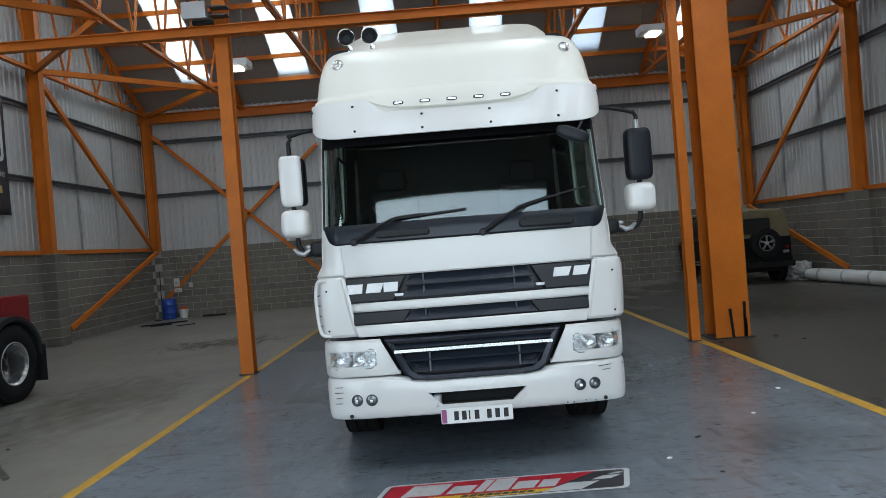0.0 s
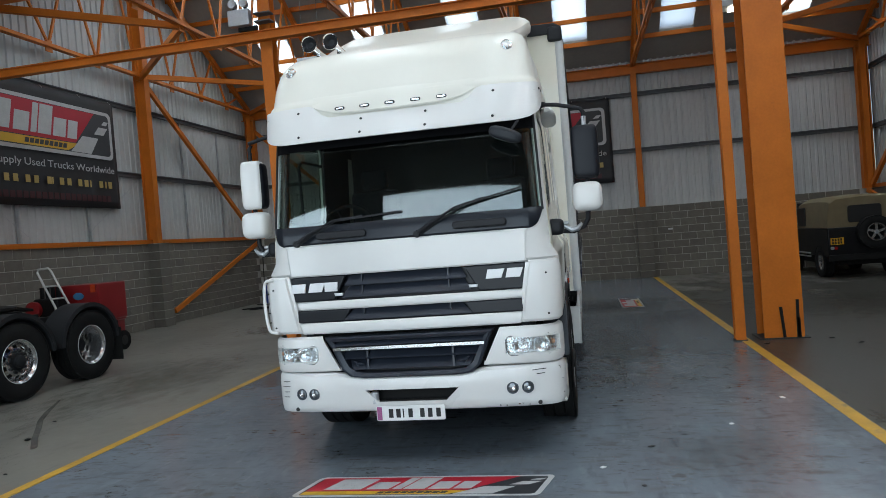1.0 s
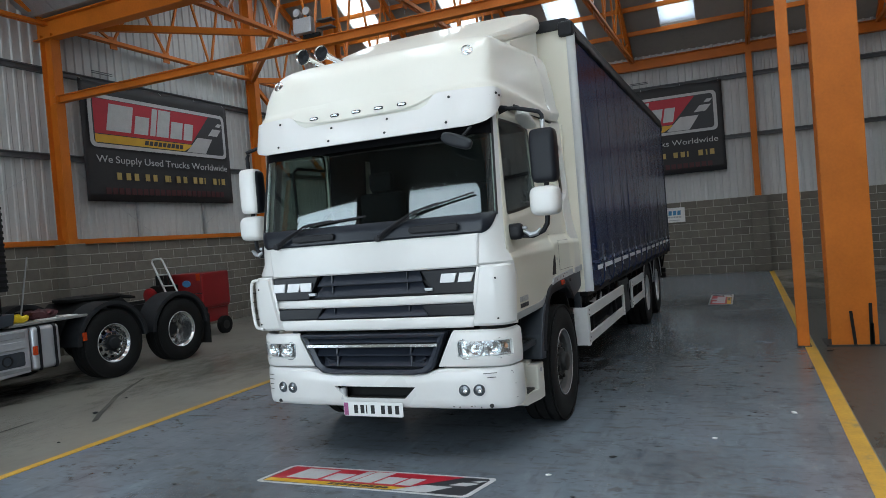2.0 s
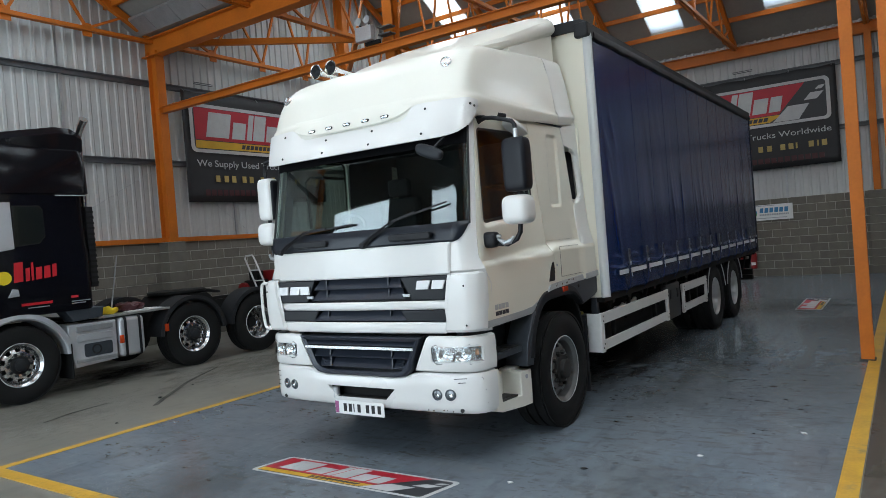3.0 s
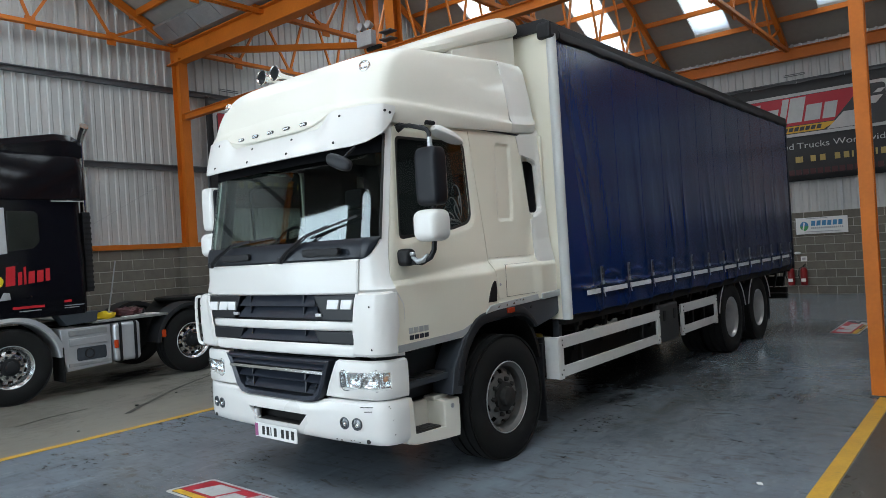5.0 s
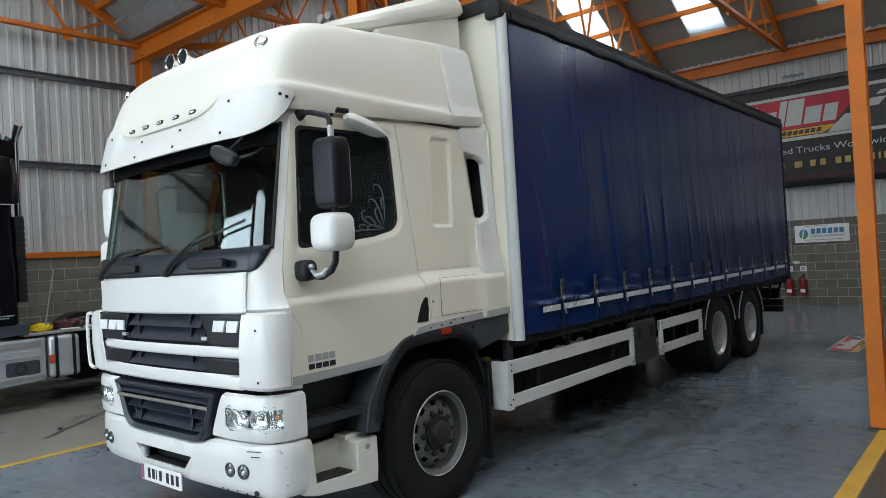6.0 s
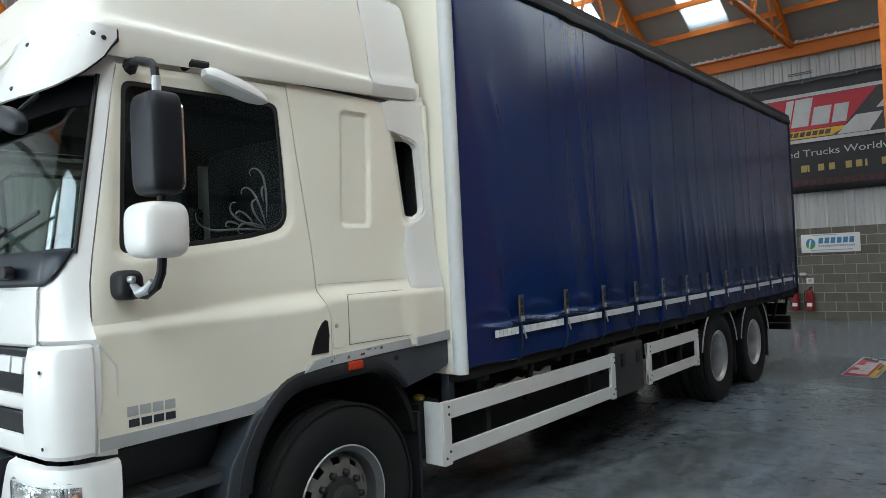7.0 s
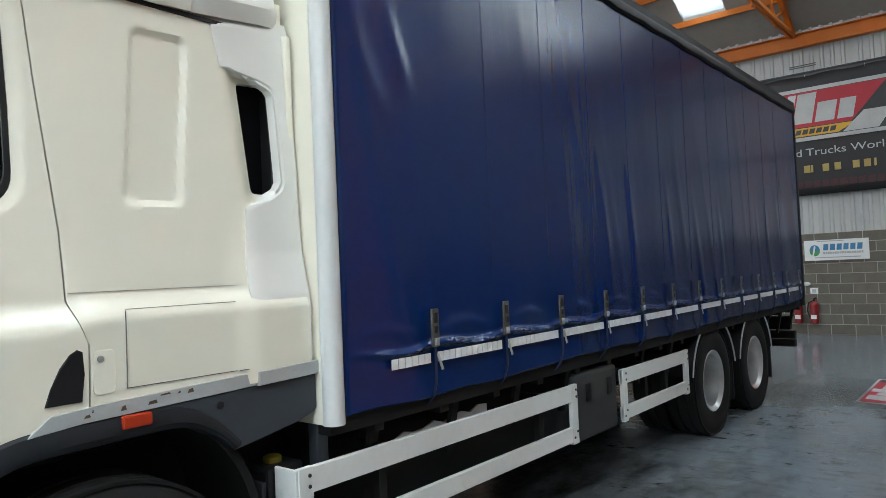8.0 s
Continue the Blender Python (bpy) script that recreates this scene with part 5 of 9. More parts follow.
for zt, zb, xt, xb, yb in ((1.012, 0.945, 0.60, 0.575, 4.922), (0.912, 0.842, 0.53, 0.515, 4.940), (0.836, 0.758, 0.49, 0.455, 4.945)):
    bm = B()
    shell(bm, [[(x0 + (x1 - x0) * k / 6, y, z) for k in range(7)] for (x0, x1, y, z) in ((-xt, xt, 5.01, zt), (-xb, xb, yb + 0.008, zb + 0.012), (-xb, xb, yb, zb + 0.004), (-xb, xb, yb + 0.006, zb))], 0.006, (), (0, 5.4, 0.9))
    part("grille_blade", bm, M["grille"], lower_grille, "grey louvre blade")
for x in (-0.33, 0.33):
    for z0, z1 in ((0.848, 0.915), (0.752, 0.842)):
        bm = B()
        prism(bm, [(4.955, z1), (5.0, z1), (5.0, z0), (4.944, z0 + 0.01)], "x", x - 0.007, x + 0.007)
        part("grille_divider", bm, M["grille"], lower_grille)
for s in (-1, 1):
    for x0, z0, z1 in ((0.345, 0.762, 0.80), (0.36, 0.80, 0.825)):
        bm = B()
        tube(bm, [(s * x0, 4.97, z0), (s * (x0 + 0.05), 4.965, z0 + 0.004), (s * (x0 + 0.085), 4.97, z1)], 0.010, 6)
        part("grille_web", bm, M["grille"], lower_grille)

# corner panels
for s in (-1, 1):
    bm = B()
    cr = []
    for z, d in ((1.055, -0.02), (1.075, 0.0), (1.25, 0.012), (1.44, 0.012), (1.485, 0.0), (1.50, -0.022)):
        k = 0.93 - 0.085 * (1.5 - z) / 0.45
        cr.append([(s * k, 4.975 - d * 0.6, z), (s * (k + 0.02), 4.952 - d, z), (s * 1.00, 4.957 - d, z), (s * (1.07 + d * 0.5), 4.975 - d, z), (s * (1.115 + d * 0.8), 5.01 - d * 0.6, z), (s * (1.137 + d), 5.055, z), (s * (1.143 + d), 5.11, z), (s * (1.128 + d * 0.6), 5.126, z)])
    shell(bm, cr, 0.02)
    cp = part("corner_panel", bm, M["white"], lorry, "white corner air deflector panel")
    for z in (1.403, 1.110):
        bm = B()
        lathe(bm, (s * 1.052, 4.952 if z > 1.3 else 4.955, z), (0, -1, 0), [(0, 0.008), (0.004, 0.007), (0.005, 0)], 10)
        part("screw", bm, M["hub"], cp)
    if s < 0:
        bm = B()
        loop = smooth_rows([[(-1.05, 4.965, 1.478), (-1.09, 4.958, 1.480), (-1.118, 4.957, 1.462), (-1.132, 4.957, 1.38), (-1.131, 4.957, 1.25), (-1.120, 4.957, 1.14), (-1.10, 4.957, 1.085), (-1.04, 4.962, 1.07)]], 1, 4)[0]
        tube(bm, loop, 0.013, 8)
        hoop = part("side_hoop", bm, M["white"], cp, "white hoop at the corner panel's open edge")
        for k in range(4):
            z = 1.15 + 0.075 * k
            bm = B()
            bar(bm, (-1.128, 4.958, z), (-1.11, 5.005, z), 0.02, 0.005)
            part("slat", bm, M["black"], hoop)
    bm = B()
    for k in range(6):
        z = 1.12 + k * 0.06
        bar(bm, (s * 1.115, 5.09, z), (s * 1.115, 5.18, z + 0.02), 0.05, 0.006)
    if s < 0:
        part("deflector_vanes", bm, M["paint"], cp)
    else:
        bm.free()

# bumper
BP = [(0.0, 4.935), (0.18, 4.936), (0.36, 4.938), (0.42, 4.940), (0.48, 4.942), (0.54, 4.944), (0.62, 4.947), (0.80, 4.960), (0.93, 4.985), (1.01, 5.006), (1.065, 5.035), (1.098, 5.07), (1.114, 5.11), (1.122, 5.16), (1.124, 5.205)]
sect = [(0.050, 0.795), (0.012, 0.788), (-0.012, 0.76), (-0.020, 0.70), (-0.022, 0.66), (-0.021, 0.608), (-0.017, 0.515), (-0.010, 0.475), (0.002, 0.452), (0.020, 0.440), (0.07, 0.438)]
NOTCH = [(0.0, 0.706), (0.38, 0.706), (0.48, 0.722), (0.54, 0.738), (0.60, 0.748), (2, 0.750)]
bm = B()
brow = []
for d, z in sect:
    half = []
    for x, y in BP:
        if 0.1 < x < 0.5:
            x -= {0.18: 0.5, 0.36: 1.0, 0.42: 0.6, 0.48: 0.3}[x] * max(0.0, min(1.0, (0.608 - z) / 0.093)) * 0.10
        top = lerp_at(x, NOTCH)
        zz = z if z < 0.61 else 0.608 + (z - 0.608) * (top - 0.608) / 0.187
        nx = 0.0 if x < 0.85 else min((x - 0.85) / 0.25, 1)
        half.append((x - d * nx * 0.45, y + d * (1 - nx), zz))
    brow.append(mirror_half(half))
mb = len(BP) - 1
shell(bm, brow, 0.03, {(5, j) for j in range(mb - 2, mb + 2)}, (0, 5.8, 0.6))
bumper = part("bumper", bm, M["scuffed"], lorry, "white bumper with scuffed corners")
bm = B()
box(bm, -0.40, 0.40, 5.03, 5.06, 0.48, 0.63)
part("bumper_recess", bm, M["chassis"], bumper)
bm = B()
box(bm, -0.26, 0.26, 4.93, 5.0, 0.500, 0.52, 0.004)
part("plate_ledge", bm, M["hub"], bumper)
bm = B()
lathe(bm, (-0.295, 4.95, 0.50), (0, 0, 1), [(0, 0), (0, 0.03), (0.085, 0.03), (0.09, 0.02), (0.09, 0)], 14)
part("towing_pin", bm, M["alu"], bumper)
for s in (-1, 1):
    # lamp surround over the bumper
    sp = [(0.60, 4.955), (0.72, 4.950), (0.88, 4.962), (0.985, 4.980), (1.06, 5.018), (1.102, 5.070), (1.122, 5.13), (1.127, 5.215)]
    bm = B()
    srow = []
    for z, d in ((0.753, 0.02), (0.757, 0.004), (0.768, -0.004), (0.832, -0.008), (0.944, -0.008), (0.99, -0.006), (1.012, 0.0), (1.026, 0.025)):
        k = 0.550 + 0.50 * (z - 0.753)
        r = []
        for i, (x, y) in enumerate(sp):
            xx = k if i == 0 else x
            nx = 0.0 if x < 0.9 else min((x - 0.9) / 0.2, 1)
            r.append((s * (xx - d * nx), y + d * (1 - nx), z))
        srow.append(r)
    shell(bm, srow, 0.03, {(3, j) for j in range(1, 5)}, (0, 5.8, 0.9))
    part("lamp_surround", bm, M["white"], lorry, "white headlamp surround")
    LX = [(0.70, 4.948), (0.80, 4.950), (0.88, 4.960), (0.985, 4.980), (1.06, 5.018), (1.102, 5.070), (1.122, 5.13)]

    def lamp_point(x, z, out):
        """On the curved front of the lamp at x and z, out metres before it."""
        y, y2 = lerp_at(x, LX), lerp_at(x + 0.01, LX)
        n = Vector((y2 - y, -0.01)).normalized()
        return s * (x + n.x * out), y + n.y * out, z
    lamp_line = round_corners([(0.728, 0.816), (1.03, 0.814), (1.117, 0.828), (1.112, 0.956), (1.03, 0.964), (0.722, 0.956)], [0.055, 0, 0.04, 0.04, 0, 0.04], 5)
    ring_at = lambda k, out: [lamp_point(0.90 + (x - 0.90) * k, 0.886 + (z - 0.886) * k, out) for x, z in lamp_line + lamp_line[:1]]
    bm = B()
    shell(bm, [ring_at(1.0, 0.004), ring_at(0.985, -0.02), ring_at(0.95, -0.04), ring_at(0.6, -0.045), ring_at(0.25, -0.045), ring_at(0.02, -0.045)], 0.006, (), (0, 5.8, 0.9))
    hl = part("headlamp", bm, M["silvered"], lorry, "clear headlamp with two silvered reflectors")
    bm = B()
    shell(bm, [ring_at(0.99, 0.0), ring_at(0.96, 0.008), ring_at(0.8, 0.013), ring_at(0.4, 0.015), ring_at(0.02, 0.015)], 0.004, (), (0, 5.8, 0.9))
    ln_ob = part("lens", bm, M["lens"], hl, "clear lens")
    ln_ob.visible_shadow = False
    for x, yy, tilt in ((0.835, 4.978, 0.05), (0.970, 5.000, 0.3)):
        bm = B()
        lathe(bm, (s * x, yy + 0.012, 0.888), (s * tilt, -1, 0), [(-0.012, 0.0), (-0.010, 0.02), (-0.003, 0.04), (0.009, 0.056), (0.019, 0.064), (0.012, 0.068)], 28)
        part("reflector", bm, M["silvered"], hl)
        bm = B()
        lathe(bm, (s * x, yy + 0.012, 0.888), (s * tilt, -1, 0), [(-0.004, 0.013), (0.008, 0.013), (0.011, 0.009), (0.012, 0)], 14)
        part("bulb_cap", bm, M["chrome"], hl)
    bm = B()
    pod(bm, (s * 1.06, 5.062, 0.892), 0.014, 0.014, 0.018, 1.0, 1.0, 1.0, 12, 8)
    part("indicator", bm, M["pale_orange"], hl)
    for k in range(5):
        bm = B()
        p, q = lamp_point(1.02 + 0.012 * k, 0.835, -0.03), lamp_point(1.02 + 0.012 * k, 0.94, -0.03)
        tube(bm, [p, q], 0.004, 5)
        part("reflector_rib", bm, M["silvered"], hl)
    bm = B()
    tube(bm, ring_at(1.0, 0.003), 0.003, 6)
    part("lamp_seal", bm, M["rail"], hl)
    for x in ((0.752, 0.862) if s > 0 else (0.777, 0.887)):
        yy = lerp_at(x, BP) - 0.021
        tl_ = s * (0.05 if x < 0.8 else 0.16)
        bm = B()
        lathe(bm, (s * x, yy, 0.585), (tl_, -1, 0), [(-0.004, 0.044), (0.004, 0.043), (0.005, 0.037), (0.002, 0.034)], 24)
        fog = part("fog_lamp", bm, M["fender"], bumper, "round fog lamp in a dark bezel")
        bm = B()
        lathe(bm, (s * x, yy, 0.585), (tl_, -1, 0), [(0.0005, 0.035), (0.004, 0.027), (0.0045, 0.0)], 24)
        part("lamp_bowl", bm, M["fog_bowl"], fog)
        bm = B()
        lathe(bm, (s * (x + 0.006), yy - 0.003, 0.578), (tl_, -1, 0), [(0.0, 0.017), (0.006, 0.012), (0.008, 0.0)], 14)
        part("bulb", bm, M["silvered"], fog)
    bm = B()
    lathe(bm, (s * 0.94, 4.985, 0.465), (0, -1, 0), [(0, 0.016), (0.01, 0.015), (0.012, 0)], 12)
    part("bumper_bolt", bm, M["hub"], bumper)
# number plate, tilted, its characters as plain bars
bm = B()
prism(bm, rounded(0.525, 0.112, 0.012, 3, -0.018, 0.432), "y", 4.905, 4.912, 0.002)
npl = part("number_plate", bm, M["plate"], bumper, "white number plate")
for k, x in enumerate((-0.185, -0.128, -0.078, -0.035, 0.055, 0.115, 0.178)):
    bm = B()
    box(bm, x, x + (0.010 if k == 2 else 0.034), 4.9035, 4.905, 0.399, 0.465)
    part("letter_bar", bm, M["bars"], npl)
bm = B()
box(bm, -0.275, -0.238, 4.902, 4.905, 0.383, 0.481)
part("plate_badge", bm, mat("blue_red_badge", (0.30, 0.08, 0.20), 0.4, var=0.3, scale=60, fine=200), npl)
for (x0, x1, z0, z1) in ((-1.05, -0.99, 0.68, 0.684), (-1.06, -0.99, 0.64, 0.645), (-1.05, -1.0, 0.60, 0.604), (-1.06, -1.0, 0.56, 0.564), (0.90, 1.0, 0.705, 0.709), (0.93, 0.99, 0.675, 0.678)):
    bm = B()
    yy = lerp_at(abs((x0 + x1) / 2), BP)
    bar(bm, (x0, lerp_at(abs(x0), BP) - 0.0215, z0), (x1, lerp_at(abs(x1), BP) - 0.0215, z1), 0.003, 0.005)
    part("scrape_mark", bm, M["hub"], bumper)

rng = random.Random(11)
for k in range(11):
    bm = B()
    if k < 7:
        x0 = rng.uniform(0.62, 1.0)
        yy, z0 = lerp_at(x0, BP) - 0.004, rng.uniform(0.452, 0.475)
    else:
        x0, z0 = rng.uniform(1.075, 1.10), rng.uniform(0.47, 0.72)
        yy = lerp_at(x0, BP) - 0.0205 * (1 - min((x0 - 0.85) / 0.25, 1))
        x0 += 0.020 * min((x0 - 0.85) / 0.25, 1)
    r = rng.uniform(0.003, 0.009)
    pts = [(r * math.cos(a) * rng.uniform(0.5, 1.2), r * math.sin(a) * rng.uniform(0.3, 1.0)) for a in (0.2, 1.1, 2.0, 3.0, 4.0, 5.2)]
    nn = Vector((0.55 if x0 > 1.0 else 0.15, -1, 0)).normalized()
    tx = Vector((-nn.y, nn.x, 0))
    ring = [Vector((x0, yy, z0)) + tx * a + Vector((0, 0, b)) for a, b in pts]
    lo, hi = [bm.verts.new(p - nn * 0.006) for p in ring], [bm.verts.new(p + nn * 0.0025) for p in ring]
    bm.faces.new(hi)
    for i in range(6):
        bm.faces.new((lo[i], lo[(i + 1) % 6], hi[(i + 1) % 6], hi[i]))
    part("paint_chip", bm, M["hub"] if k % 3 else M["rust"], bumper)

# sun visor over the windscreen
V_END = 5.275


def visor_point(a, f):
    """A point of the visor: a from its middle (0) to its end (1), f from its lower to its upper edge."""
    yf = 4.945 + 0.10 * f ** 1.2
    ang, e = math.pi / 2 * a, 2 / 3.2
    x, y = 1.105 * math.sin(ang) ** e, V_END - (V_END - yf) * math.cos(ang) ** e
    low = lerp_at(y - yf, [(0, 0.0), (0.07, 0.008), (0.12, 0.03), (0.20, 0.085), (0.27, 0.15), (0.32, 0.235), (0.35, 0.26)])
    k = max(0.0, min(1.0, (x - 0.53) / 0.14))
    top = 2.705 + 0.105 * k * k * (3 - 2 * k) - 0.012 * max(0.0, a - 0.85) / 0.15
    low = min(2.515 + low, top - 0.03)
    return x, y, low + (top - low) * f


bm = B()
shell(bm, [mirror_half([visor_point(k / 26, f) for k in range(27)]) for f in (0, 0.06, 0.2, 0.4, 0.6, 0.8, 0.93, 1.0)], 0.012, (), (0, 6.2, 2.6))
lining = [[(x * 0.984, y + 0.016, z + 0.004) for x, y, z in mirror_half([visor_point(k / 26, f) for k in range(27)])] for f in (0, 0.06, 0.2, 0.4, 0.6, 0.8, 0.93, 1.0)]
visor = part("sun_visor", bm, M["white"], lorry, "white sun visor with small black screws")
bm = B()
shell(bm, lining, 0.004, (), (0, 6.2, 2.6))
box(bm, -0.86, 0.86, 5.06, 5.16, 2.60, 2.64)
part("visor_lining", bm, M["black"], visor, "black inner face")
for s in (-1, 1):
    for x, f in ((0.755, 0.16), (0.765, 0.83), (0.255, 0.20), (0.255, 0.78), (1.092, 0.80), (1.103, 0.72)):
        a = min((k / 200 for k in range(201)), key=lambda q: abs(visor_point(q, f)[0] - x))
        p, q, r = (Vector(visor_point(min(1, a + da), f + df)) for da, df in ((0, 0), (0.01, 0), (0, 0.01)))
        nn = (q - p).cross(r - p) if a < 0.995 else Vector((1, 0, 0))
        nn = nn.normalized() * (-1 if nn.y > 0 and a < 0.995 else 1)
        bm = B()
        lathe(bm, (s * (p.x - nn.x * 0.002), p.y - nn.y * 0.002, p.z), (s * nn.x, nn.y, nn.z), [(0, 0.011), (0.005, 0.010), (0.008, 0.006), (0.008, 0)], 10)
        part("screw", bm, M["bars"], visor)

# roof air kit: its outline in plan at rising heights
KZ = [(2.69, 5.062, 1.076), (2.725, 5.054, 1.085), (2.80, 5.054, 1.092), (2.838, 5.060, 1.088), (2.860, 5.074, 1.070), (2.90, 5.090, 1.062), (3.0, 5.132, 1.050), (3.1, 5.178, 1.032), (3.17, 5.228, 1.015), (3.23, 5.295, 0.993), (3.275, 5.38, 0.965), (3.305, 5.49, 0.925), (3.325, 5.63, 0.86), (3.338, 5.80, 0.70), (3.342, 5.95, 0.40)]


def kit_rows(y_back, push=0.0):
    out = []
    for z, yf, w in KZ:
        half = bowed(w + push, yf, max(yf + 0.32, 5.45), 4.6, 16)
        yb = half[-1][1]
        half += [(w + push, yb + (y_back - yb) * k / 8) for k in range(1, 9)]
        r = []
        for x, y in half:
            lift = max(0.0, min(1.0, (y - 5.4) / 1.35))
            x += (0.985 - w) * 0.75 * lift * (x / w) * (w < 0.985)
            r.append((x, y, z + 0.085 * lift * max(0.0, (z - 2.9) / 0.44) + (0.045 * max(0, y - 5.4) * max(0.0, (2.84 - z) / 0.15))))
        out.append(mirror_half(r))
    return out


bm = B()
kr = smooth_rows(kit_rows(6.775), 2, 1)
vs = grid(bm, kr)
bm.faces.new(vs[-1])
bm.faces.new([r[0] for r in vs] + [r[-1] for r in reversed(vs)])
kit = part("roof_fairing", bm, M["kit_cream"], lorry, "cream-white roof air fairing")
# lip over the visor that carries the marker lamps
bm = B()
rl = []
for f in range(7):
    r = []
    for k in range(25):
        u = -1 + 2 * k / 24
        zb = 2.715 + 0.075 * abs(u) ** 5
        dz, y = ((0.21, 5.105), (0.155, 5.076), (0.10, 5.048), (0.045, 5.034), (0.012, 5.026), (0.0, 5.031), (0.004, 5.075))[f]
        r.append((-0.01 + 0.64 * u, y + 0.022 * abs(u) ** 6 + 0.01 * u * u, zb + dz * (1 - 0.25 * abs(u) ** 6)))
    rl.append(r)
vs = grid(bm, rl)
pad = part("lamp_rail", bm, M["kit_cream"], lorry, "white moulded lip with small marker lamps")
for k in range(5):
    x = -0.42 + 0.2 * k
    yy = 5.030 + 0.01 * ((x + 0.01) / 0.585) ** 2
    bm = B()
    prism(bm, rounded(0.080, 0.026, 0.0125, 4, x, 2.762), "y", yy - 0.003, yy + 0.03, 0.003)
    ml = part("marker_lamp", bm, M["hub"], pad)
    bm = B()
    prism(bm, rounded(0.060, 0.014, 0.0065, 3, x, 2.762), "y", yy - 0.007, yy - 0.003, 0.001)
    part("lens", bm, M["silvered"], ml)
bm = B()
kr = []
for y, k in ((6.779, 0.994), (6.790, 1.004), (6.9, 1.004), (7.0, 1.004), (7.12, 1.003), (7.18, 0.988), (7.215, 0.955), (7.23, 0.90)):
    zt, zb = 3.445 + 0.03 * (y - 6.78) - 0.03 * (y > 7.19), 2.752 + 0.085 * (y - 6.78)
    half = [(x * k, y, zb + (zt - zb) * f) for f, x in zip([0, 0.1, 0.17, 0.21, 0.27, 0.50, 0.72, 0.86, 0.93, 0.97, 0.99, 1.0], [1.066, 1.094, 1.080, 1.070, 1.063, 1.040, 1.008, 0.988, 0.965, 0.92, 0.80, 0.0])]
    kr.append(mirror_half(list(reversed(half))))
kr = smooth_rows(kr, 2, 2)
vs = grid(bm, kr)
bm.faces.new(vs[0])
bm.faces.new(vs[-1])
part("rear_fairing_top", bm, M["kit"], lorry, "white rear section of the roof fairing")
bm = B()
dr = []
for y, zt, zb, hw in ((5.74, 3.36, 3.33, 0.74), (5.90, 3.445, 3.35, 0.83), (6.2, 3.575, 3.405, 0.91), (6.5, 3.695, 3.50, 0.945), (6.8, 3.815, 3.595, 0.965), (7.0, 3.885, 3.66, 0.975), (7.08, 3.895, 3.69, 0.975), (7.14, 3.87, 3.705, 0.965), (7.172, 3.80, 3.72, 0.95)):
    h = zt - zb
    half = [(0, y, zt), (hw * 0.4, y, zt), (hw * 0.75, y, zt - 0.006), (hw - 0.12, y, zt - 0.018), (hw - 0.05, y, zt - 0.16 * h - 0.01), (hw - 0.012, y, zt - 0.36 * h), (hw, y, zt - 0.6 * h), (hw - 0.01, y, zb + 0.14 * h), (hw - 0.045, y, zb), (hw * 0.5, y, zb), (0, y, zb)]
    dr.append(half + [(-x, yy, z) for x, yy, z in reversed(half[1:-1])])
vs = grid(bm, smooth_rows(dr, 3, 1), close=True)
bm.faces.new(vs[0])
bm.faces.new(vs[-1])
part("air_deflector", bm, M["kit_cream"], lorry, "cream-white raised air deflector")
bm = B()
prism(bm, [(6.2, 3.36), (7.14, 3.36), (7.14, 3.705), (6.2, 3.41)], "x", -0.925, 0.925, 0.01)
part("deflector_support", bm, M["kit_cream"], lorry)
for s in (-1, 1):
    bm = B()
    lathe(bm, (s * 0.872, 5.236, 3.122), (s * 0.35, -1, 0.32), [(-0.02, 0.034), (0.010, 0.040), (0.016, 0.036), (0.020, 0.028), (0.022, 0.0)], 24)
    rlp = part("roof_lamp", bm, M["silvered"], lorry, "round clear roof lamp in a chrome ring")
    bm = B()
    lathe(bm, (s * 0.872, 5.236, 3.122), (s * 0.35, -1, 0.32), [(-0.02, 0.046), (0.012, 0.046), (0.020, 0.042), (0.014, 0.036)], 24)
    part("ring", bm, M["chrome"], rlp)
for x in (-0.838, -0.644):
    bm = B()
    lathe(bm, (x, 5.58, 3.448), (0, 1, -0.03), [(0.30, 0.0), (0.10, 0.018), (0.05, 0.032), (0.015, 0.054), (0.0, 0.066), (-0.004, 0.070), (0.002, 0.072), (0.03, 0.054), (0.06, 0.040), (0.12, 0.028), (0.25, 0.022), (0.45, 0.022), (0.47, 0.032), (0.52, 0.032), (0.52, 0.0)], 24)
    horn = part("air_horn", bm, M["chrome"], lorry, "chrome air horn on the roof")
    bm = B()
    lathe(bm, (x, 5.625, 3.447), (0, -1, 0), [(0.0, 0.0), (0.002, 0.030), (0.022, 0.044), (0.040, 0.062)], 20)
    part("bell_throat", bm, M["dull_black"], horn)
    bm = B()
    box(bm, x - 0.02, x + 0.02, 5.80, 5.86, 3.32, 3.45)
    part("bracket", bm, M["chrome"], horn)
bm = B()
box(bm, -1.06, 1.06, 5.14, 7.2, 2.735, 2.75)
part("roof_panel", bm, M["interior"], lorry)

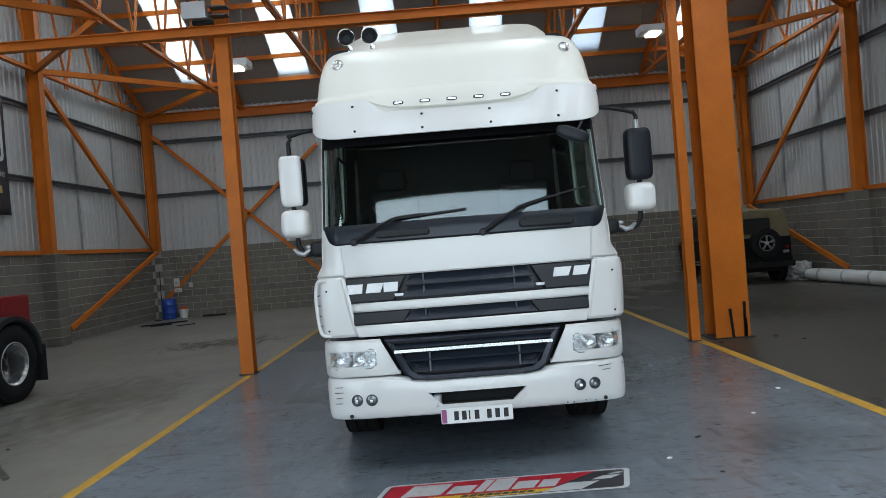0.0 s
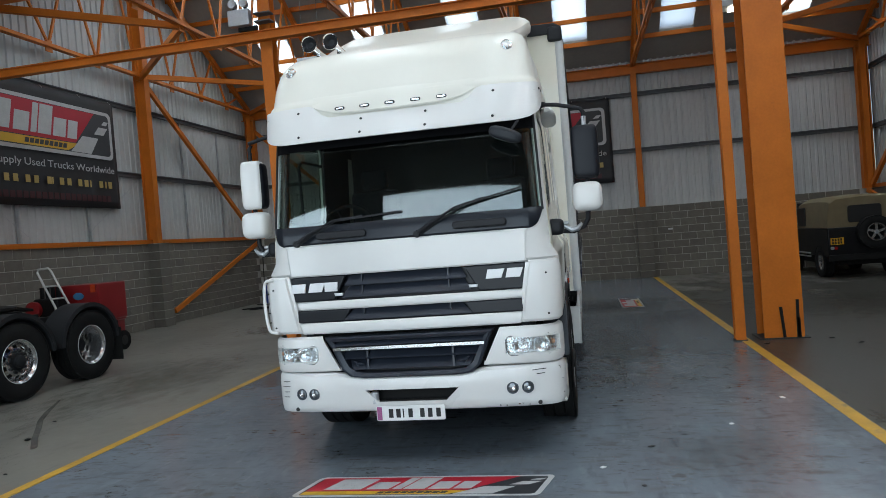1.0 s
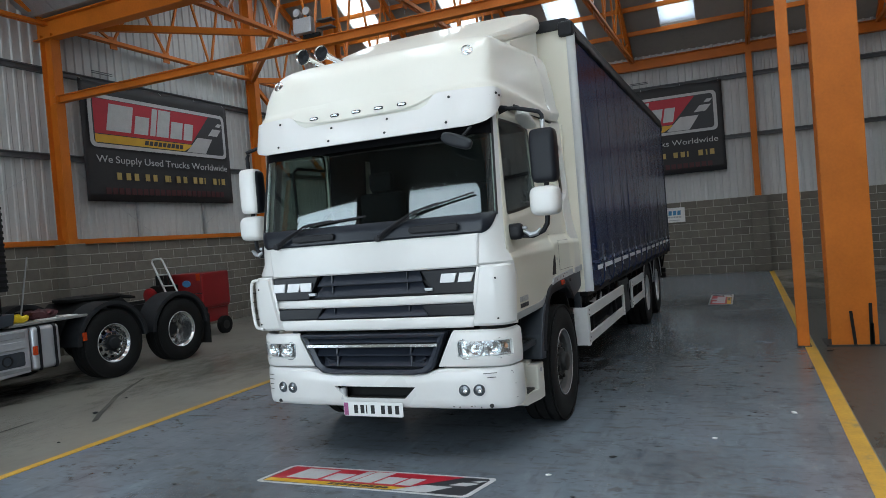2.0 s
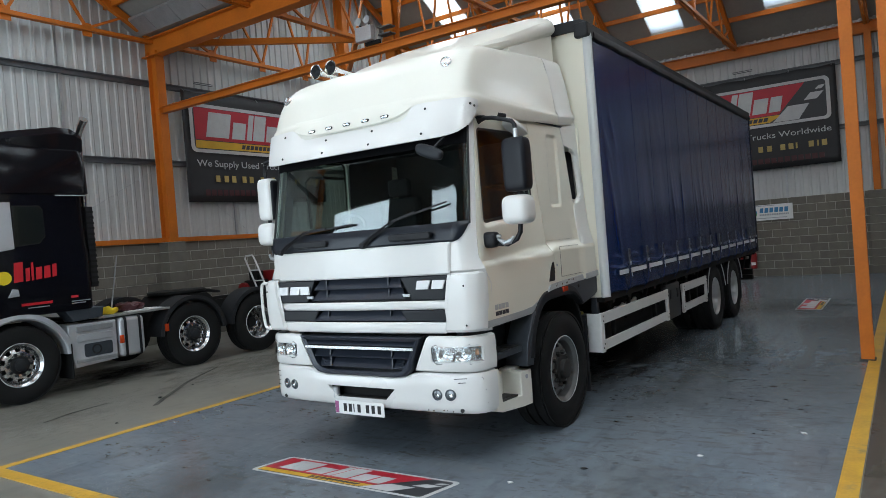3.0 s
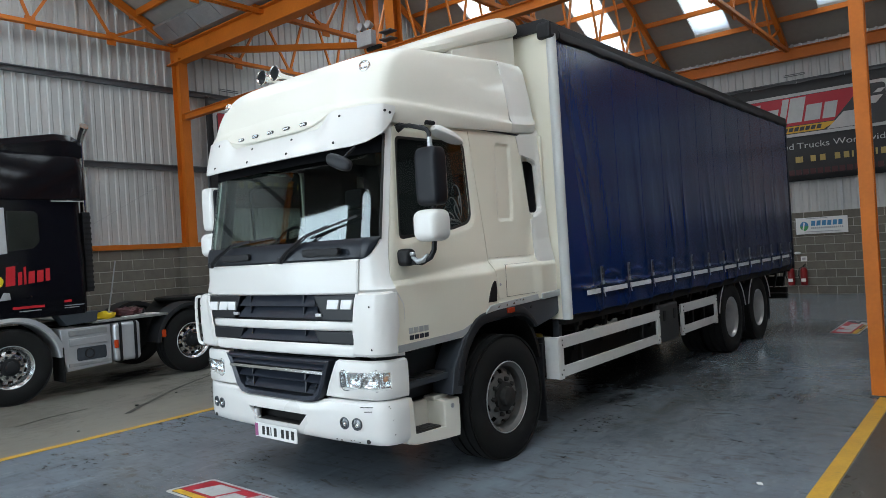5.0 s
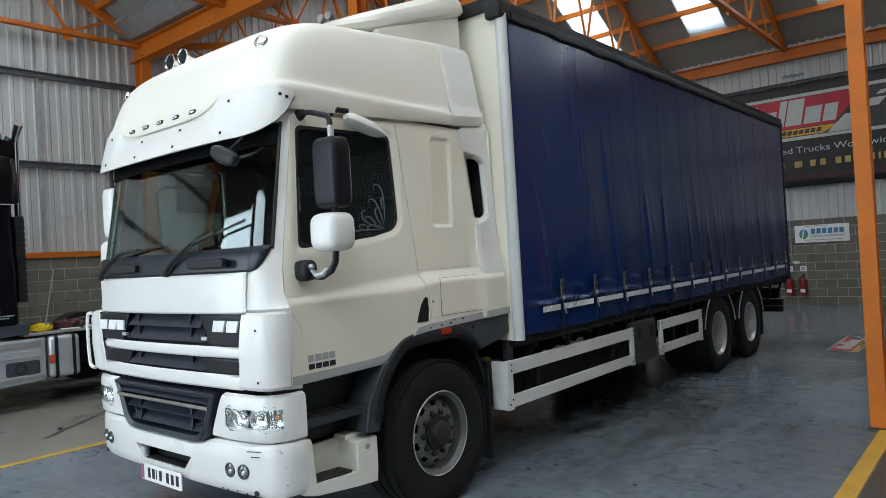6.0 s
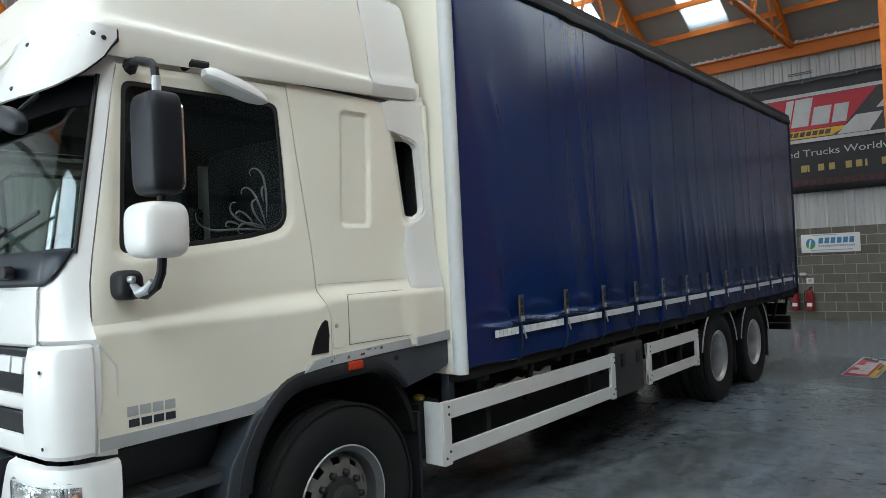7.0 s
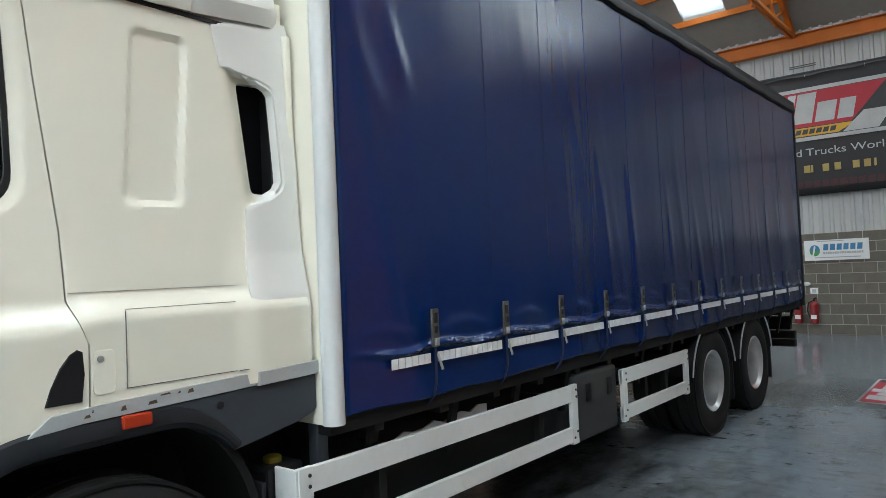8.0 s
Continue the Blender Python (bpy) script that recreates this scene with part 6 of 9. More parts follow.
# mirrors
for s in (-1, 1):
    body_mat = M["mirror_black"] if s > 0 else M["white"]
    bm = B()
    ao = 1.40 if s > 0 else 1.318
    mx, my = s * (ao - 0.005), (5.29 if s > 0 else 5.305)
    pod(bm, (mx, my, 2.266), 0.100 if s > 0 else 0.092, 0.082, 0.200, 0.30, 0.42, 0.72)
    mir = part("mirror", bm, body_mat, lorry, "tall black door mirror" if s > 0 else "tall white door mirror")
    bm = B()
    prism(bm, rounded(0.165, 0.34, 0.03, 4, mx, 2.258), "y", my + 0.052, my + 0.060)
    part("mirror_glass", bm, M["chrome"], mir)
    bm = B()
    pod(bm, (mx - s * 0.01, my - 0.01, 1.932), 0.112, 0.112, 0.110, 0.50, 0.55, 0.80)
    if s < 0:
        rim = B()
        pod(rim, (mx + 0.022, my + 0.012, 2.258), 0.086, 0.075, 0.190, 0.30, 0.42, 0.72)
        part("rear_shell", rim, M["mirror_black"], mir, "black rear half of the housing")
    wide = part("wide_mirror", bm, M["white"], lorry, "white wide-angle mirror housing")
    bm = B()
    prism(bm, rounded(0.15, 0.14, 0.03, 4, mx - s * 0.01, 1.932), "y", my + 0.055, my + 0.064)
    part("mirror_glass", bm, M["chrome"], wide)
    arm = part("mirror_arm", (lambda bm: (tube(bm, [(s * 1.05, 5.345, 2.66), (s * 1.10, 5.335, 2.664), (s * 1.20, 5.31, 2.648), (s * 1.32, 5.28, 2.612), (s * (ao - 0.02), 5.275, 2.592), (s * ao, 5.28, 2.565), (s * ao, 5.285, 2.43)], 0.016, 10), bm)[1])(B()), M["black"], lorry, "bent mirror arm")
    bm = B()
    tube(bm, [(s * ao, 5.29, 2.10), (s * (ao - 0.01), 5.29, 2.0), (s * (ao - 0.015), 5.29, 1.84), (s * (ao - 0.02), 5.285, 1.765), (s * (ao - 0.05), 5.28, 1.715), (s * 1.27, 5.275, 1.680), (s * 1.16, 5.27, 1.690)], 0.019, 10)
    low = part("lower_arm", bm, M["black"], arm, "black lower mirror arm")
    bm = B()
    pod(bm, (s * 1.215, 5.245, 1.745), 0.022, 0.016, 0.015, 0.8, 0.8, 0.9, 14, 8)
    tube(bm, [(s * 1.20, 5.255, 1.725), (s * 1.255, 5.255, 1.690), (s * 1.30, 5.265, 1.700), (s * 1.335, 5.270, 1.735)], [0.012, 0.0205, 0.0205, 0.012], 10)
    part("knuckle", bm, M["galv"], low, "worn silver joint of the arm")
    bm = B()
    pod(bm, (s * 1.135, 5.262, 1.722), 0.065, 0.055, 0.062, 0.6, 0.6)
    part("arm_foot", bm, M["black"], arm)
    bm = B()
    tube(bm, [(s * ao, 5.283, 2.535), (s * ao, 5.285, 2.45)], 0.018, 10)
    part("sleeve", bm, M["alu"] if s > 0 else M["black"], arm)
    bm = B()
    tube(bm, [(s * 1.04, 5.35, 2.655), (s * 1.075, 5.345, 2.664), (s * 1.12, 5.33, 2.662)], [0.034, 0.030, 0.02], 8)
    part("arm_bracket", bm, M["black"], arm)
    # kerb mirror over the door
    bm = B()
    secs = []
    for t, k in ((0.0, 0.4), (0.12, 0.85), (0.35, 1.0), (0.7, 0.95), (0.92, 0.6), (1.0, 0.2)):
        yy, zz = 5.66 + 0.34 * t, 2.675 - 0.085 * t
        secs.append([(s * (1.12 + u * k * 0.85), yy, zz + v * k * 1.05) for u, v in ((-0.07, -0.01), (-0.05, 0.035), (0.02, 0.045), (0.07, 0.01), (0.065, -0.025), (-0.05, -0.03))])
    vs = grid(bm, smooth_rows(secs, 3, 3, close=True), close=True)
    bm.faces.new(vs[0])
    bm.faces.new(vs[-1])
    kerb = part("kerb_mirror", bm, M["white"], lorry, "white kerb mirror above the door")
    bm = B()
    tube(bm, [(s * 1.04, 5.60, 2.70), (s * 1.08, 5.63, 2.725), (s * 1.10, 5.70, 2.72)], 0.018, 8)
    part("bracket", bm, M["black"], kerb)

# inside the cab
for x in (-0.62, 0.62):
    bm = B()
    box(bm, x - 0.25, x + 0.25, 6.0, 6.45, 1.45, 1.62, 0.04)
    seat = part("cab_seat", bm, M["seat"], lorry, "dark cloth cab seat")
    bm = B()
    box(bm, x - 0.24, x + 0.24, 6.40, 6.55, 1.60, 2.22, 0.05)
    part("backrest", bm, M["seat"], seat)
    bm = B()
    box(bm, x - 0.13, x + 0.13, 6.42, 6.53, 2.23, 2.42, 0.04)
    part("headrest", bm, M["seat"], seat)
    bm = B()
    box(bm, x - 0.2, x + 0.2, 6.05, 6.4, 1.2, 1.45)
    part("seat_base", bm, M["interior"], seat)
bm = B()
prism(bm, [(5.08, 1.30), (5.08, 1.845), (5.25, 1.86), (5.45, 1.80), (5.52, 1.62), (5.40, 1.30)], "x", -1.0, 1.0, 0.02)
part("dashboard", bm, M["interior"], lorry, "dark dashboard behind the windscreen")
bm = B()
ring = [(-0.64 + 0.22 * math.cos(a), 5.62 + 0.10 * math.sin(a), 1.86 + 0.19 * math.sin(a)) for a in (2 * math.pi * k / 24 for k in range(25))]
tube(bm, ring, 0.016, 8)
wheel_s = part("steering_wheel", bm, M["black"], lorry)
bm = B()
tube(bm, [(-0.64, 5.45, 1.74), (-0.64, 5.62, 1.86)], 0.03, 8)
for a in (0, 2.1, 4.2):
    tube(bm, [(-0.64, 5.61, 1.86), (-0.64 + 0.21 * math.cos(a), 5.62 + 0.10 * math.sin(a), 1.86 + 0.18 * math.sin(a))], 0.012, 6)
part("spokes", bm, M["black"], wheel_s)
bm = B()
pod(bm, (0.84, 4.955, 2.415), 0.125, 0.04, 0.048, 0.7, 0.7)
bmesh.ops.rotate(bm, verts=bm.verts, cent=(0.84, 4.955, 2.415), matrix=Matrix.Rotation(radians(22), 3, "Y"))
fm = part("front_mirror", bm, M["front_mirror"], lorry, "grey front mirror under the visor corner")
bm = B()
tube(bm, [(0.87, 4.96, 2.43), (0.90, 4.99, 2.47), (0.93, 5.03, 2.515)], 0.011, 8)
part("bracket", bm, M["black"], fm)
bm = B()
tube(bm, [(-0.98, 5.5, 1.95), (-0.98, 5.48, 2.4), (-0.98, 5.55, 2.45), (-0.98, 6.0, 2.45)], 0.014, 8)
part("grab_rail", bm, M["black"], lorry)
bm = B()
box(bm, -1.0, 1.0, 6.95, 6.99, 1.3, 2.7)
part("bunk_wall", bm, M["interior"], lorry)

# chassis under cab and body
for x in (-0.42, 0.42):
    bm = B()
    box(bm, x - 0.04, x + 0.04, 5.1, 15.6, 0.72, 0.98)
    part("chassis_rail", bm, M["chassis"], lorry)
bm = B()
box(bm, -0.75, 0.75, 5.12, 6.0, 0.45, 1.2, 0.05)
part("engine_block", bm, M["chassis"], lorry)
bm = B()
tube(bm, [(-1.0, 6.37, 0.515), (1.0, 6.37, 0.515)], 0.07, 10)
part("front_axle", bm, M["chassis"], lorry)
for y in (12.15, 13.52):
    bm = B()
    tube(bm, [(-1.05, y, 0.515), (-0.25, y, 0.515), (0, y, 0.515), (0.25, y, 0.515), (1.05, y, 0.515)], [0.08, 0.09, 0.19, 0.09, 0.08], 12)
    part("rear_axle", bm, M["chassis"], lorry)
for s in (-1, 1):
    wheel(lorry, s * 1.02, 6.37, 0.515, s, "front", M["steel_rim"], M["hub"], wide=0.6)
    for y in (12.15, 13.52):
        wheel(lorry, s * 1.045, y, 0.515, s, "rear", M["rear_rim"], M["hub"])
    for y in (12.15,):
        bm = tyre_mesh()
        bmesh.ops.translate(bm, verts=bm.verts, vec=(s * 0.72, y, 0.515))
        part("inner_tyre", bm, M["rubber"], lorry)
    # mudguards with bright edges over the rear wheels
    for y in (12.15, 13.52):
        bm = B()
        arc = []
        for k in range(17):
            a = radians(12 + 156 * k / 16)
            arc.append([(s * x, y - r * math.cos(a), 0.50 + r * math.sin(a) * 1.02) for x, r in ((0.86, 0.60), (1.19, 0.60), (1.20, 0.605), (1.20, 0.625), (0.86, 0.62))])
        grid(bm, arc, close=True)
        mg = part("rear_mudguard", bm, M["black"], lorry, "black plastic mudguard with a pale edge")
        bm = B()
        tube(bm, [(s * 1.205, y - 0.613 * math.cos(radians(a)), 0.50 + 0.613 * 1.02 * math.sin(radians(a))) for a in range(12, 169, 6)], 0.008, 6)
        part("edge_trim", bm, M["alu"], mg)
    for y0, z0, z1, w in ((7.0, 0.16, 0.86, 0.13), (12.80, 0.22, 0.72, 0.17), (14.22, 0.24, 0.92, 0.17)):
        bm = B()
        box(bm, s * 0.99 - w, s * 0.99 + w, y0, y0 + 0.02, z0, z1, 0.004)
        part("mud_flap", bm, M["arch"], lorry, "black rubber mud flap")
    # side guards
    for y0, y1, legs in ((7.09, 9.38, (7.09, 9.30)), (10.05, 11.36, (10.05, 11.28))):
        bm = B()
        box(bm, s * 1.225 - 0.015, s * 1.225 + 0.015, y0, y1, 0.80, 0.905, 0.004)
        g = part("side_guard", bm, M["guard"], lorry, "white side guard rail")
        bm = B()
        box(bm, s * 1.225 - 0.015, s * 1.225 + 0.015, y0, y1, 0.54, 0.635, 0.004)
        part("lower_rail", bm, M["guard"], g)
        for yl in legs:
            bm = B()
            box(bm, s * 1.23 - 0.014, s * 1.23 + 0.014, yl, yl + 0.075, 0.525, 0.91, 0.004)
            up = part("upright", bm, M["guard"], g)
            for zb in (0.57, 0.605, 0.83, 0.875):
                bm = B()
                lathe(bm, (s * 1.243, yl + 0.02 + 0.035 * (zb > 0.6), zb), (s, 0, 0), [(0, 0.009), (0.005, 0.008), (0.006, 0)], 8)
                part("rivet", bm, M["hub"], up)
        if y0 < 8:
            bm = B()
            box(bm, s * 1.17 - 0.07, s * 1.17 + 0.07, y0 - 0.014, y0 + 0.004, 0.53, 0.908, 0.004)
            part("end_return", bm, M["guard"], g)
        for yl in (y0 + 0.5, y1 - 0.4):
            bm = B()
            box(bm, min(s * 0.45, s * 1.2), max(s * 0.45, s * 1.2), yl, yl + 0.05, 0.84, 0.90)
            box(bm, s * 1.17 - 0.02, s * 1.17 + 0.02, yl, yl + 0.05, 0.58, 0.90)
            part("stay", bm, M["chassis"], g)
    bm = B()
    box(bm, s * 0.97 - 0.24, s * 0.97 + 0.24, 9.42, 10.03, 0.50, 0.96, 0.03)
    tb = part("tool_box", bm, M["tool_grey"], lorry, "dark grey box between the side guards")
    for yy in (9.55, 9.86):
        bm = B()
        box(bm, s * 1.205 - 0.015, s * 1.205 + 0.015, yy, yy + 0.07, 0.76, 0.88, 0.006)
        part("latch", bm, M["black"], tb)
    bm = B()
    tube(bm, [(s * 0.78, 7.6, 0.72), (s * 0.78, 9.2, 0.72)], 0.30, 18)
    part("fuel_tank", bm, M["chassis"], lorry, "grimy fuel tank behind the side guard")
    bm = B()
    top = [(8.55 - 0.077 * k, 0.914 - 0.004 * k + 0.014 * math.sin(k * 2.3)) for k in range(11)]
    prism(bm, [(7.78, 0.84), (8.55, 0.85)] + top, "x", s * 1.10, s * 1.112)
    part("torn_sheet", bm, M["guard"], lorry, "torn white sheet behind the side guard")
    bm = B()
    tube(bm, [(s * 0.75, 10.2, 0.80), (s * 0.75, 11.2, 0.80)], 0.14, 14)
    part("air_tank", bm, M["chassis"], lorry)
    bm = B()
    box(bm, s * 1.10 - 0.035, s * 1.10 + 0.035, 7.285, 7.345, 0.80, 1.10, 0.01)
    part("hose_bracket", bm, M["fender"], lorry)
bm = B()
box(bm, -1.15, 1.15, 15.45, 15.57, 0.47, 0.565, 0.01)
box(bm, -1.15, 1.15, 15.47, 15.57, 0.575, 0.68, 0.01)
part("underrun_bar", bm, M["chassis"], lorry)
bm = B()
box(bm, -1.10, 1.10, 15.46, 15.58, 0.695, 0.875, 0.02)
tail = part("tail_lamp_bar", bm, M["chassis"], lorry)
for s in (-1, 1):
    bm = B()
    box(bm, s * 0.93 - 0.15, s * 0.93 + 0.15, 15.58, 15.60, 0.73, 0.84, 0.006)
    part("tail_lamp", bm, M["red_lens"], tail)

# body
Y0, Y1, ZB, ZT, HW = 7.27, 15.68, 1.10, 3.70, 1.245
bm = B()
box(bm, -HW + 0.03, HW - 0.03, Y0 + 0.02, Y1, 1.0, 1.14)
part("deck", bm, M["chassis"], lorry, "body floor")
for k in range(18):
    y = Y0 + 0.3 + k * 0.47
    bm = B()
    box(bm, -HW + 0.05, HW - 0.05, y, y + 0.06, 0.96, 1.0)
    part("cross_member", bm, M["chassis"], lorry)
bm = B()
box(bm, -HW + 0.05, HW - 0.05, Y0 - 0.005, Y0 + 0.04, 1.05, 3.74)
part("headboard", bm, M["paint"], lorry, "cream-white front bulkhead")
bm = B()
box(bm, -HW + 0.03, HW - 0.03, Y1 - 0.05, Y1, 1.05, 3.74)
part("rear_doors", bm, M["guard"], lorry)
bm = B()
prism(bm, [(-HW - 0.012, 3.72), (-HW - 0.012, 3.79), (-HW + 0.05, 3.825), (0, 3.85), (HW - 0.05, 3.825), (HW + 0.012, 3.79), (HW + 0.012, 3.72)], "y", Y0 - 0.04, Y1 + 0.02, 0.006)
roofp = part("body_roof", bm, M["black"], lorry, "black body roof with a wavy curtain track")
for s in (-1, 1):
    bm = B()
    tr = []
    n = 90
    for k in range(n + 1):
        y = Y0 + 0.12 + (Y1 - Y0 - 0.14) * k / n
        sag = 0.012 * max(0, math.sin(k * 2 * math.pi / 7.5)) + 0.004 * math.sin(k * 1.7)
        tr.append([(s * (HW - 0.03), y, 3.735), (s * (HW + 0.02), y, 3.725), (s * (HW + 0.034), y, 3.690), (s * (HW + 0.030), y, 3.655 - sag), (s * (HW + 0.008), y, 3.640 - sag), (s * (HW - 0.03), y, 3.66)])
    vs = grid(bm, tr, close=True)
    bm.faces.new(vs[0])
    bm.faces.new(vs[-1])
    part("curtain_track", bm, M["black"], roofp, "rolled black top edge of the curtain")
    bm = B()
    tube(bm, [(s * (HW - 0.016), Y0 + 0.03, 1.05), (s * (HW - 0.016), Y0 + 0.03, 3.68)], 0.048, 20)
    po = part("corner_post", bm, M["post_white"], lorry, "round white-painted front corner post")
    bm = B()
    box(bm, s * (HW - 0.045) - 0.075, s * (HW - 0.045) + 0.075, Y0 - 0.06, Y0 + 0.12, 3.64, 3.79, 0.025)
    part("corner_cap", bm, M["black"], po, "black corner cap")
    bm = B()
    box(bm, s * (HW - 0.01) - 0.02, s * (HW - 0.01) + 0.02, Y1 - 0.04, Y1 + 0.01, 1.02, 3.72)
    part("rear_post", bm, M["black"], lorry)
    # curtain with its folds
    bm = B()
    ny, nz = 260, 108

    def curtain_point(y, u, v):
        zlo = 1.075 + 0.008 * math.sin(y * 2.1) + 0.005 * math.sin(y * 10.2) + 0.02 * u
        z = zlo + (3.70 - zlo) * v
        n1 = noise.noise(Vector((y * 2.3 + z * 0.5, z * 0.35, 3.1 * s)))
        n2 = noise.noise(Vector((y * 6.0 + z * 1.1, z * 0.5, 9.0 + s)))
        n3 = noise.noise(Vector((y * 0.7, z * 0.6, 5.0)))
        amp = 0.003 + 0.016 * (1 - v) ** 2
        d = n3 * 0.006 + n1 * amp + max(0, n2) ** 2 * 0.030 * (0.12 + 0.88 * (1 - v) ** 1.5)
        ph = ((y - 7.92) / 0.615) % 1.0
        pillow = 0.35 + 0.65 * math.sin(math.pi * ph) ** 0.7
        zr = 1.318 + 0.012 * math.sin(2 * math.pi * ph + 0.6)
        d += (0.024 + 0.012 * math.exp(-((y - 8.5) / 0.9) ** 2)) * math.exp(-((z - zr) / 0.017) ** 2) * pillow
        d += 0.010 * math.exp(-((z - 1.40 - 0.025 * math.sin(2 * math.pi * (ph - 0.2))) / 0.030) ** 2) * math.sin(math.pi * ph) ** 2 * (0.4 + 0.6 * math.exp(-(y - 7.9) / 1.5))
        # slanting drag folds near the front edge
        fold = y - 7.45 - (3.0 - z) * 0.20
        d += 0.013 * math.exp(-(fold / 0.05) ** 2) * max(0.0, math.sin(math.pi * v)) ** 0.5
        for y0, z0, sl, ln_, am in ((7.62, 2.55, 0.9, 0.16, 0.010), (7.78, 2.75, 0.75, 0.18, 0.010), (9.9, 1.95, 0.30, 0.35, 0.012), (10.35, 2.0, 0.26, 0.4, 0.012), (11.1, 1.9, 0.22, 0.4, 0.010), (12.4, 1.8, 0.2, 0.35, 0.012), (13.7, 1.75, 0.2, 0.35, 0.012)):
            d += am * math.exp(-(((y - y0) + (z - z0) * sl * 0.5) / 0.035) ** 2 - ((z - z0) / ln_) ** 2)
        edge = min(1.0, u * 22, (1 - u) * 22, (1 - v) * 9)
        return s * (HW + d * edge), y, z

    cr = []
    for i in range(nz + 1):
        v = 0.22 * i / 64 if i < 64 else 0.22 + 0.78 * (i - 64) / (nz - 64)
        cr.append([curtain_point(Y0 + 0.085 + (Y1 - Y0 - 0.10) * k / ny, k / ny, v) for k in range(ny + 1)])
    grid(bm, cr)
    cur = part("curtain", bm, M["curtain"], lorry, "navy blue PVC side curtain with creases")
    solidify = cur.modifiers.new("thick", "SOLIDIFY")
    solidify.thickness, solidify.offset = 0.004, -1
    # welded seams between the curtain's panels
    for k in range(11):
        bm = B()
        weld = []
        for i in range(41):
            r = []
            for dy, dx in ((-0.006, 0.0), (-0.003, 0.0009), (0.003, 0.0009), (0.006, 0.0)):
                y = 8.475 + 0.615 * k + dy
                x, y, z = curtain_point(y, (y - Y0 - 0.085) / (Y1 - Y0 - 0.10), 0.2 + 0.78 * i / 40)
                r.append((x + s * (dx + 0.001), y, z))
            weld.append(r)
        grid(bm, weld)
        part("seam_weld", bm, M["curtain"], cur)
    # tapes, buckles
    for k in range(13):
        y = 7.92 + 0.615 * k
        bm = B()
        box(bm, s * (HW + 0.042) - 0.006, s * (HW + 0.042) + 0.006, y - 0.027, y + 0.027, 1.318, 1.505, 0.004)
        bk = part("buckle", bm, M["buckle"], cur, "steel over-centre curtain buckle")
        bm = B()
        box(bm, s * (HW + 0.052) - 0.006, s * (HW + 0.052) + 0.006, y - 0.014, y + 0.014, 1.325, 1.36, 0.003)
        part("lever", bm, M["galv"], bk)
        bm = B()
        box(bm, s * (HW + 0.050) - 0.004, s * (HW + 0.050) + 0.004, y - 0.011, y + 0.011, 1.435, 1.485, 0.002)
        box(bm, s * (HW + 0.050) - 0.004, s * (HW + 0.050) + 0.004, y - 0.011, y + 0.011, 1.385, 1.42, 0.002)
        part("slot", bm, M["bars"], bk)
        bm = B()
        tube(bm, [(s * (HW + 0.040), y, 1.32), (s * (HW + 0.036), y + 0.004, 1.15), (s * (HW + 0.008), y + 0.01, 1.07), (s * (HW - 0.04), y + 0.01, 1.02)], 0.007, 6)
        part("strap", bm, M["strap"], bk)
        bm = B()
        bar(bm, (s * (HW + 0.046), y + 0.01, 1.28), (s * (HW + 0.044), y + 0.045, 1.20), 0.005, 0.014, up=(0, 1, 0))
        part("strap_tail", bm, M["strip"], bk)
        if k < 12:
            nt = 12 if s > 0 else 4
            for j in range(nt):
                ya = y + 0.03 + j * 0.558 / nt
                bm = B()
                box(bm, s * (HW + 0.028) - 0.002, s * (HW + 0.028) + 0.002, ya, ya + 0.558 / nt - 0.005, 1.240, 1.288)
                part("reflective_tape", bm, M["reflex"], cur)
    for j in range(6):
        bm = B()
        box(bm, s * (HW + 0.028) - 0.002, s * (HW + 0.028) + 0.002, 7.62 + j * 0.0465, 7.6615 + j * 0.0465, 1.240, 1.288)
        part("reflective_tape", bm, M["reflex"], cur)
    for k in range(14):
        y = 7.6 + 0.6 * k
        if any(abs(y - w) < 0.62 for w in (12.15, 13.52)):
            continue
        bm = B()
        bar(bm, (s * 1.17, y, 1.05), (s * 1.10, y, 0.72), 0.03, 0.05, up=(0, 1, 0))
        part("hanger", bm, M["chassis"], lorry)

# ---- block plinths and piers ----
PL, PB, PR = -9.52, 21.73, 9.52     # mortar faces
bl_mesh = {}


def block_mesh(kind):
    """One concrete block, its face looking along the wall's inner side."""
    if kind not in bl_mesh:
        bm = B()
        l, h, d = 0.436, 0.2005, 0.006
        if kind.startswith("half"):
            l = 0.215
        pts = [(-l / 2, -h / 2), (l / 2, -h / 2), (l / 2, h / 2), (-l / 2, h / 2)]
        e = 0.002
        sx = {"x+": lambda a, b, o: (o, a, b), "x-": lambda a, b, o: (-o, a, b), "y-": lambda a, b, o: (a, -o, b)}[kind[-2:]]
        v0 = [bm.verts.new(sx(a, b, 0)) for a, b in pts]
        v1 = [bm.verts.new(sx(a, b, d - e)) for a, b in pts]
        v2 = [bm.verts.new(sx(a * (1 - 2 * e / l), b * (1 - 2 * e / h), d)) for a, b in pts]
        for p, q in ((v0, v1), (v1, v2)):
            for i in range(4):
                bm.faces.new((p[i], p[(i + 1) % 4], q[(i + 1) % 4], q[i]))
        bm.faces.new(v2)
        bl_mesh[kind] = mesh_of("block", bm, M["block"])
    return bl_mesh[kind]


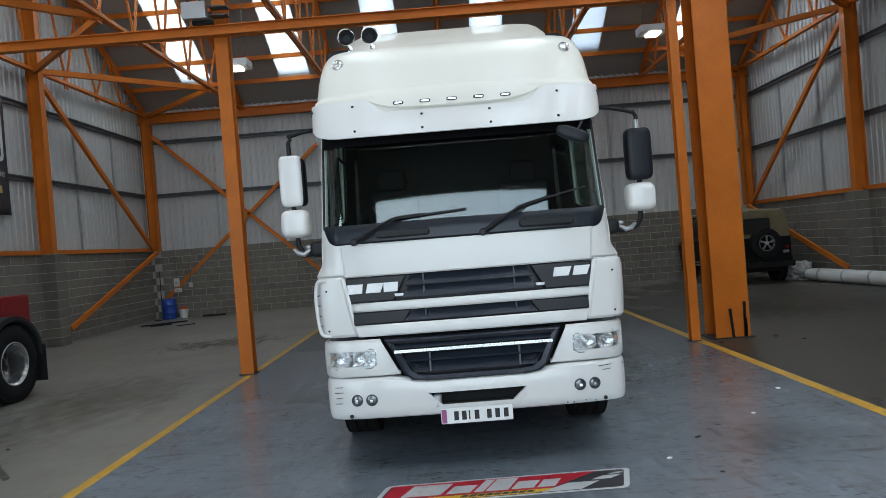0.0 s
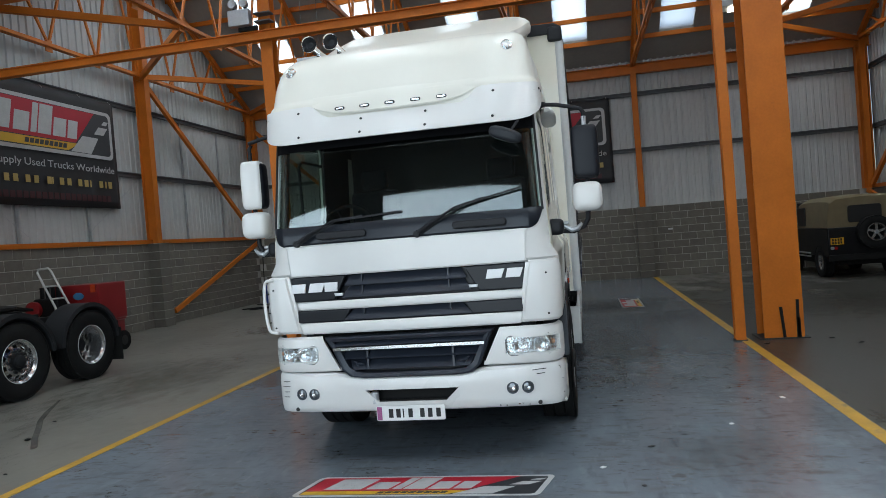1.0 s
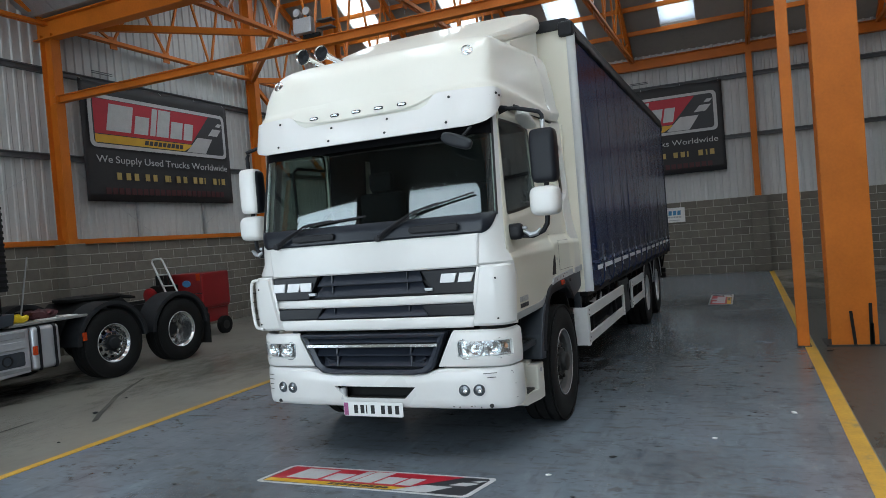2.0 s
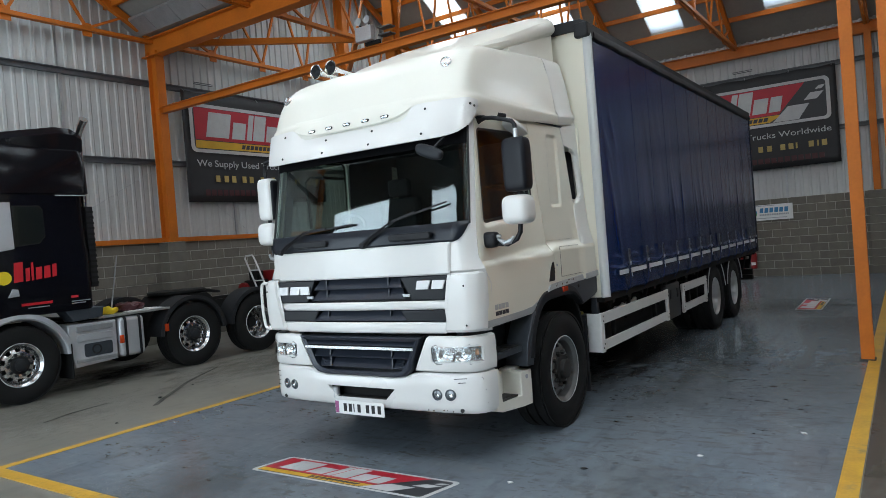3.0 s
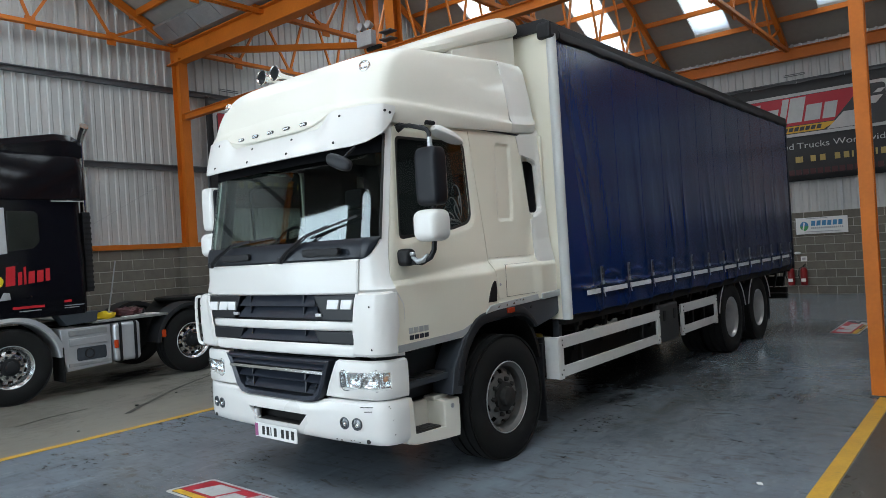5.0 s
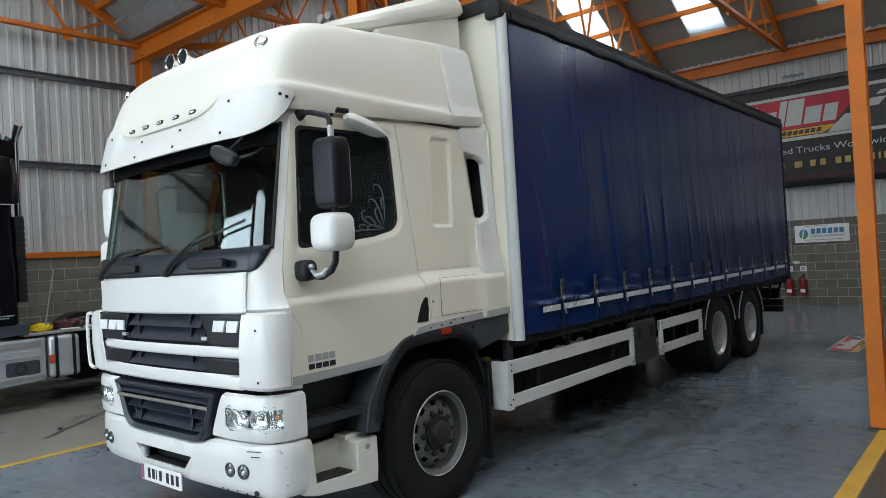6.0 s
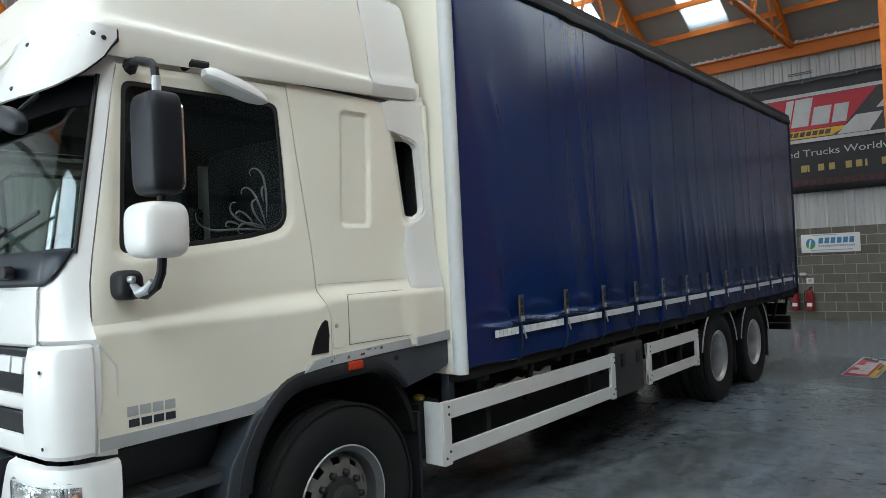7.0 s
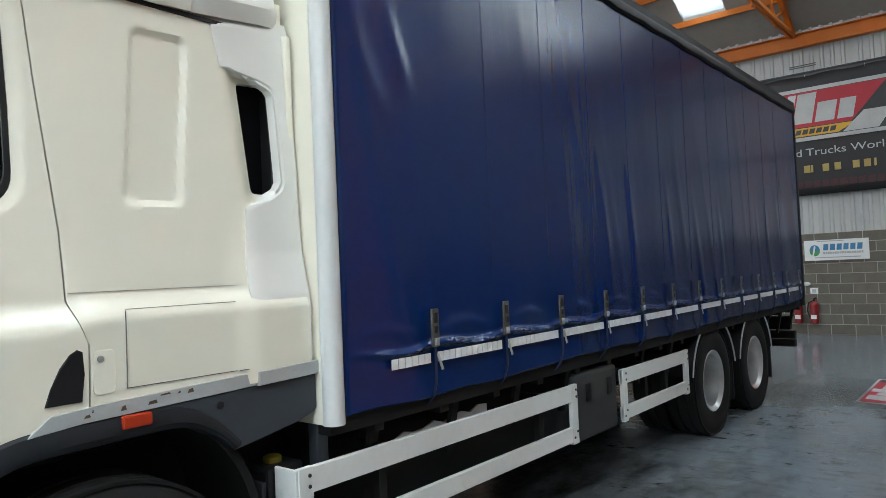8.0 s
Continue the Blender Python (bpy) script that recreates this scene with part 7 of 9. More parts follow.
def plinth(name, axis, face, a0, a1, near, label):
    """A block wall: a mortar core with courses of blocks; those within near are pieces of their own."""
    bm = B()
    if axis == "x+":
        box(bm, LEFT - 0.25, face, a0, a1, 0, BLOCK_TOP)
    elif axis == "x-":
        box(bm, face, RIGHT + 0.25, a0, a1, 0, BLOCK_TOP)
    else:
        box(bm, a0, a1, face, BACK + 0.25, 0, BLOCK_TOP)
    wall = solid(name, bm, M["mortar"], label, "wall")
    far = B()
    rng = random.Random(5)
    rows_n = 10
    for r in range(rows_n):
        z = (r + 0.5) * BLOCK_TOP / rows_n
        a = a0 + (0.225 if r % 2 else 0.0) + 0.225
        while a < a1 - 0.2:
            off = rng.uniform(-0.003, 0.002)
            if near[0] <= a <= near[1]:
                ob = new("block", block_mesh("full" + axis))
                ob.parent = wall
                ob.location = {"x+": (face + off, a, z), "x-": (face - off, a, z), "y-": (a, face - off, z)}[axis]
            else:
                l, h, d = 0.218, 0.1003, 0.006
                if axis == "x+":
                    box(far, face - 0.001, face + d + off, a - l, a + l, z - h, z + h)
                elif axis == "x-":
                    box(far, face - d - off, face + 0.001, a - l, a + l, z - h, z + h)
                else:
                    box(far, a - l, a + l, face - d - off, face + 0.001, z - h, z + h)
            a += 0.45
    ob = part("blockwork", far, M["block"], wall)
    tagged(ob, "grey-brown concrete blocks in courses", kind="stuff")
    return wall


pl_left = plinth("plinth_left", "x+", PL, FRONT, BACK, (5.6, 18.6), "grey-brown concrete block plinth wall")
pl_back = plinth("plinth_back", "y-", PB, -9.5, 9.5, (-3.6, 9.3), "grey-brown concrete block plinth wall")
pl_right = plinth("plinth_right", "x-", PR, FRONT, BACK, (12.5, 21.6), "grey-brown concrete block plinth wall")


def pier(axis, a, face, depth, wall):
    """A pier of whole blocks standing before the plinth."""
    for r in range(10):
        z0, z1 = r * BLOCK_TOP / 10 + 0.005, (r + 1) * BLOCK_TOP / 10 - 0.005
        h = 0.22 - (0.006 if r % 2 else 0)
        bm = B()
        if axis == "x":
            s = 1 if face < 0 else -1
            box(bm, min(face, face + s * depth), max(face, face + s * depth), a - h, a + h, z0, z1, 0.005, 1)
        else:
            box(bm, a - h, a + h, face - depth, face, z0, z1, 0.005, 1)
        part("pier_block", bm, M["block"], wall)
    bm = B()
    if axis == "x":
        s = 1 if face < 0 else -1
        box(bm, min(face, face + s * (depth - 0.008)), max(face, face + s * (depth - 0.008)), a - 0.212, a + 0.212, 0, BLOCK_TOP)
    else:
        box(bm, a - 0.212, a + 0.212, face - depth + 0.008, face, 0, BLOCK_TOP)
    part("pier_mortar", bm, M["mortar"], wall)


for y in (3.75, 9.75, 15.9):
    pier("x", y, PL, 0.32, pl_left)
    pier("x", y, PR, 0.32, pl_right)
for x in (-3.17, 3.17):
    pier("y", x, PB, 0.22, pl_back)

# ---- banners and signs ----
M["banner"] = mat("black_banner_vinyl", (0.018, 0.018, 0.02), 0.55, var=0.2, scale=2, fine=20, bump=0.05)
M["logo_red"] = mat("banner_red", (0.42, 0.015, 0.03), 0.5, var=0.1, scale=4, fine=40)
M["logo_yellow"] = mat("banner_yellow", (0.62, 0.36, 0.02), 0.5, var=0.1, scale=4, fine=40)
M["logo_pale"] = mat("banner_white", (0.46, 0.46, 0.455), 0.5, var=0.1, scale=5, fine=40)
M["logo_grey"] = mat("banner_charcoal", (0.035, 0.036, 0.04), 0.5, var=0.12, scale=4, fine=40)
M["gold"] = mat("gold_print", (0.42, 0.30, 0.09), 0.5, var=0.1)
M["dark_red"] = mat("dark_red_print", (0.06, 0.012, 0.015), 0.5, var=0.1)


def basis(at, right, up):
    r, u = Vector(right), Vector(up)
    n = r.cross(u)
    m = Matrix((r, u, n)).transposed().to_4x4()
    m.translation = at
    return m


def sheet(bm, pts, m, z0, z1):
    """A thin flat piece of an outline on the plane of m, from z0 to z1 along its normal."""
    lo, hi = [bm.verts.new(m @ Vector((x, y, z0))) for x, y in pts], [bm.verts.new(m @ Vector((x, y, z1))) for x, y in pts]
    n = len(pts)
    bm.faces.new(list(reversed(lo)))
    bm.faces.new(hi)
    for i in range(n):
        bm.faces.new((lo[i], lo[(i + 1) % n], hi[(i + 1) % n], hi[i]))


def emblem(parent, m, w, h, step, lean=0.0, worn=""):
    """The red and yellow emblem with a road to its right: plain shapes in its colours, w by h, on the plane m."""
    sk = lambda pts: [(x + lean * (y / h - 0.5), y) for x, y in pts]

    def put(name, pts, material, a, b):
        bm = B()
        sheet(bm, sk(pts), m, a, b)
        return part(name, bm, material, parent)
    put("emblem_border", rounded(w, h, h * 0.12, 4, w / 2, h / 2), M["logo_pale"], 0, step)
    put("emblem_field", rounded(w * 0.955, h * 0.86, h * 0.08, 4, w / 2, h / 2), M["logo_grey"], step, 2 * step)
    put("emblem_red", [(w * 0.03, h * 0.26), (w * 0.03, h * 0.92), (w * 0.86, h * 0.92), (w * 0.70, h * 0.26)], M["logo_red"], 2 * step, 3 * step)
    put("emblem_yellow", [(w * 0.03, h * 0.09), (w * 0.03, h * 0.245), (w * 0.72, h * 0.245), (w * 0.64, h * 0.09)], M["logo_yellow"], 2 * step, 3 * step)
    put("emblem_road", [(w * 0.66, h * 0.08), (w * 0.755, h * 0.42), (w * 0.88, h * 0.42), (w * 0.815, h * 0.08)], M["logo_pale"], 3 * step, 4 * step)
    put("emblem_dash", [(w * 0.85, h * 0.50), (w * 0.89, h * 0.66), (w * 0.965, h * 0.66), (w * 0.925, h * 0.50)], M["logo_pale"], 3 * step, 4 * step)
    put("emblem_dash", [(w * 0.915, h * 0.72), (w * 0.94, h * 0.80), (w * 0.975, h * 0.80), (w * 0.955, h * 0.72)], M["logo_pale"], 3 * step, 4 * step)
    x = 0.10
    for lw, lh in ((0.175, 0.52), (0.105, 0.36), (0.042, 0.56), (0.098, 0.56), (0.098, 0.36), (0.078, 0.36)):
        b = h * 0.33
        put("emblem_letter_shape", [(w * x, b), (w * (x + lw * 0.9), b), (w * (x + lw * 0.9) + h * 0.10 * lh / 0.5, b + h * lh), (w * x + h * 0.10 * lh / 0.5, b + h * lh)], M["logo_pale"], 3 * step, 4 * step)
        x += lw + 0.004
    for k in range(9):
        put("small_letter_bar", [(w * (0.345 + k * 0.032), h * 0.125), (w * (0.370 + k * 0.032), h * 0.125), (w * (0.378 + k * 0.032), h * 0.215), (w * (0.353 + k * 0.032), h * 0.215)], M["logo_grey"], 3 * step, 4 * step)


def lettering(name, text, m, size, width, material, parent):
    """A line of words, each a part of its own, centred on m and width long."""
    meshes, at = [], 0.0
    for word in text.split():
        cu = bpy.data.curves.new(name, "FONT")
        cu.body, cu.size, cu.extrude = word, size, 0.002
        tmp = new(name, cu)
        bpy.context.view_layer.update()
        me = bpy.data.meshes.new_from_object(tmp.evaluated_get(bpy.context.evaluated_depsgraph_get()))
        bpy.data.objects.remove(tmp)
        xs = [v.co.x for v in me.vertices]
        meshes.append((me, at - min(xs)))
        at += max(xs) - min(xs) + 0.30 * size
    k = width / (at - 0.30 * size)
    root = parent
    while root.parent:
        root = root.parent
    for me, x in meshes:
        me.transform(Matrix.Translation(-root.location) @ m @ Matrix.Translation((-width / 2, 0, 0)) @ Matrix.Diagonal((k, 1, 1, 1)) @ Matrix.Translation((x, 0, 0)))
        me.materials.clear()
        me.materials.append(material)
        ob = new(name, me)
        ob.parent = parent


def banner(at, right, w, h, label, waves, skew=0.0):
    """A hung vinyl banner; right is the way its lines read."""
    b = thing("banner", at, label, "banner", "banners on the walls")
    m = basis(at, right, (0, 0, 1))
    bm = B()
    n, q = 40, 14
    rows_b = []
    for j in range(q + 1):
        v = j / q
        r = []
        for i in range(n + 1):
            u = i / n
            wob = waves * (0.6 * math.sin(u * 9 + v * 2) + 0.4 * noise.noise(Vector((u * 5, v * 2, at[0])))) * (1 - v) * 0.6
            sag = 0.03 * math.sin(u * math.pi * 5) ** 2 * (v > 0.95)
            r.append(m @ Vector((u * w + skew * (1 - v), v * h - sag, wob - 0.012)))
        rows_b.append(r)
    grid(bm, rows_b)
    sh = part("banner_sheet", bm, M["banner"], b)
    so = sh.modifiers.new("thick", "SOLIDIFY")
    so.thickness = 0.004
    emblem(b, m @ Matrix.Translation((w * 0.035, h * 0.45, 0.025)), w * 0.93, h * 0.44, 0.003)
    lettering("slogan", "We Supply Used Trucks Worldwide", m @ Matrix.Translation((w * 0.51, h * 0.325, 0.03)), h * 0.085, w * 0.90, M["logo_pale"], b)
    for k, u in enumerate((0.17, 0.225, 0.275, 0.345, 0.395, 0.475, 0.505, 0.555, 0.605, 0.68, 0.725, 0.765, 0.835, 0.88, 0.905)):
        bm = B()
        ww = 0.012 if k in (6, 11, 13) else 0.034
        sheet(bm, [(w * u, h * 0.185), (w * (u + ww * 0.8), h * 0.185), (w * (u + ww * 0.8), h * 0.245), (w * u, h * 0.245)], m, 0.026, 0.031)
        part("figure_bar", bm, M["gold"], b)
    for k in range(22):
        bm = B()
        u = 0.10 + k * 0.0375
        sheet(bm, [(w * u, h * 0.06), (w * (u + 0.028), h * 0.06), (w * (u + 0.028), h * 0.115), (w * u, h * 0.115)], m, 0.026, 0.031)
        part("address_bar", bm, M["dark_red"], b)
    for u in (0.02, 0.25, 0.5, 0.75, 0.98):
        bm = B()
        p, q2 = m @ Vector((w * u, h * 0.985, 0)), m @ Vector((w * u, h * 1.01, -0.06))
        tube(bm, [p, q2], 0.006, 6)
        part("eyelet_tie", bm, M["alu"], b)
    return b


banner((LEFT + 0.13, 10.42, 3.03), (0, 1, 0), 4.42, 2.55, "black vinyl banner with red and yellow emblem on gable wall", 0.03)
banner((-2.06, BACK - 0.14, 2.98), (1, 0, 0), 4.47, 2.60, "black vinyl banner with red and yellow emblem on end wall", 0.015)

sg = thing("wall_sign", (0.58, PB - 0.03, 1.57), "white sign board with blue shapes, screwed to the block wall", "sign")
ms = basis((-0.02, PB - 0.022, 1.57), (1, 0, 0), (0, 0, 1))
bm = B()
sheet(bm, [(0, 0), (1.20, 0), (1.20, 0.43), (0, 0.43)], ms, -0.01, 0.012)
part("board", bm, M["plate"], sg)
M["sign_blue"] = mat("sign_blue", (0.05, 0.22, 0.42), 0.4, var=0.1)
M["sign_green"] = mat("sign_green", (0.05, 0.30, 0.10), 0.4, var=0.1)
for nm, pts, mm in (("disc_half", [(0.10, 0.21)] + [(0.20 + 0.10 * math.cos(a), 0.21 + 0.12 * math.sin(a)) for a in (math.pi + math.pi * k / 10 for k in range(11))], "sign_green"), ("disc_half", [(0.20 + 0.10 * math.cos(a), 0.21 + 0.12 * math.sin(a)) for a in (math.pi * k / 10 for k in range(11))], "sign_blue")):
    bm = B()
    sheet(bm, pts, ms, 0.012, 0.015)
    part(nm, bm, M[mm], sg)
bm = B()
sheet(bm, [(0.15, 0.10), (0.18, 0.10), (0.22, 0.30), (0.19, 0.31)], ms, 0.015, 0.018)
part("disc_stroke", bm, M["plate"], sg)
for k in range(6):
    bm = B()
    sheet(bm, [(0.36 + k * 0.125, 0.21), (0.455 + k * 0.125, 0.21), (0.465 + k * 0.125, 0.34), (0.375 + k * 0.125, 0.34)], ms, 0.012, 0.015)
    part("letter_shape", bm, M["sign_blue"], sg)
for k in range(17):
    bm = B()
    sheet(bm, [(0.36 + k * 0.044, 0.13), (0.392 + k * 0.044, 0.13), (0.392 + k * 0.044, 0.175), (0.36 + k * 0.044, 0.175)], ms, 0.012, 0.015)
    part("letter_bar", bm, M["galv"], sg)
for xx, ww, zz in ((0.20, 0.85, 0.05), (0.25, 0.5, 0.395)):
    bm = B()
    sheet(bm, [(xx, zz), (xx + ww, zz), (xx + ww, zz + 0.018), (xx, zz + 0.018)], ms, 0.012, 0.015)
    part("text_line_bar", bm, M["galv"], sg)

# floor emblems
for nm, c, ang, w, h, lean in (("floor_emblem", (-0.74, 4.385), 0.6, 1.72, 0.375, 0.10), ("floor_emblem", (2.44, 14.32), 90, 1.75, 0.44, 0.05)):
    f = thing(nm, (c[0], c[1], 0.004), "worn red and yellow emblem stuck to the painted floor", "floor sticker", "floor emblems")
    a = radians(ang)
    m = basis((c[0], c[1], 0.0045), (math.cos(a), math.sin(a), 0), (-math.sin(a), math.cos(a), 0))
    emblem(f, m, w, h, 0.001, lean)

# ---- fire extinguishers, conduit and boxes on the walls ----
M["red_paint"] = mat("red_enamel", (0.24, 0.011, 0.013), 0.3, var=0.08, coat=0.4)
M["box_white"] = mat("white_plastic_box", (0.62, 0.62, 0.60), 0.45, var=0.06)
for x in (-0.19, 0.12):
    e = thing("fire_extinguisher", (x, PB - 0.11, 0.24), "red fire extinguisher hung on the block wall", "extinguisher", "fire extinguishers")
    bm = B()
    lathe(bm, (x, PB - 0.11, 0.24), (0, 0, 1), [(0, 0), (0.0, 0.07), (0.02, 0.085), (0.40, 0.085), (0.46, 0.05), (0.47, 0.025), (0.47, 0)], 20)
    part("cylinder", bm, M["red_paint"], e)
    bm = B()
    tube(bm, [(x, PB - 0.11, 0.71), (x, PB - 0.11, 0.76), (x + 0.05, PB - 0.12, 0.78)], 0.016, 8)
    part("valve", bm, M["black"], e)
    bm = B()
    tube(bm, [(x + 0.03, PB - 0.12, 0.75), (x - 0.10, PB - 0.14, 0.68), (x - 0.13, PB - 0.13, 0.5), (x - 0.07, PB - 0.13, 0.34)], 0.011, 8)
    part("hose", bm, M["black"], e)
    bm = B()
    box(bm, x - 0.055, x + 0.055, PB - 0.199, PB - 0.193, 0.34, 0.42)
    part("label_panel", bm, M["plate"], e)
    bm = B()
    box(bm, x - 0.03, x + 0.03, PB - 0.03, PB - 0.008, 0.55, 0.66)
    part("wall_bracket", bm, M["black"], e)
    s2 = thing("small_wall_sign", (x, PB - 0.02, 0.86), "small white notice above the extinguisher", "sign", "small notices")
    bm = B()
    box(bm, x - 0.075, x + 0.075, PB - 0.02, PB - 0.01, 0.86, 0.99)
    sb = part("plate", bm, M["plate"], s2)
    bm = B()
    box(bm, x - 0.04, x + 0.04, PB - 0.0235, PB - 0.02, 0.89, 0.96)
    part("symbol_bar", bm, M["galv"], s2)
bm = B()
tube(bm, [(-0.12, PB - 0.03, 1.06), (-0.12, PB - 0.03, 2.15), (-0.12, BACK - 0.06, 2.2), (-0.12, BACK - 0.06, 3.0)], 0.012, 8)
solid("conduit", bm, M["galv"], "grey conduit pipe up the wall", "pipe")
bm = B()
lathe(bm, (-0.08, PB - 0.05, 1.08), (1, 0, 0), [(0, 0.0), (0, 0.04), (0.10, 0.04), (0.14, 0.02), (0.14, 0)], 14)
solid("wall_sensor", bm, M["box_white"], "small white fitting on the conduit", "fitting", kind="")
bm = B()
box(bm, 3.86, 3.99, PB - 0.07, PB - 0.01, 1.40, 1.45, 0.01)
solid("wall_fitting", bm, M["box_white"], "small white fitting on the block wall", "fitting", kind="")
for x, z, w, h in ((-8.83, 0.98, 0.16, 0.26), (-8.38, 0.93, 0.10, 0.14), (-8.80, 0.80, 0.22, 0.12)):
    t = thing("switch_box", (x, PB - 0.01, z), "grey-white electrical box on the block wall", "switch box", "electrical boxes")
    bm = B()
    box(bm, x - w / 2, x + w / 2, PB - 0.10, PB - 0.01, z, z + h, 0.012)
    part("case", bm, M["box_white"], t)
    bm = B()
    box(bm, x - w / 5, x + w / 5, PB - 0.106, PB - 0.10, z + h * 0.3, z + h * 0.6, 0.002)
    part("cover", bm, M["galv"], t)
for x in (-8.83, -8.38):
    bm = B()
    tube(bm, [(x, PB - 0.04, 1.1), (x, PB - 0.04, 2.14)], 0.012, 8)
    solid("conduit", bm, M["rail"], "dark conduit pipe up the wall", "pipe")
# things against the end wall
M["blue_plastic"] = mat("blue_plastic", (0.015, 0.06, 0.30), 0.42, var=0.12, scale=6)
dr = thing("blue_drum", (-9.0, 21.35, 0), "blue plastic drum beside the wall", "drum")
bm = B()
lathe(bm, (-9.0, 21.35, 0.0), (0, 0, 1), [(0, 0), (0, 0.20), (0.03, 0.22), (0.18, 0.225), (0.20, 0.235), (0.22, 0.225), (0.42, 0.225), (0.44, 0.235), (0.46, 0.225), (0.58, 0.22), (0.63, 0.17), (0.64, 0)], 24)
part("barrel", bm, M["blue_plastic"], dr)
bm = B()
lathe(bm, (-8.94, 21.30, 0.63), (0, 0, 1), [(0, 0.035), (0.03, 0.035), (0.032, 0)], 12)
part("cap", bm, M["black"], dr)
bk = thing("bucket", (-8.55, 21.35, 0), "dirty white bucket with a dark rag on top", "bucket")
bm = B()
lathe(bm, (-8.55, 21.35, 0), (0, 0, 1), [(0, 0), (0, 0.11), (0.27, 0.145), (0.285, 0.15), (0.28, 0.135), (0.03, 0.10), (0.03, 0)], 20)
part("pail", bm, M["guard"], bk)
bm = B()
bmesh.ops.create_icosphere(bm, subdivisions=2, radius=0.12)
for v in bm.verts:
    v.co = Vector((-8.55 + v.co.x * 1.15, 21.35 + v.co.y, 0.29 + v.co.z * 0.45 + 0.03 * noise.noise(v.co * 14)))
part("rag", bm, M["orange_lens"], bk, "reddish rag")
for p, q, r in (((-8.95, 19.2, 0.02), (-7.9, 19.9, 0.02), 0.02), ((-8.6, 19.0, 0.02), (-8.1, 19.25, 0.02), 0.025), ((-7.9, 21.2, 0.03), (-7.2, 21.2, 0.03), 0.03), ((-9.3, 20.9, 0.015), (-9.0, 20.7, 0.015), 0.015), ((-7.7, 18.6, 0.012), (-7.3, 18.9, 0.012), 0.012)):
    bm = B()
    tube(bm, [p, ((p[0] + q[0]) / 2, (p[1] + q[1]) / 2, p[2]), q], r, 6)
    solid("loose_bar", bm, M["chassis"], "dark bar lying on the concrete floor", "bar", kind="", group="loose bars")
bm = B()
tube(bm, [(-9.35, PB - 0.05, 1.5), (-9.25, 21.4, 0.0)], 0.014, 8)
solid("broom_handle", bm, M["chassis"], "dark pole leaning on the block wall", "pole", kind="")

# ---- hanging lamps and the twin floodlight ----
M["lamp_glow"] = bpy.data.materials.new("lamp_diffuser")
M["lamp_glow"].use_nodes = True
pb = M["lamp_glow"].node_tree.nodes["Principled BSDF"]
pb.inputs["Emission Color"].default_value, pb.inputs["Emission Strength"].default_value = (1.0, 0.92, 0.72, 1), 6.0
M["lamp_case"] = mat("white_lamp_case", (0.62, 0.63, 0.63), 0.4, var=0.05)
for x, y, z in ((-4.55, 15.3, 5.95), (4.80, 15.5, 6.02)):
    h = thing("high_bay_lamp", (x, y, z), "white box lamp, lit, hanging below the roof", "ceiling lamp", "high bay lamps")
    bm = B()
    box(bm, x - 0.30, x + 0.30, y - 0.22, y + 0.22, z, z + 0.17, 0.02)
    part("case", bm, M["lamp_case"], h)
    bm = B()
    box(bm, x - 0.13, x + 0.15, y - 0.24, y + 0.12, z - 0.05, z + 0.004, 0.015)
    part("diffuser", bm, M["lamp_glow"], h, "glowing diffuser")
    for dx in (-0.2, 0.2):
        bm = B()
        tube(bm, [(x + dx, y, z + 0.15), (x + dx, y, roof_z(y) + 0.01)], 0.006, 6)
        part("suspension_wire", bm, M["rail"], h)
fl = thing("twin_floodlight", (-3.42, 9.60, 5.1), "grey box with two round spot lamps, fixed to the post", "emergency light")
bm = B()
box(bm, -3.60, -3.26, 9.50, 9.62, 5.09, 5.33, 0.015)
part("battery_box", bm, M["galv"], fl)
for x in (-3.52, -3.34):
    bm = B()
    lathe(bm, (x, 9.56, 5.42), (0, -1, 0.1), [(-0.05, 0.0), (-0.05, 0.045), (0.03, 0.065), (0.05, 0.065), (0.045, 0.055), (0.04, 0.0)], 18)
    lp = part("spot_lamp", bm, M["galv"], fl)
    bm = B()
    box(bm, x - 0.012, x + 0.012, 9.55, 9.58, 5.33, 5.38)
    part("swivel", bm, M["black"], lp)
for z in (5.18, 5.30):
    bm = B()
    box(bm, -3.28, -3.02, 9.70, 9.86, z, z + 0.022, 0.004)
    part("clamp_arm", bm, M["rail"], fl)
bm = B()
box(bm, -3.50, -3.20, 9.62, 9.68, 5.04, 5.10, 0.004)
part("base_bracket", bm, M["chassis"], fl)

# small fixings on the gable wall
for x, y, z, ax in ((LEFT + 0.06, 11.1, 5.79, "y"), (0.13, BACK - 0.05, 5.80, "x")):
    bm = B()
    d = (0.26 if ax == "x" else 0.0, 0.26 if ax == "y" else 0.0)
    for o in (-0.02, 0.02):
        tube(bm, [(x - d[0], y - d[1], z + o), (x + d[0], y + d[1], z + o)], 0.01, 6)
    solid("banner_rail", bm, M["rail"], "short dark hanging rail above the banner", "fitting", kind="")
for (ya, za), (yb, zb) in (((9.6, 3.7), (7.3, 2.4)), ((9.9, 3.9), (12.0, 2.4)), ((13.7, 2.4), (15.7, 3.8))):
    bm = B()
    tube(bm, [(LEFT + 0.05, ya, za), (LEFT + 0.05, yb, zb)], 0.006, 5)
    solid("bracing_wire", bm, M["galv"], "thin wire brace against the wall sheets", "wire")

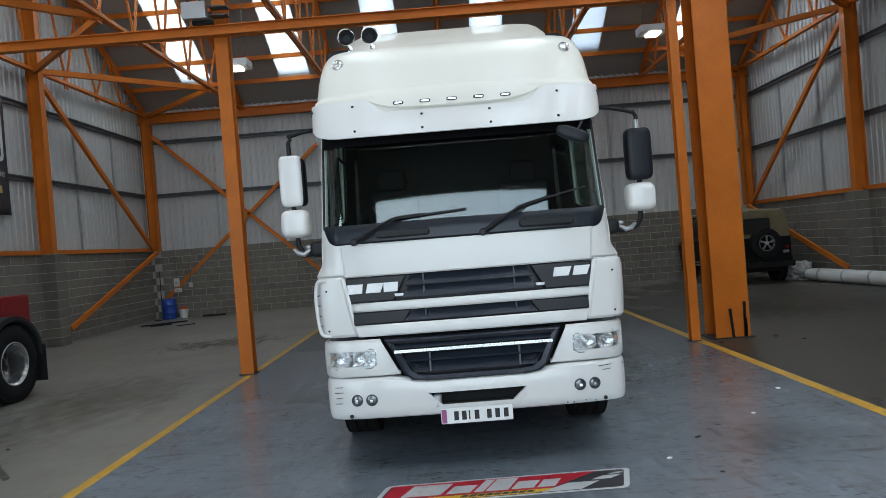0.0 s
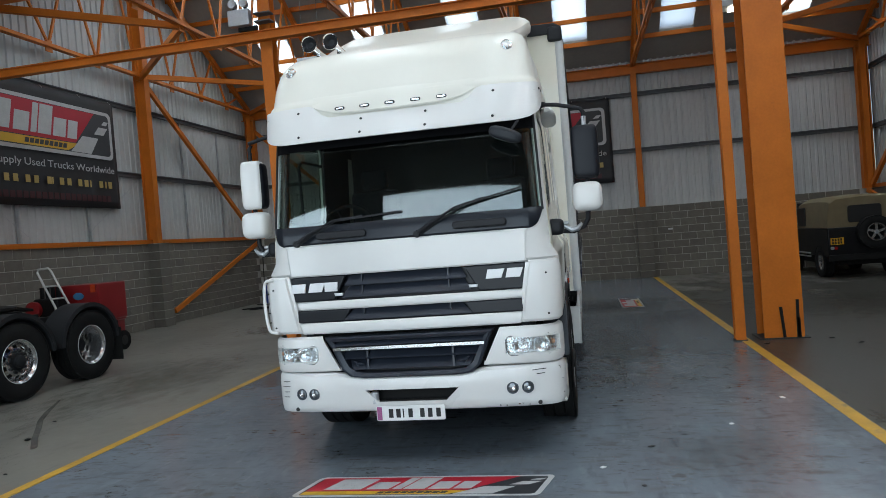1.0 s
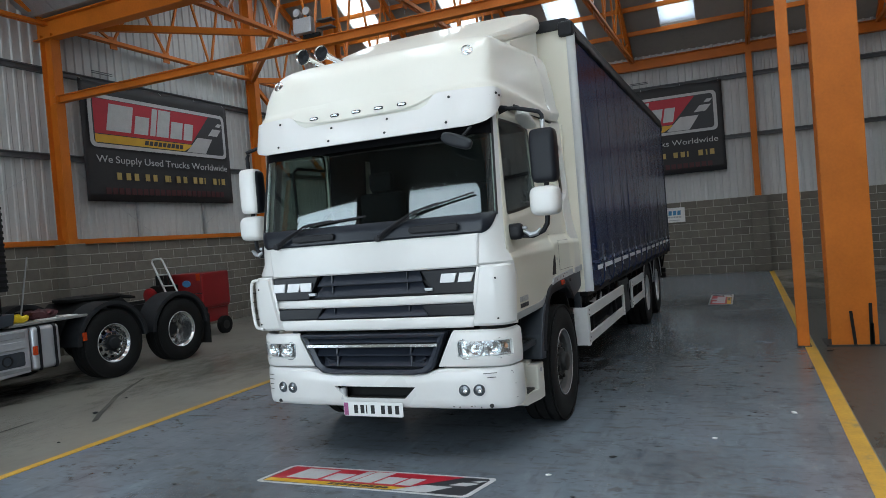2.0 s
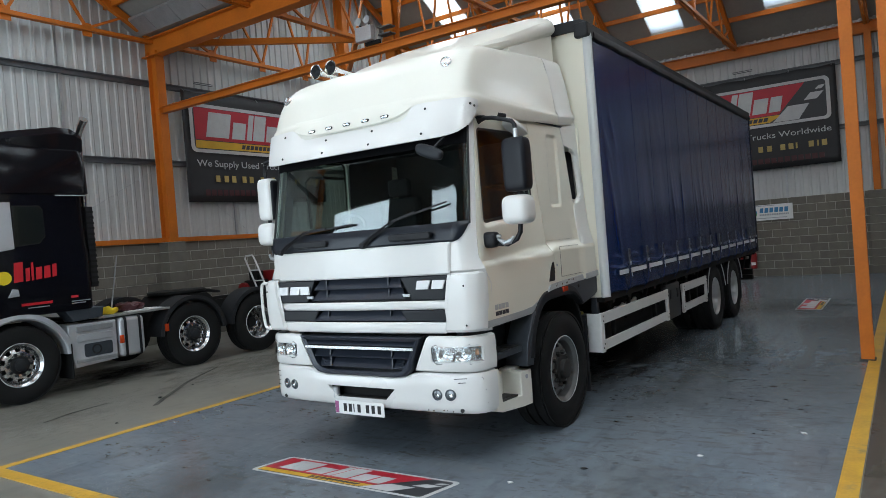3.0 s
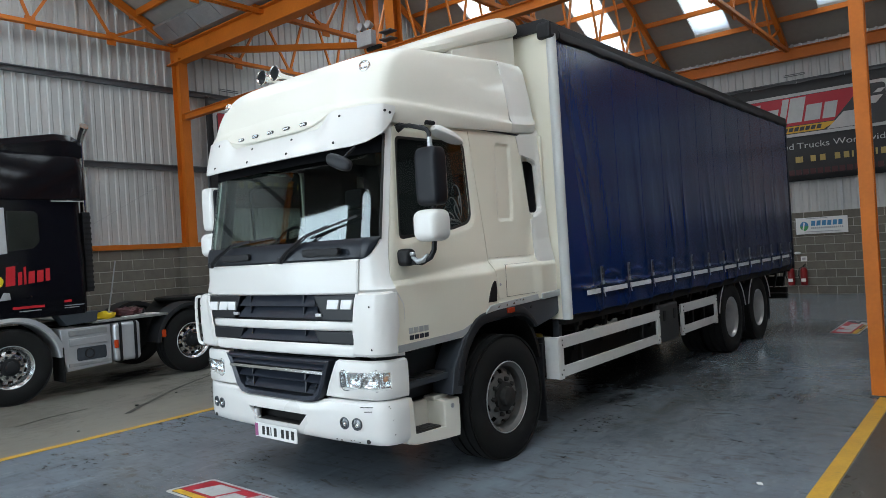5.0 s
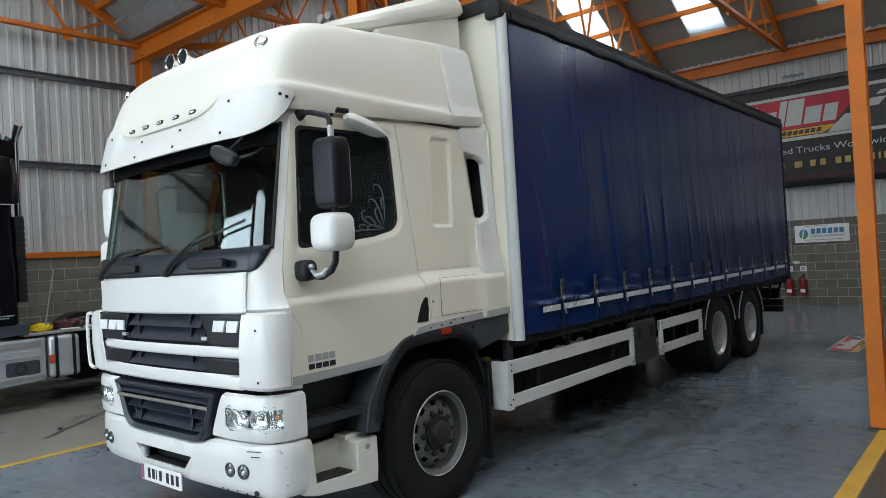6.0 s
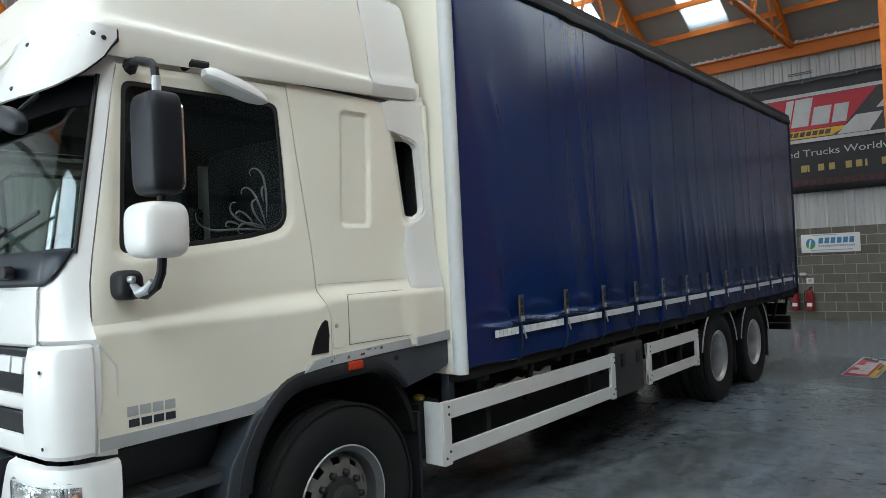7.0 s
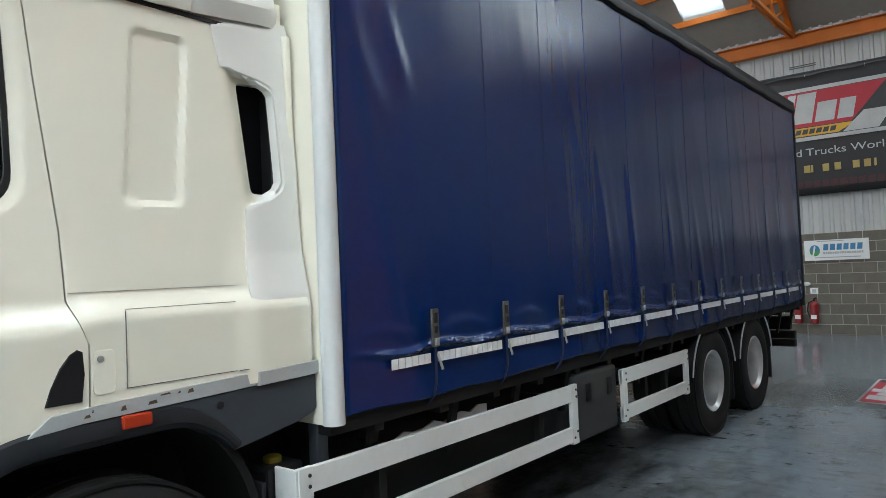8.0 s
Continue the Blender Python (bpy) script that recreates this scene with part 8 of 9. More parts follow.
# ---- black tractor unit ----
M["black_paint"] = mat("black_gloss_paint", (0.005, 0.005, 0.007), 0.12, var=0.1, scale=2, fine=30, rough_var=0.0, spec=0.22)
M["silver_paint"] = mat("silver_skirt_paint", (0.56, 0.57, 0.59), 0.30, metal=0.55, var=0.08, scale=3, fine=60)
M["deck_plate"] = mat("chequer_plate", (0.40, 0.40, 0.38), 0.4, metal=0.6, var=0.2, scale=6, fine=80, bump=0.3, dirt=(0.10, 0.09, 0.07), dirt_at=0.52, dirt_scale=6)
CX, SX = -7.25, -6.03               # centre line and the flank
tr = thing("black_tractor_unit", (CX, 6.6, 0), "glossy black articulated tractor unit with silver skirts", "lorry")
HALF = SX - CX


def tcab(z, y0, y1, hw, r):
    pts = []
    for sx, yy, a0 in ((1, y1, 0), (-1, y1, 90), (-1, y0, 180), (1, y0, 270)):
        for k in range(5):
            a = radians(a0 + 22.5 * k)
            pts.append((CX + sx * (hw - r) + r * math.cos(a), (yy - r if yy == y1 else yy + r) + r * math.sin(a), z))
    return pts


bm = B()
secs = [tcab(z, y0, y1, hw, r) for z, y0, y1, hw, r in ((1.16, 3.80, 6.12, HALF - 0.01, 0.10), (1.30, 3.74, 6.13, HALF, 0.12), (1.95, 3.76, 6.13, HALF, 0.14), (2.10, 3.80, 6.13, HALF - 0.02, 0.15), (2.70, 3.98, 6.13, HALF - 0.05, 0.16), (2.80, 4.0, 6.13, HALF - 0.045, 0.16), (2.82, 4.01, 6.21, HALF - 0.03, 0.12), (3.20, 4.15, 6.22, HALF - 0.06, 0.13), (3.45, 4.35, 6.22, HALF - 0.13, 0.16), (3.56, 4.6, 6.19, HALF - 0.25, 0.2), (3.60, 4.9, 6.10, HALF - 0.45, 0.2))]
vs = grid(bm, secs, close=True)
bm.faces.new(vs[0])
bm.faces.new(vs[-1])
part("cab_body", bm, M["black_paint"], tr, "glossy black high-roof cab")
bm = B()
sp = []
for y, z, hw in ((4.75, 3.57, 0.95), (5.1, 3.66, 1.02), (5.5, 3.73, 1.06), (5.85, 3.79, 1.08), (6.08, 3.78, 1.08), (6.20, 3.72, 1.07)):
    sp.append([(CX - hw, y, 3.45), (CX - hw - 0.01, y, z - 0.10), (CX - hw + 0.08, y, z), (CX, y, z + 0.02), (CX + hw - 0.08, y, z), (CX + hw + 0.01, y, z - 0.10), (CX + hw, y, 3.45)])
vs = grid(bm, sp, close=True)
bm.faces.new(vs[0])
bm.faces.new(vs[-1])
part("roof_spoiler", bm, M["black_paint"], tr)
for y0, y1, z0, z1, nm in ((4.25, 4.90, 2.10, 2.68, "door_window"), (5.12, 5.50, 2.11, 2.63, "sleeper_window")):
    bm = B()
    pts = [(y0, z0 - (0.05 if nm == "door_window" else 0)), (y1 - 0.08, z0 + 0.03), (y1, z0 + 0.12), (y1 - 0.01, z1 - 0.05), (y1 - 0.05, z1), (y0, z1)]
    prism(bm, pts, "x", SX - 0.05, SX - 0.008, 0.004)
    part(nm, bm, M["dark_glass"], tr, "dark side window")
    bm = B()
    prism(bm, [((y0 + y1) / 2 + (y - (y0 + y1) / 2) * 1.06, (z0 + z1) / 2 + (z - (z0 + z1) / 2) * 1.06) for y, z in pts], "x", SX - 0.06, SX - 0.014, 0.004)
    part("window_frame", bm, M["bars"], tr)
bm = B()
prism(bm, [(4.905, 2.04), (5.10, 2.07), (5.085, 2.69), (4.925, 2.69)], "x", SX - 0.06, SX - 0.006, 0.004)
part("door_pillar", bm, M["silver_paint"], tr, "silver pillar between the windows")
bm = B()
box(bm, SX - 0.05, SX - 0.018, 5.70, 6.12, 2.785, 2.797)
part("trim_line", bm, M["logo_pale"], tr)
bm = B()
prism(bm, [(4.96, 1.43), (5.10, 1.44), (5.09, 1.53), (5.02, 1.54)], "x", SX - 0.01, SX + 0.022, 0.006)
part("door_handle", bm, M["silver_paint"], tr)
M["red_vinyl"] = mat("red_vinyl", (0.50, 0.012, 0.02), 0.4, var=0.06)
M["yellow_vinyl"] = mat("yellow_vinyl", (0.75, 0.55, 0.02), 0.4, var=0.06)
for y0, w, z0, h in ((4.30, 0.10, 1.62, 0.20), (4.42, 0.08, 1.61, 0.15), (4.52, 0.08, 1.61, 0.15), (4.62, 0.08, 1.60, 0.15), (4.71, 0.09, 1.60, 0.22), (5.05, 0.13, 1.62, 0.24), (5.20, 0.06, 1.625, 0.16), (5.275, 0.035, 1.63, 0.22), (5.33, 0.09, 1.64, 0.15), (5.44, 0.09, 1.65, 0.15), (5.55, 0.065, 1.66, 0.16)):
    bm = B()
    prism(bm, [(y0, z0), (y0 + w * 0.9, z0 + 0.01), (y0 + w, z0 + h * 1.1 + 0.01), (y0 + w * 0.12, z0 + h * 1.1)], "x", SX - 0.004, SX + 0.004)
    part("letter_shape", bm, M["red_vinyl"], tr)
bm = B()
ring = [(0.07 * math.cos(2 * math.pi * k / 16), 0.10 * math.sin(2 * math.pi * k / 16)) for k in range(16)]
prism(bm, [(4.93 + a * 1.4, 1.69 + b * 0.9) for a, b in ring], "x", SX - 0.004, SX + 0.006)
part("letter_shape", bm, M["yellow_vinyl"], tr)
for y0, y1, z, mm in ((5.12, 5.52, 1.30, "red_vinyl"), (5.20, 5.48, 1.26, "galv"), (5.78, 5.88, 1.34, "red_vinyl"), (5.78, 6.05, 1.285, "galv"), (5.78, 5.98, 1.255, "galv")):
    bm = B()
    box(bm, SX - 0.004, SX + 0.003, y0, y1, z, z + (0.035 if mm == "red_vinyl" else 0.014))
    part("text_bar", bm, M[mm], tr)
# stack and grille
bm = B()
tube(bm, [(SX - 0.38, 6.28, 1.5), (SX - 0.38, 6.28, 3.68), (SX - 0.36, 6.28, 3.76), (SX - 0.29, 6.28, 3.85), (SX - 0.19, 6.28, 3.94)], [0.045, 0.045, 0.048, 0.056, 0.066], 16)
part("exhaust_pipe", bm, M["chrome"], tr, "chrome exhaust stack with a turned-out tip")
bm = B()
box(bm, SX - 0.34, SX - 0.12, 6.15, 6.26, 1.46, 2.64, 0.01)
gs = part("stack_guard", bm, M["black"], tr, "ribbed black stack guard")
for k in range(14):
    bm = B()
    box(bm, SX - 0.12, SX - 0.108, 6.15, 6.26, 1.50 + k * 0.08, 1.535 + k * 0.08)
    part("guard_rib", bm, M["chassis"], gs)
# mudguards
for y, r, mm, nm in ((5.08, 0.60, "silver_paint", "front_mudguard"), (7.78, 0.565, "dull_black", "rear_mudguard"), (9.15, 0.565, "dull_black", "rear_mudguard")):
    for s in (-1, 1):
        bm = B()
        arc = []
        for k in range(19):
            a = radians(4 + 172 * k / 18)
            x0, x1 = CX + s * (HALF - 0.42), CX + s * (HALF - (0.0 if nm == "front_mudguard" else 0.03))
            ww = 0.085 if nm == "front_mudguard" else 0.075
            arc.append([(x, y - rr * math.cos(a), 0.52 + rr * math.sin(a)) for x, rr in ((x0, r), (x1 - s * 0.02, r), (x1, r + 0.02), (x1 - s * 0.01, r + ww), (x0, r + ww))])
        vs = grid(bm, arc, close=True)
        bm.faces.new(vs[0])
        bm.faces.new(vs[-1])
        part(nm, bm, M[mm], tr, "silver front mudguard" if mm == "silver_paint" else "dark grey rear mudguard")
bm = B()
box(bm, CX - HALF + 0.02, SX - 0.02, 3.78, 4.55, 0.30, 1.18, 0.05)
part("front_bumper", bm, M["silver_paint"], tr)
bm = B()
prism(bm, [(5.68, 1.17), (6.25, 1.17), (6.22, 1.02), (5.80, 1.0)], "x", SX - 0.3, SX - 0.02, 0.01)
part("upper_skirt", bm, M["fender"], tr)
bm = B()
prism(bm, [(5.70, 0.96), (6.42, 0.95), (6.42, 0.37), (5.78, 0.335), (5.72, 0.60)], "x", SX - 0.45, SX - 0.03, 0.02)
sk = part("side_skirt", bm, M["silver_paint"], tr, "silver side skirt with a step and a round hole")
for y0, y1, z0, z1, o, mm in ((5.82, 6.36, 0.70, 0.80, 0.010, "silver_paint"), (5.82, 6.36, 0.84, 0.92, 0.006, "galv"), (5.80, 6.40, 0.40, 0.45, 0.008, "galv")):
    bm = B()
    box(bm, SX - 0.04, SX - 0.03 + o + 0.01, y0, y1, z0, z1, 0.006)
    part("skirt_ridge", bm, M[mm], sk)
bm = B()
prism(bm, rounded(0.42, 0.19, 0.03, 3, 6.13, 0.565), "x", SX - 0.05, SX - 0.024, 0.004)
part("step_recess", bm, M["fender"], sk)
bm = B()
lathe(bm, (SX - 0.03, 6.10, 0.565), (1, 0, 0), [(0, 0.075), (0.012, 0.072), (0.012, 0.055), (0.004, 0.052), (0.004, 0)], 22)
part("round_hole", bm, M["bars"], sk)
bm = B()
box(bm, SX - 0.55, SX - 0.03, 6.46, 6.88, 0.37, 0.96, 0.06, 4)
tk = part("fuel_tank", bm, M["silver_paint"], tr, "silver fuel tank with black straps")
for y in (6.53, 6.76):
    bm = B()
    box(bm, SX - 0.56, SX - 0.020, y, y + 0.055, 0.36, 0.972, 0.05, 3)
    part("tank_strap", bm, M["black"], tk)
for y, z in ((6.49, 0.64), (7.25, 0.70)):
    bm = B()
    box(bm, SX - 0.04, SX - 0.008, y - 0.03, y + 0.03, z - 0.06, z + 0.06, 0.008)
    part("side_reflector", bm, M["orange_lens"], tr, "orange side reflector")
bm = B()
box(bm, CX - 1.0, SX - 0.06, 6.18, 7.36, 0.985, 1.02, 0.006)
part("deck_plate", bm, M["deck_plate"], tr, "pale chequer deck plate")
for x in (CX - 0.42, CX + 0.42):
    bm = B()
    box(bm, x - 0.04, x + 0.04, 4.2, 9.85, 0.72, 0.98)
    part("chassis_rail", bm, M["chassis"], tr)
bm = B()
lathe(bm, (CX, 8.30, 1.14), (0, 0, 1), [(0, 0), (0, 0.46), (0.03, 0.50), (0.065, 0.50), (0.075, 0.47), (0.07, 0.10), (0.05, 0.08), (0.05, 0)], 32)
for d in (-0.20, 0.20):
    prism(bm, [(8.65, 1.15), (8.65, 1.205), (9.02, 1.13), (9.02, 1.09)], "x", CX + d - 0.10, CX + d + 0.10, 0.01)
part("fifth_wheel", bm, M["chassis"], tr, "greasy black fifth wheel")
bm = B()
prism(bm, [(7.75, 0.97), (7.95, 1.14), (8.6, 1.14), (8.8, 0.97)], "x", CX - 0.46, CX + 0.46, 0.01)
part("fifth_wheel_mount", bm, M["chassis"], tr)
bm = B()
box(bm, CX - 1.1, CX + 1.1, 9.72, 9.86, 0.62, 0.80, 0.01)
part("rear_beam", bm, M["chassis"], tr)
for s in (-1, 1):
    x = CX + s * (HALF - 0.20)
    wheel(tr, x, 5.08, 0.52, s, "front", M["alloy"], M["dull_black"], r=0.52, wide=1.0)
    wheel(tr, x, 7.78, 0.52, s, "front", M["alloy"], M["dull_black"], r=0.52, wide=1.0)
    wheel(tr, x, 9.15, 0.52, s, "rear", M["alloy"], M["dull_black"], r=0.52, wide=1.0)
    for y0, z0 in ((9.74, 0.18), (5.72, 0.2)):
        bm = B()
        box(bm, x - 0.2, x + 0.2, y0, y0 + 0.02, z0, 0.70, 0.004)
        part("mud_flap", bm, M["rubber"], tr, "black rubber mud flap")
# loose things on its deck
rng = random.Random(3)
for x, y, sz, nm, lab, mm in ((-6.35, 6.45, 0.13, "rag", "yellow-green rag lying on the deck plate", "yellow_vinyl"), (-6.5, 6.30, 0.16, "rag", "grey rag lying on the deck plate", "strap"), (-6.4, 6.85, 0.17, "coiled_hose", "dark red coil of hose on the deck plate", "dark_red"), (-6.6, 7.05, 0.14, "rag", "brown rag lying on the deck plate", "chassis")):
    bm = B()
    bmesh.ops.create_icosphere(bm, subdivisions=3, radius=sz)
    for v in bm.verts:
        n1 = noise.noise(v.co * 14 + Vector((x, y, 0)))
        v.co = Vector((x + v.co.x * (1 + 0.5 * n1), y + v.co.y * (1.3 + 0.5 * n1), 1.02 + max(0, v.co.z * 0.5 + 0.3 * sz + 0.06 * n1)))
    solid(nm, bm, M[mm], lab, "rag" if nm == "rag" else "hose", kind="")
for y0, y1, x0 in ((6.7, 6.95, -6.3), (7.02, 7.25, -6.25)):
    bm = B()
    box(bm, x0 - 0.12, x0 + 0.1, y0, y1, 1.021, 1.035, 0.003)
    solid("folded_paper", bm, M["plate"], "white folded paper on the deck plate", "paper", kind="", group="papers")
bm = B()
tube(bm, [(-6.35, 6.52, 1.02), (-6.30, 6.66, 1.90)], [0.012, 0.010], 8)
solid("upright_rod", bm, M["galv"], "thin grey rod standing on the deck plate", "rod", kind="")

# ---- red engine set on wheels ----
re = thing("red_engine_set", (-8.1, 12.0, 0), "red wheeled engine set with a white tow handle", "compressor")
bm = B()
box(bm, -8.85, -7.87, 11.62, 12.45, 0.62, 1.36, 0.03)
part("hood", bm, M["red_paint"], re)
bm = B()
box(bm, -8.82, -7.93, 11.66, 12.42, 0.28, 0.62, 0.02)
box(bm, -8.70, -7.885, 11.60, 12.43, 0.58, 0.92, 0.025)
part("base_frame", bm, M["red_paint"], re)
bm = B()
box(bm, -8.72, -7.89, 11.606, 11.615, 0.915, 0.93)
part("hood_seam", bm, M["bars"], re)
bm = B()
lathe(bm, (-8.30, 11.615, 1.14), (0, -1, 0), [(0, 0.0), (0.012, 0.0), (0.012, 0.11), (0.0, 0.12)], 24)
for v in bm.verts:
    v.co.z = 1.14 + (v.co.z - 1.14) * 0.6
part("badge_oval", bm, M["sign_blue"], re, "blue oval badge")
bm = B()
box(bm, -8.02, -7.92, 11.60, 11.625, 1.20, 1.35, 0.004)
part("warning_panel", bm, M["orange_lens"], re)
bm = B()
box(bm, -9.1, -8.55, 11.35, 11.9, 0.80, 1.15, 0.04)
for k in range(4):
    tube(bm, [(-9.0 + k * 0.12, 11.5, 1.15), (-9.0 + k * 0.12, 11.5, 1.36)], 0.04, 8)
part("engine", bm, M["chassis"], re, "dark engine beside the hood")
bm = B()
lathe(bm, (-9.05, 11.35, 0.95), (0, -1, 0), [(0, 0), (0.0, 0.16), (0.08, 0.16), (0.1, 0.1), (0.1, 0)], 18)
part("fan_housing", bm, M["red_paint"], re)
bm = B()
tube(bm, [(-8.47, 11.2, 0.62), (-8.47, 11.2, 0.98), (-8.80, 11.2, 1.66), (-8.77, 11.2, 1.72), (-8.55, 11.2, 1.73), (-8.50, 11.2, 1.68), (-8.15, 11.2, 0.98), (-8.15, 11.2, 0.62)], 0.020, 10)
hd = part("tow_handle", bm, M["box_white"], re, "white tubular handle")
for t in (0.25, 0.6):
    bm = B()
    xa, za = -8.47 - 0.33 * t, 0.98 + 0.68 * t
    tube(bm, [(xa, 11.2, za), (xa + 0.32, 11.2, za)], 0.015, 8)
    part("cross_rung", bm, M["box_white"], hd)
bm = B()
box(bm, -8.55, -8.05, 11.15, 11.66, 0.58, 0.64)
part("drawbar", bm, M["chassis"], re)
for x, y in ((-7.78, 12.10), (-8.95, 12.10)):
    bm = tyre_mesh(0.19, 0.10, 0.10)
    bmesh.ops.translate(bm, verts=bm.verts, vec=(x, y, 0.19))
    w = part("wheel", bm, M["rubber"], re)
    bm = B()
    lathe(bm, (x, y, 0.19), (1, 0, 0), [(-0.05, 0), (-0.05, 0.10), (0.05, 0.10), (0.055, 0.04), (0.06, 0)], 16)
    part("rim", bm, M["hub"], w)

# ---- off-road car with a canvas top ----
M["canvas"] = mat("tan_canvas", (0.17, 0.135, 0.075), 0.9, var=0.15, scale=4, fine=120, bump=0.15)
M["car_black"] = mat("black_car_paint", (0.006, 0.006, 0.007), 0.4, var=0.12, scale=4, fine=50, spec=0.25)
jp = thing("off_road_car", (7.8, 19.5, 0), "black off-road car with tan canvas top and rear spare wheel", "car")
X0, X1, YR, YF = 6.97, 8.66, 17.70, 21.35
bm = B()
box(bm, X0, X1, YR, 20.05, 0.52, 1.20, 0.03)
part("tub", bm, M["car_black"], jp)
bm = B()
box(bm, X0 + 0.03, X1 - 0.03, 20.05, YF, 0.55, 1.14, 0.04)
part("bonnet", bm, M["car_black"], jp)
for x in (X0 - 0.03, X1 - 0.19):
    bm = B()
    box(bm, x, x + 0.22, 20.2, 21.25, 0.80, 1.08, 0.04)
    part("front_wing", bm, M["car_black"], jp)
bm = B()
rows_c = []
for y, top in ((17.72, 1.88), (17.80, 1.93), (18.6, 1.96), (19.6, 1.95), (20.02, 1.90)):
    rows_c.append([(X0 + 0.01, y, 1.20), (X0 + 0.03, y, 1.5), (X0 + 0.08, y, top - 0.12), (X0 + 0.22, y, top - 0.02), (7.81, y, top + 0.02), (X1 - 0.22, y, top - 0.02), (X1 - 0.08, y, top - 0.12), (X1 - 0.03, y, 1.5), (X1 - 0.01, y, 1.20)])
vs = grid(bm, rows_c)
bm.faces.new(vs[0])
bm.faces.new(vs[-1])
part("canvas_top", bm, M["canvas"], jp, "tan canvas hood")
bm = B()
prism(bm, rounded(0.72, 0.40, 0.05, 3, 7.79, 1.50), "y", 17.69, 17.715, 0.004)
part("rear_window", bm, M["bars"], jp, "dark flexible rear window")
for x in (X0 + 0.0, X1 - 0.02):
    bm = B()
    box(bm, x, x + 0.02, 19.30, 19.95, 1.25, 1.72, 0.006)
    part("side_window", bm, M["bars"], jp)
bm = B()
box(bm, X0 + 0.05, X1 - 0.05, 20.03, 20.08, 1.14, 1.86, 0.01)
part("windscreen_frame", bm, M["car_black"], jp)
for x in (X0 + 0.10, X1 - 0.10):
    for y in (18.35, 20.72):
        bm = tyre_mesh(0.385, 0.22, 0.20)
        bmesh.ops.translate(bm, verts=bm.verts, vec=(x, y, 0.385))
        w = part("wheel", bm, M["rubber"], jp)
        s = -1 if x < 7.8 else 1
        bm = B()
        lathe(bm, (x, y, 0.385), (s, 0, 0), [(0.02, 0.0), (0.05, 0.05), (0.05, 0.16), (0.08, 0.20), (0.09, 0.21), (0.085, 0.20)], 24)
        part("rim", bm, M["alloy"], w)
bm = B()
bm2 = tyre_mesh(0.375, 0.22, 0.20)
bmesh.ops.rotate(bm2, verts=bm2.verts, cent=(0, 0, 0), matrix=Matrix.Rotation(math.pi / 2, 3, "Z"))
bmesh.ops.translate(bm2, verts=bm2.verts, vec=(7.93, 17.56, 1.05))
bm.free()
spare = part("spare_wheel", bm2, M["rubber"], jp, "spare wheel on the tailgate")
bm = B()
lathe(bm, (7.93, 17.55, 1.05), (0, -1, 0), [(0.05, 0.165), (0.10, 0.20), (0.11, 0.205), (0.11, 0.19), (0.06, 0.165)], 28)
part("rim_ring", bm, M["alloy"], spare)
for k in range(5):
    a = 2 * math.pi * k / 5 + 0.3
    bm = B()
    bar(bm, (7.93, 17.47, 1.05), (7.93 + 0.18 * math.cos(a), 17.465, 1.05 + 0.18 * math.sin(a)), 0.03, 0.055, up=(-math.sin(a), 0, math.cos(a)))
    part("spoke", bm, M["alloy"], spare)
bm = B()
lathe(bm, (7.93, 17.50, 1.05), (0, -1, 0), [(0, 0.05), (0.06, 0.045), (0.065, 0)], 16)
part("hub_cap", bm, M["galv"], spare)
bm = B()
box(bm, 7.02, 7.30, 17.675, 17.70, 0.80, 0.96, 0.004)
pt = part("number_plate", bm, mat("yellow_plate", (0.70, 0.36, 0.01), 0.4, var=0.05), jp, "yellow number plate")
for z in (0.82, 0.89):
    for k in range(4):
        bm = B()
        box(bm, 7.045 + k * 0.06, 7.085 + k * 0.06, 17.670, 17.675, z, z + 0.055)
        part("letter_bar", bm, M["bars"], pt)
for x, z, mm in ((8.55, 0.80, "galv"), (8.47, 0.80, "galv"), (8.55, 0.92, "red_lens"), (7.05, 0.72, "galv"), (7.13, 0.72, "red_lens")):
    bm = B()
    lathe(bm, (x, 17.70, z), (0, -1, 0), [(0, 0.04), (0.03, 0.038), (0.035, 0)], 14)
    part("tail_lamp", bm, M[mm], jp)
bm = B()
box(bm, X0 - 0.02, X1 + 0.02, 17.58, 17.70, 0.42, 0.56, 0.01)
part("rear_bumper", bm, M["chassis"], jp)
bm = B()
box(bm, X0 + 0.2, X1 - 0.2, 17.8, 21.2, 0.30, 0.54, 0.02)
part("chassis", bm, M["chassis"], jp)
for z in (0.50, 0.58):
    bm = B()
    tube(bm, [(X0 - 0.06, 18.85, z), (X0 - 0.06, 20.25, z)], 0.02, 8)
    part("side_step_rail", bm, M["galv"], jp)
bm = B()
box(bm, X0 - 0.14, X0 - 0.06, 20.0, 20.06, 1.20, 1.38, 0.015)
part("door_mirror", bm, M["black"], jp)

# ---- plastic sheeting and a white roll by the wall ----
M["film"] = mat("crumpled_plastic_film", (0.34, 0.34, 0.33), 0.3, var=0.3, scale=8, fine=40, bump=0.3)
bm = B()
bmesh.ops.create_icosphere(bm, subdivisions=4, radius=0.36)
for v in bm.verts:
    n1 = noise.noise(v.co * 5) + 0.5 * noise.noise(v.co * 13)
    v.co = Vector((9.02 + v.co.x * (0.95 + 0.35 * n1), 18.1 + v.co.y * (1.2 + 0.4 * n1), max(0.0, 0.20 + v.co.z * (0.75 + 0.4 * n1))))
solid("plastic_sheeting", bm, M["film"], "crumpled clear plastic sheeting heaped on the floor", "sheeting", kind="")
rl = thing("white_roll", (9.1, 16.4, 0), "long white wrapped roll lying on the floor", "roll")
bm = B()
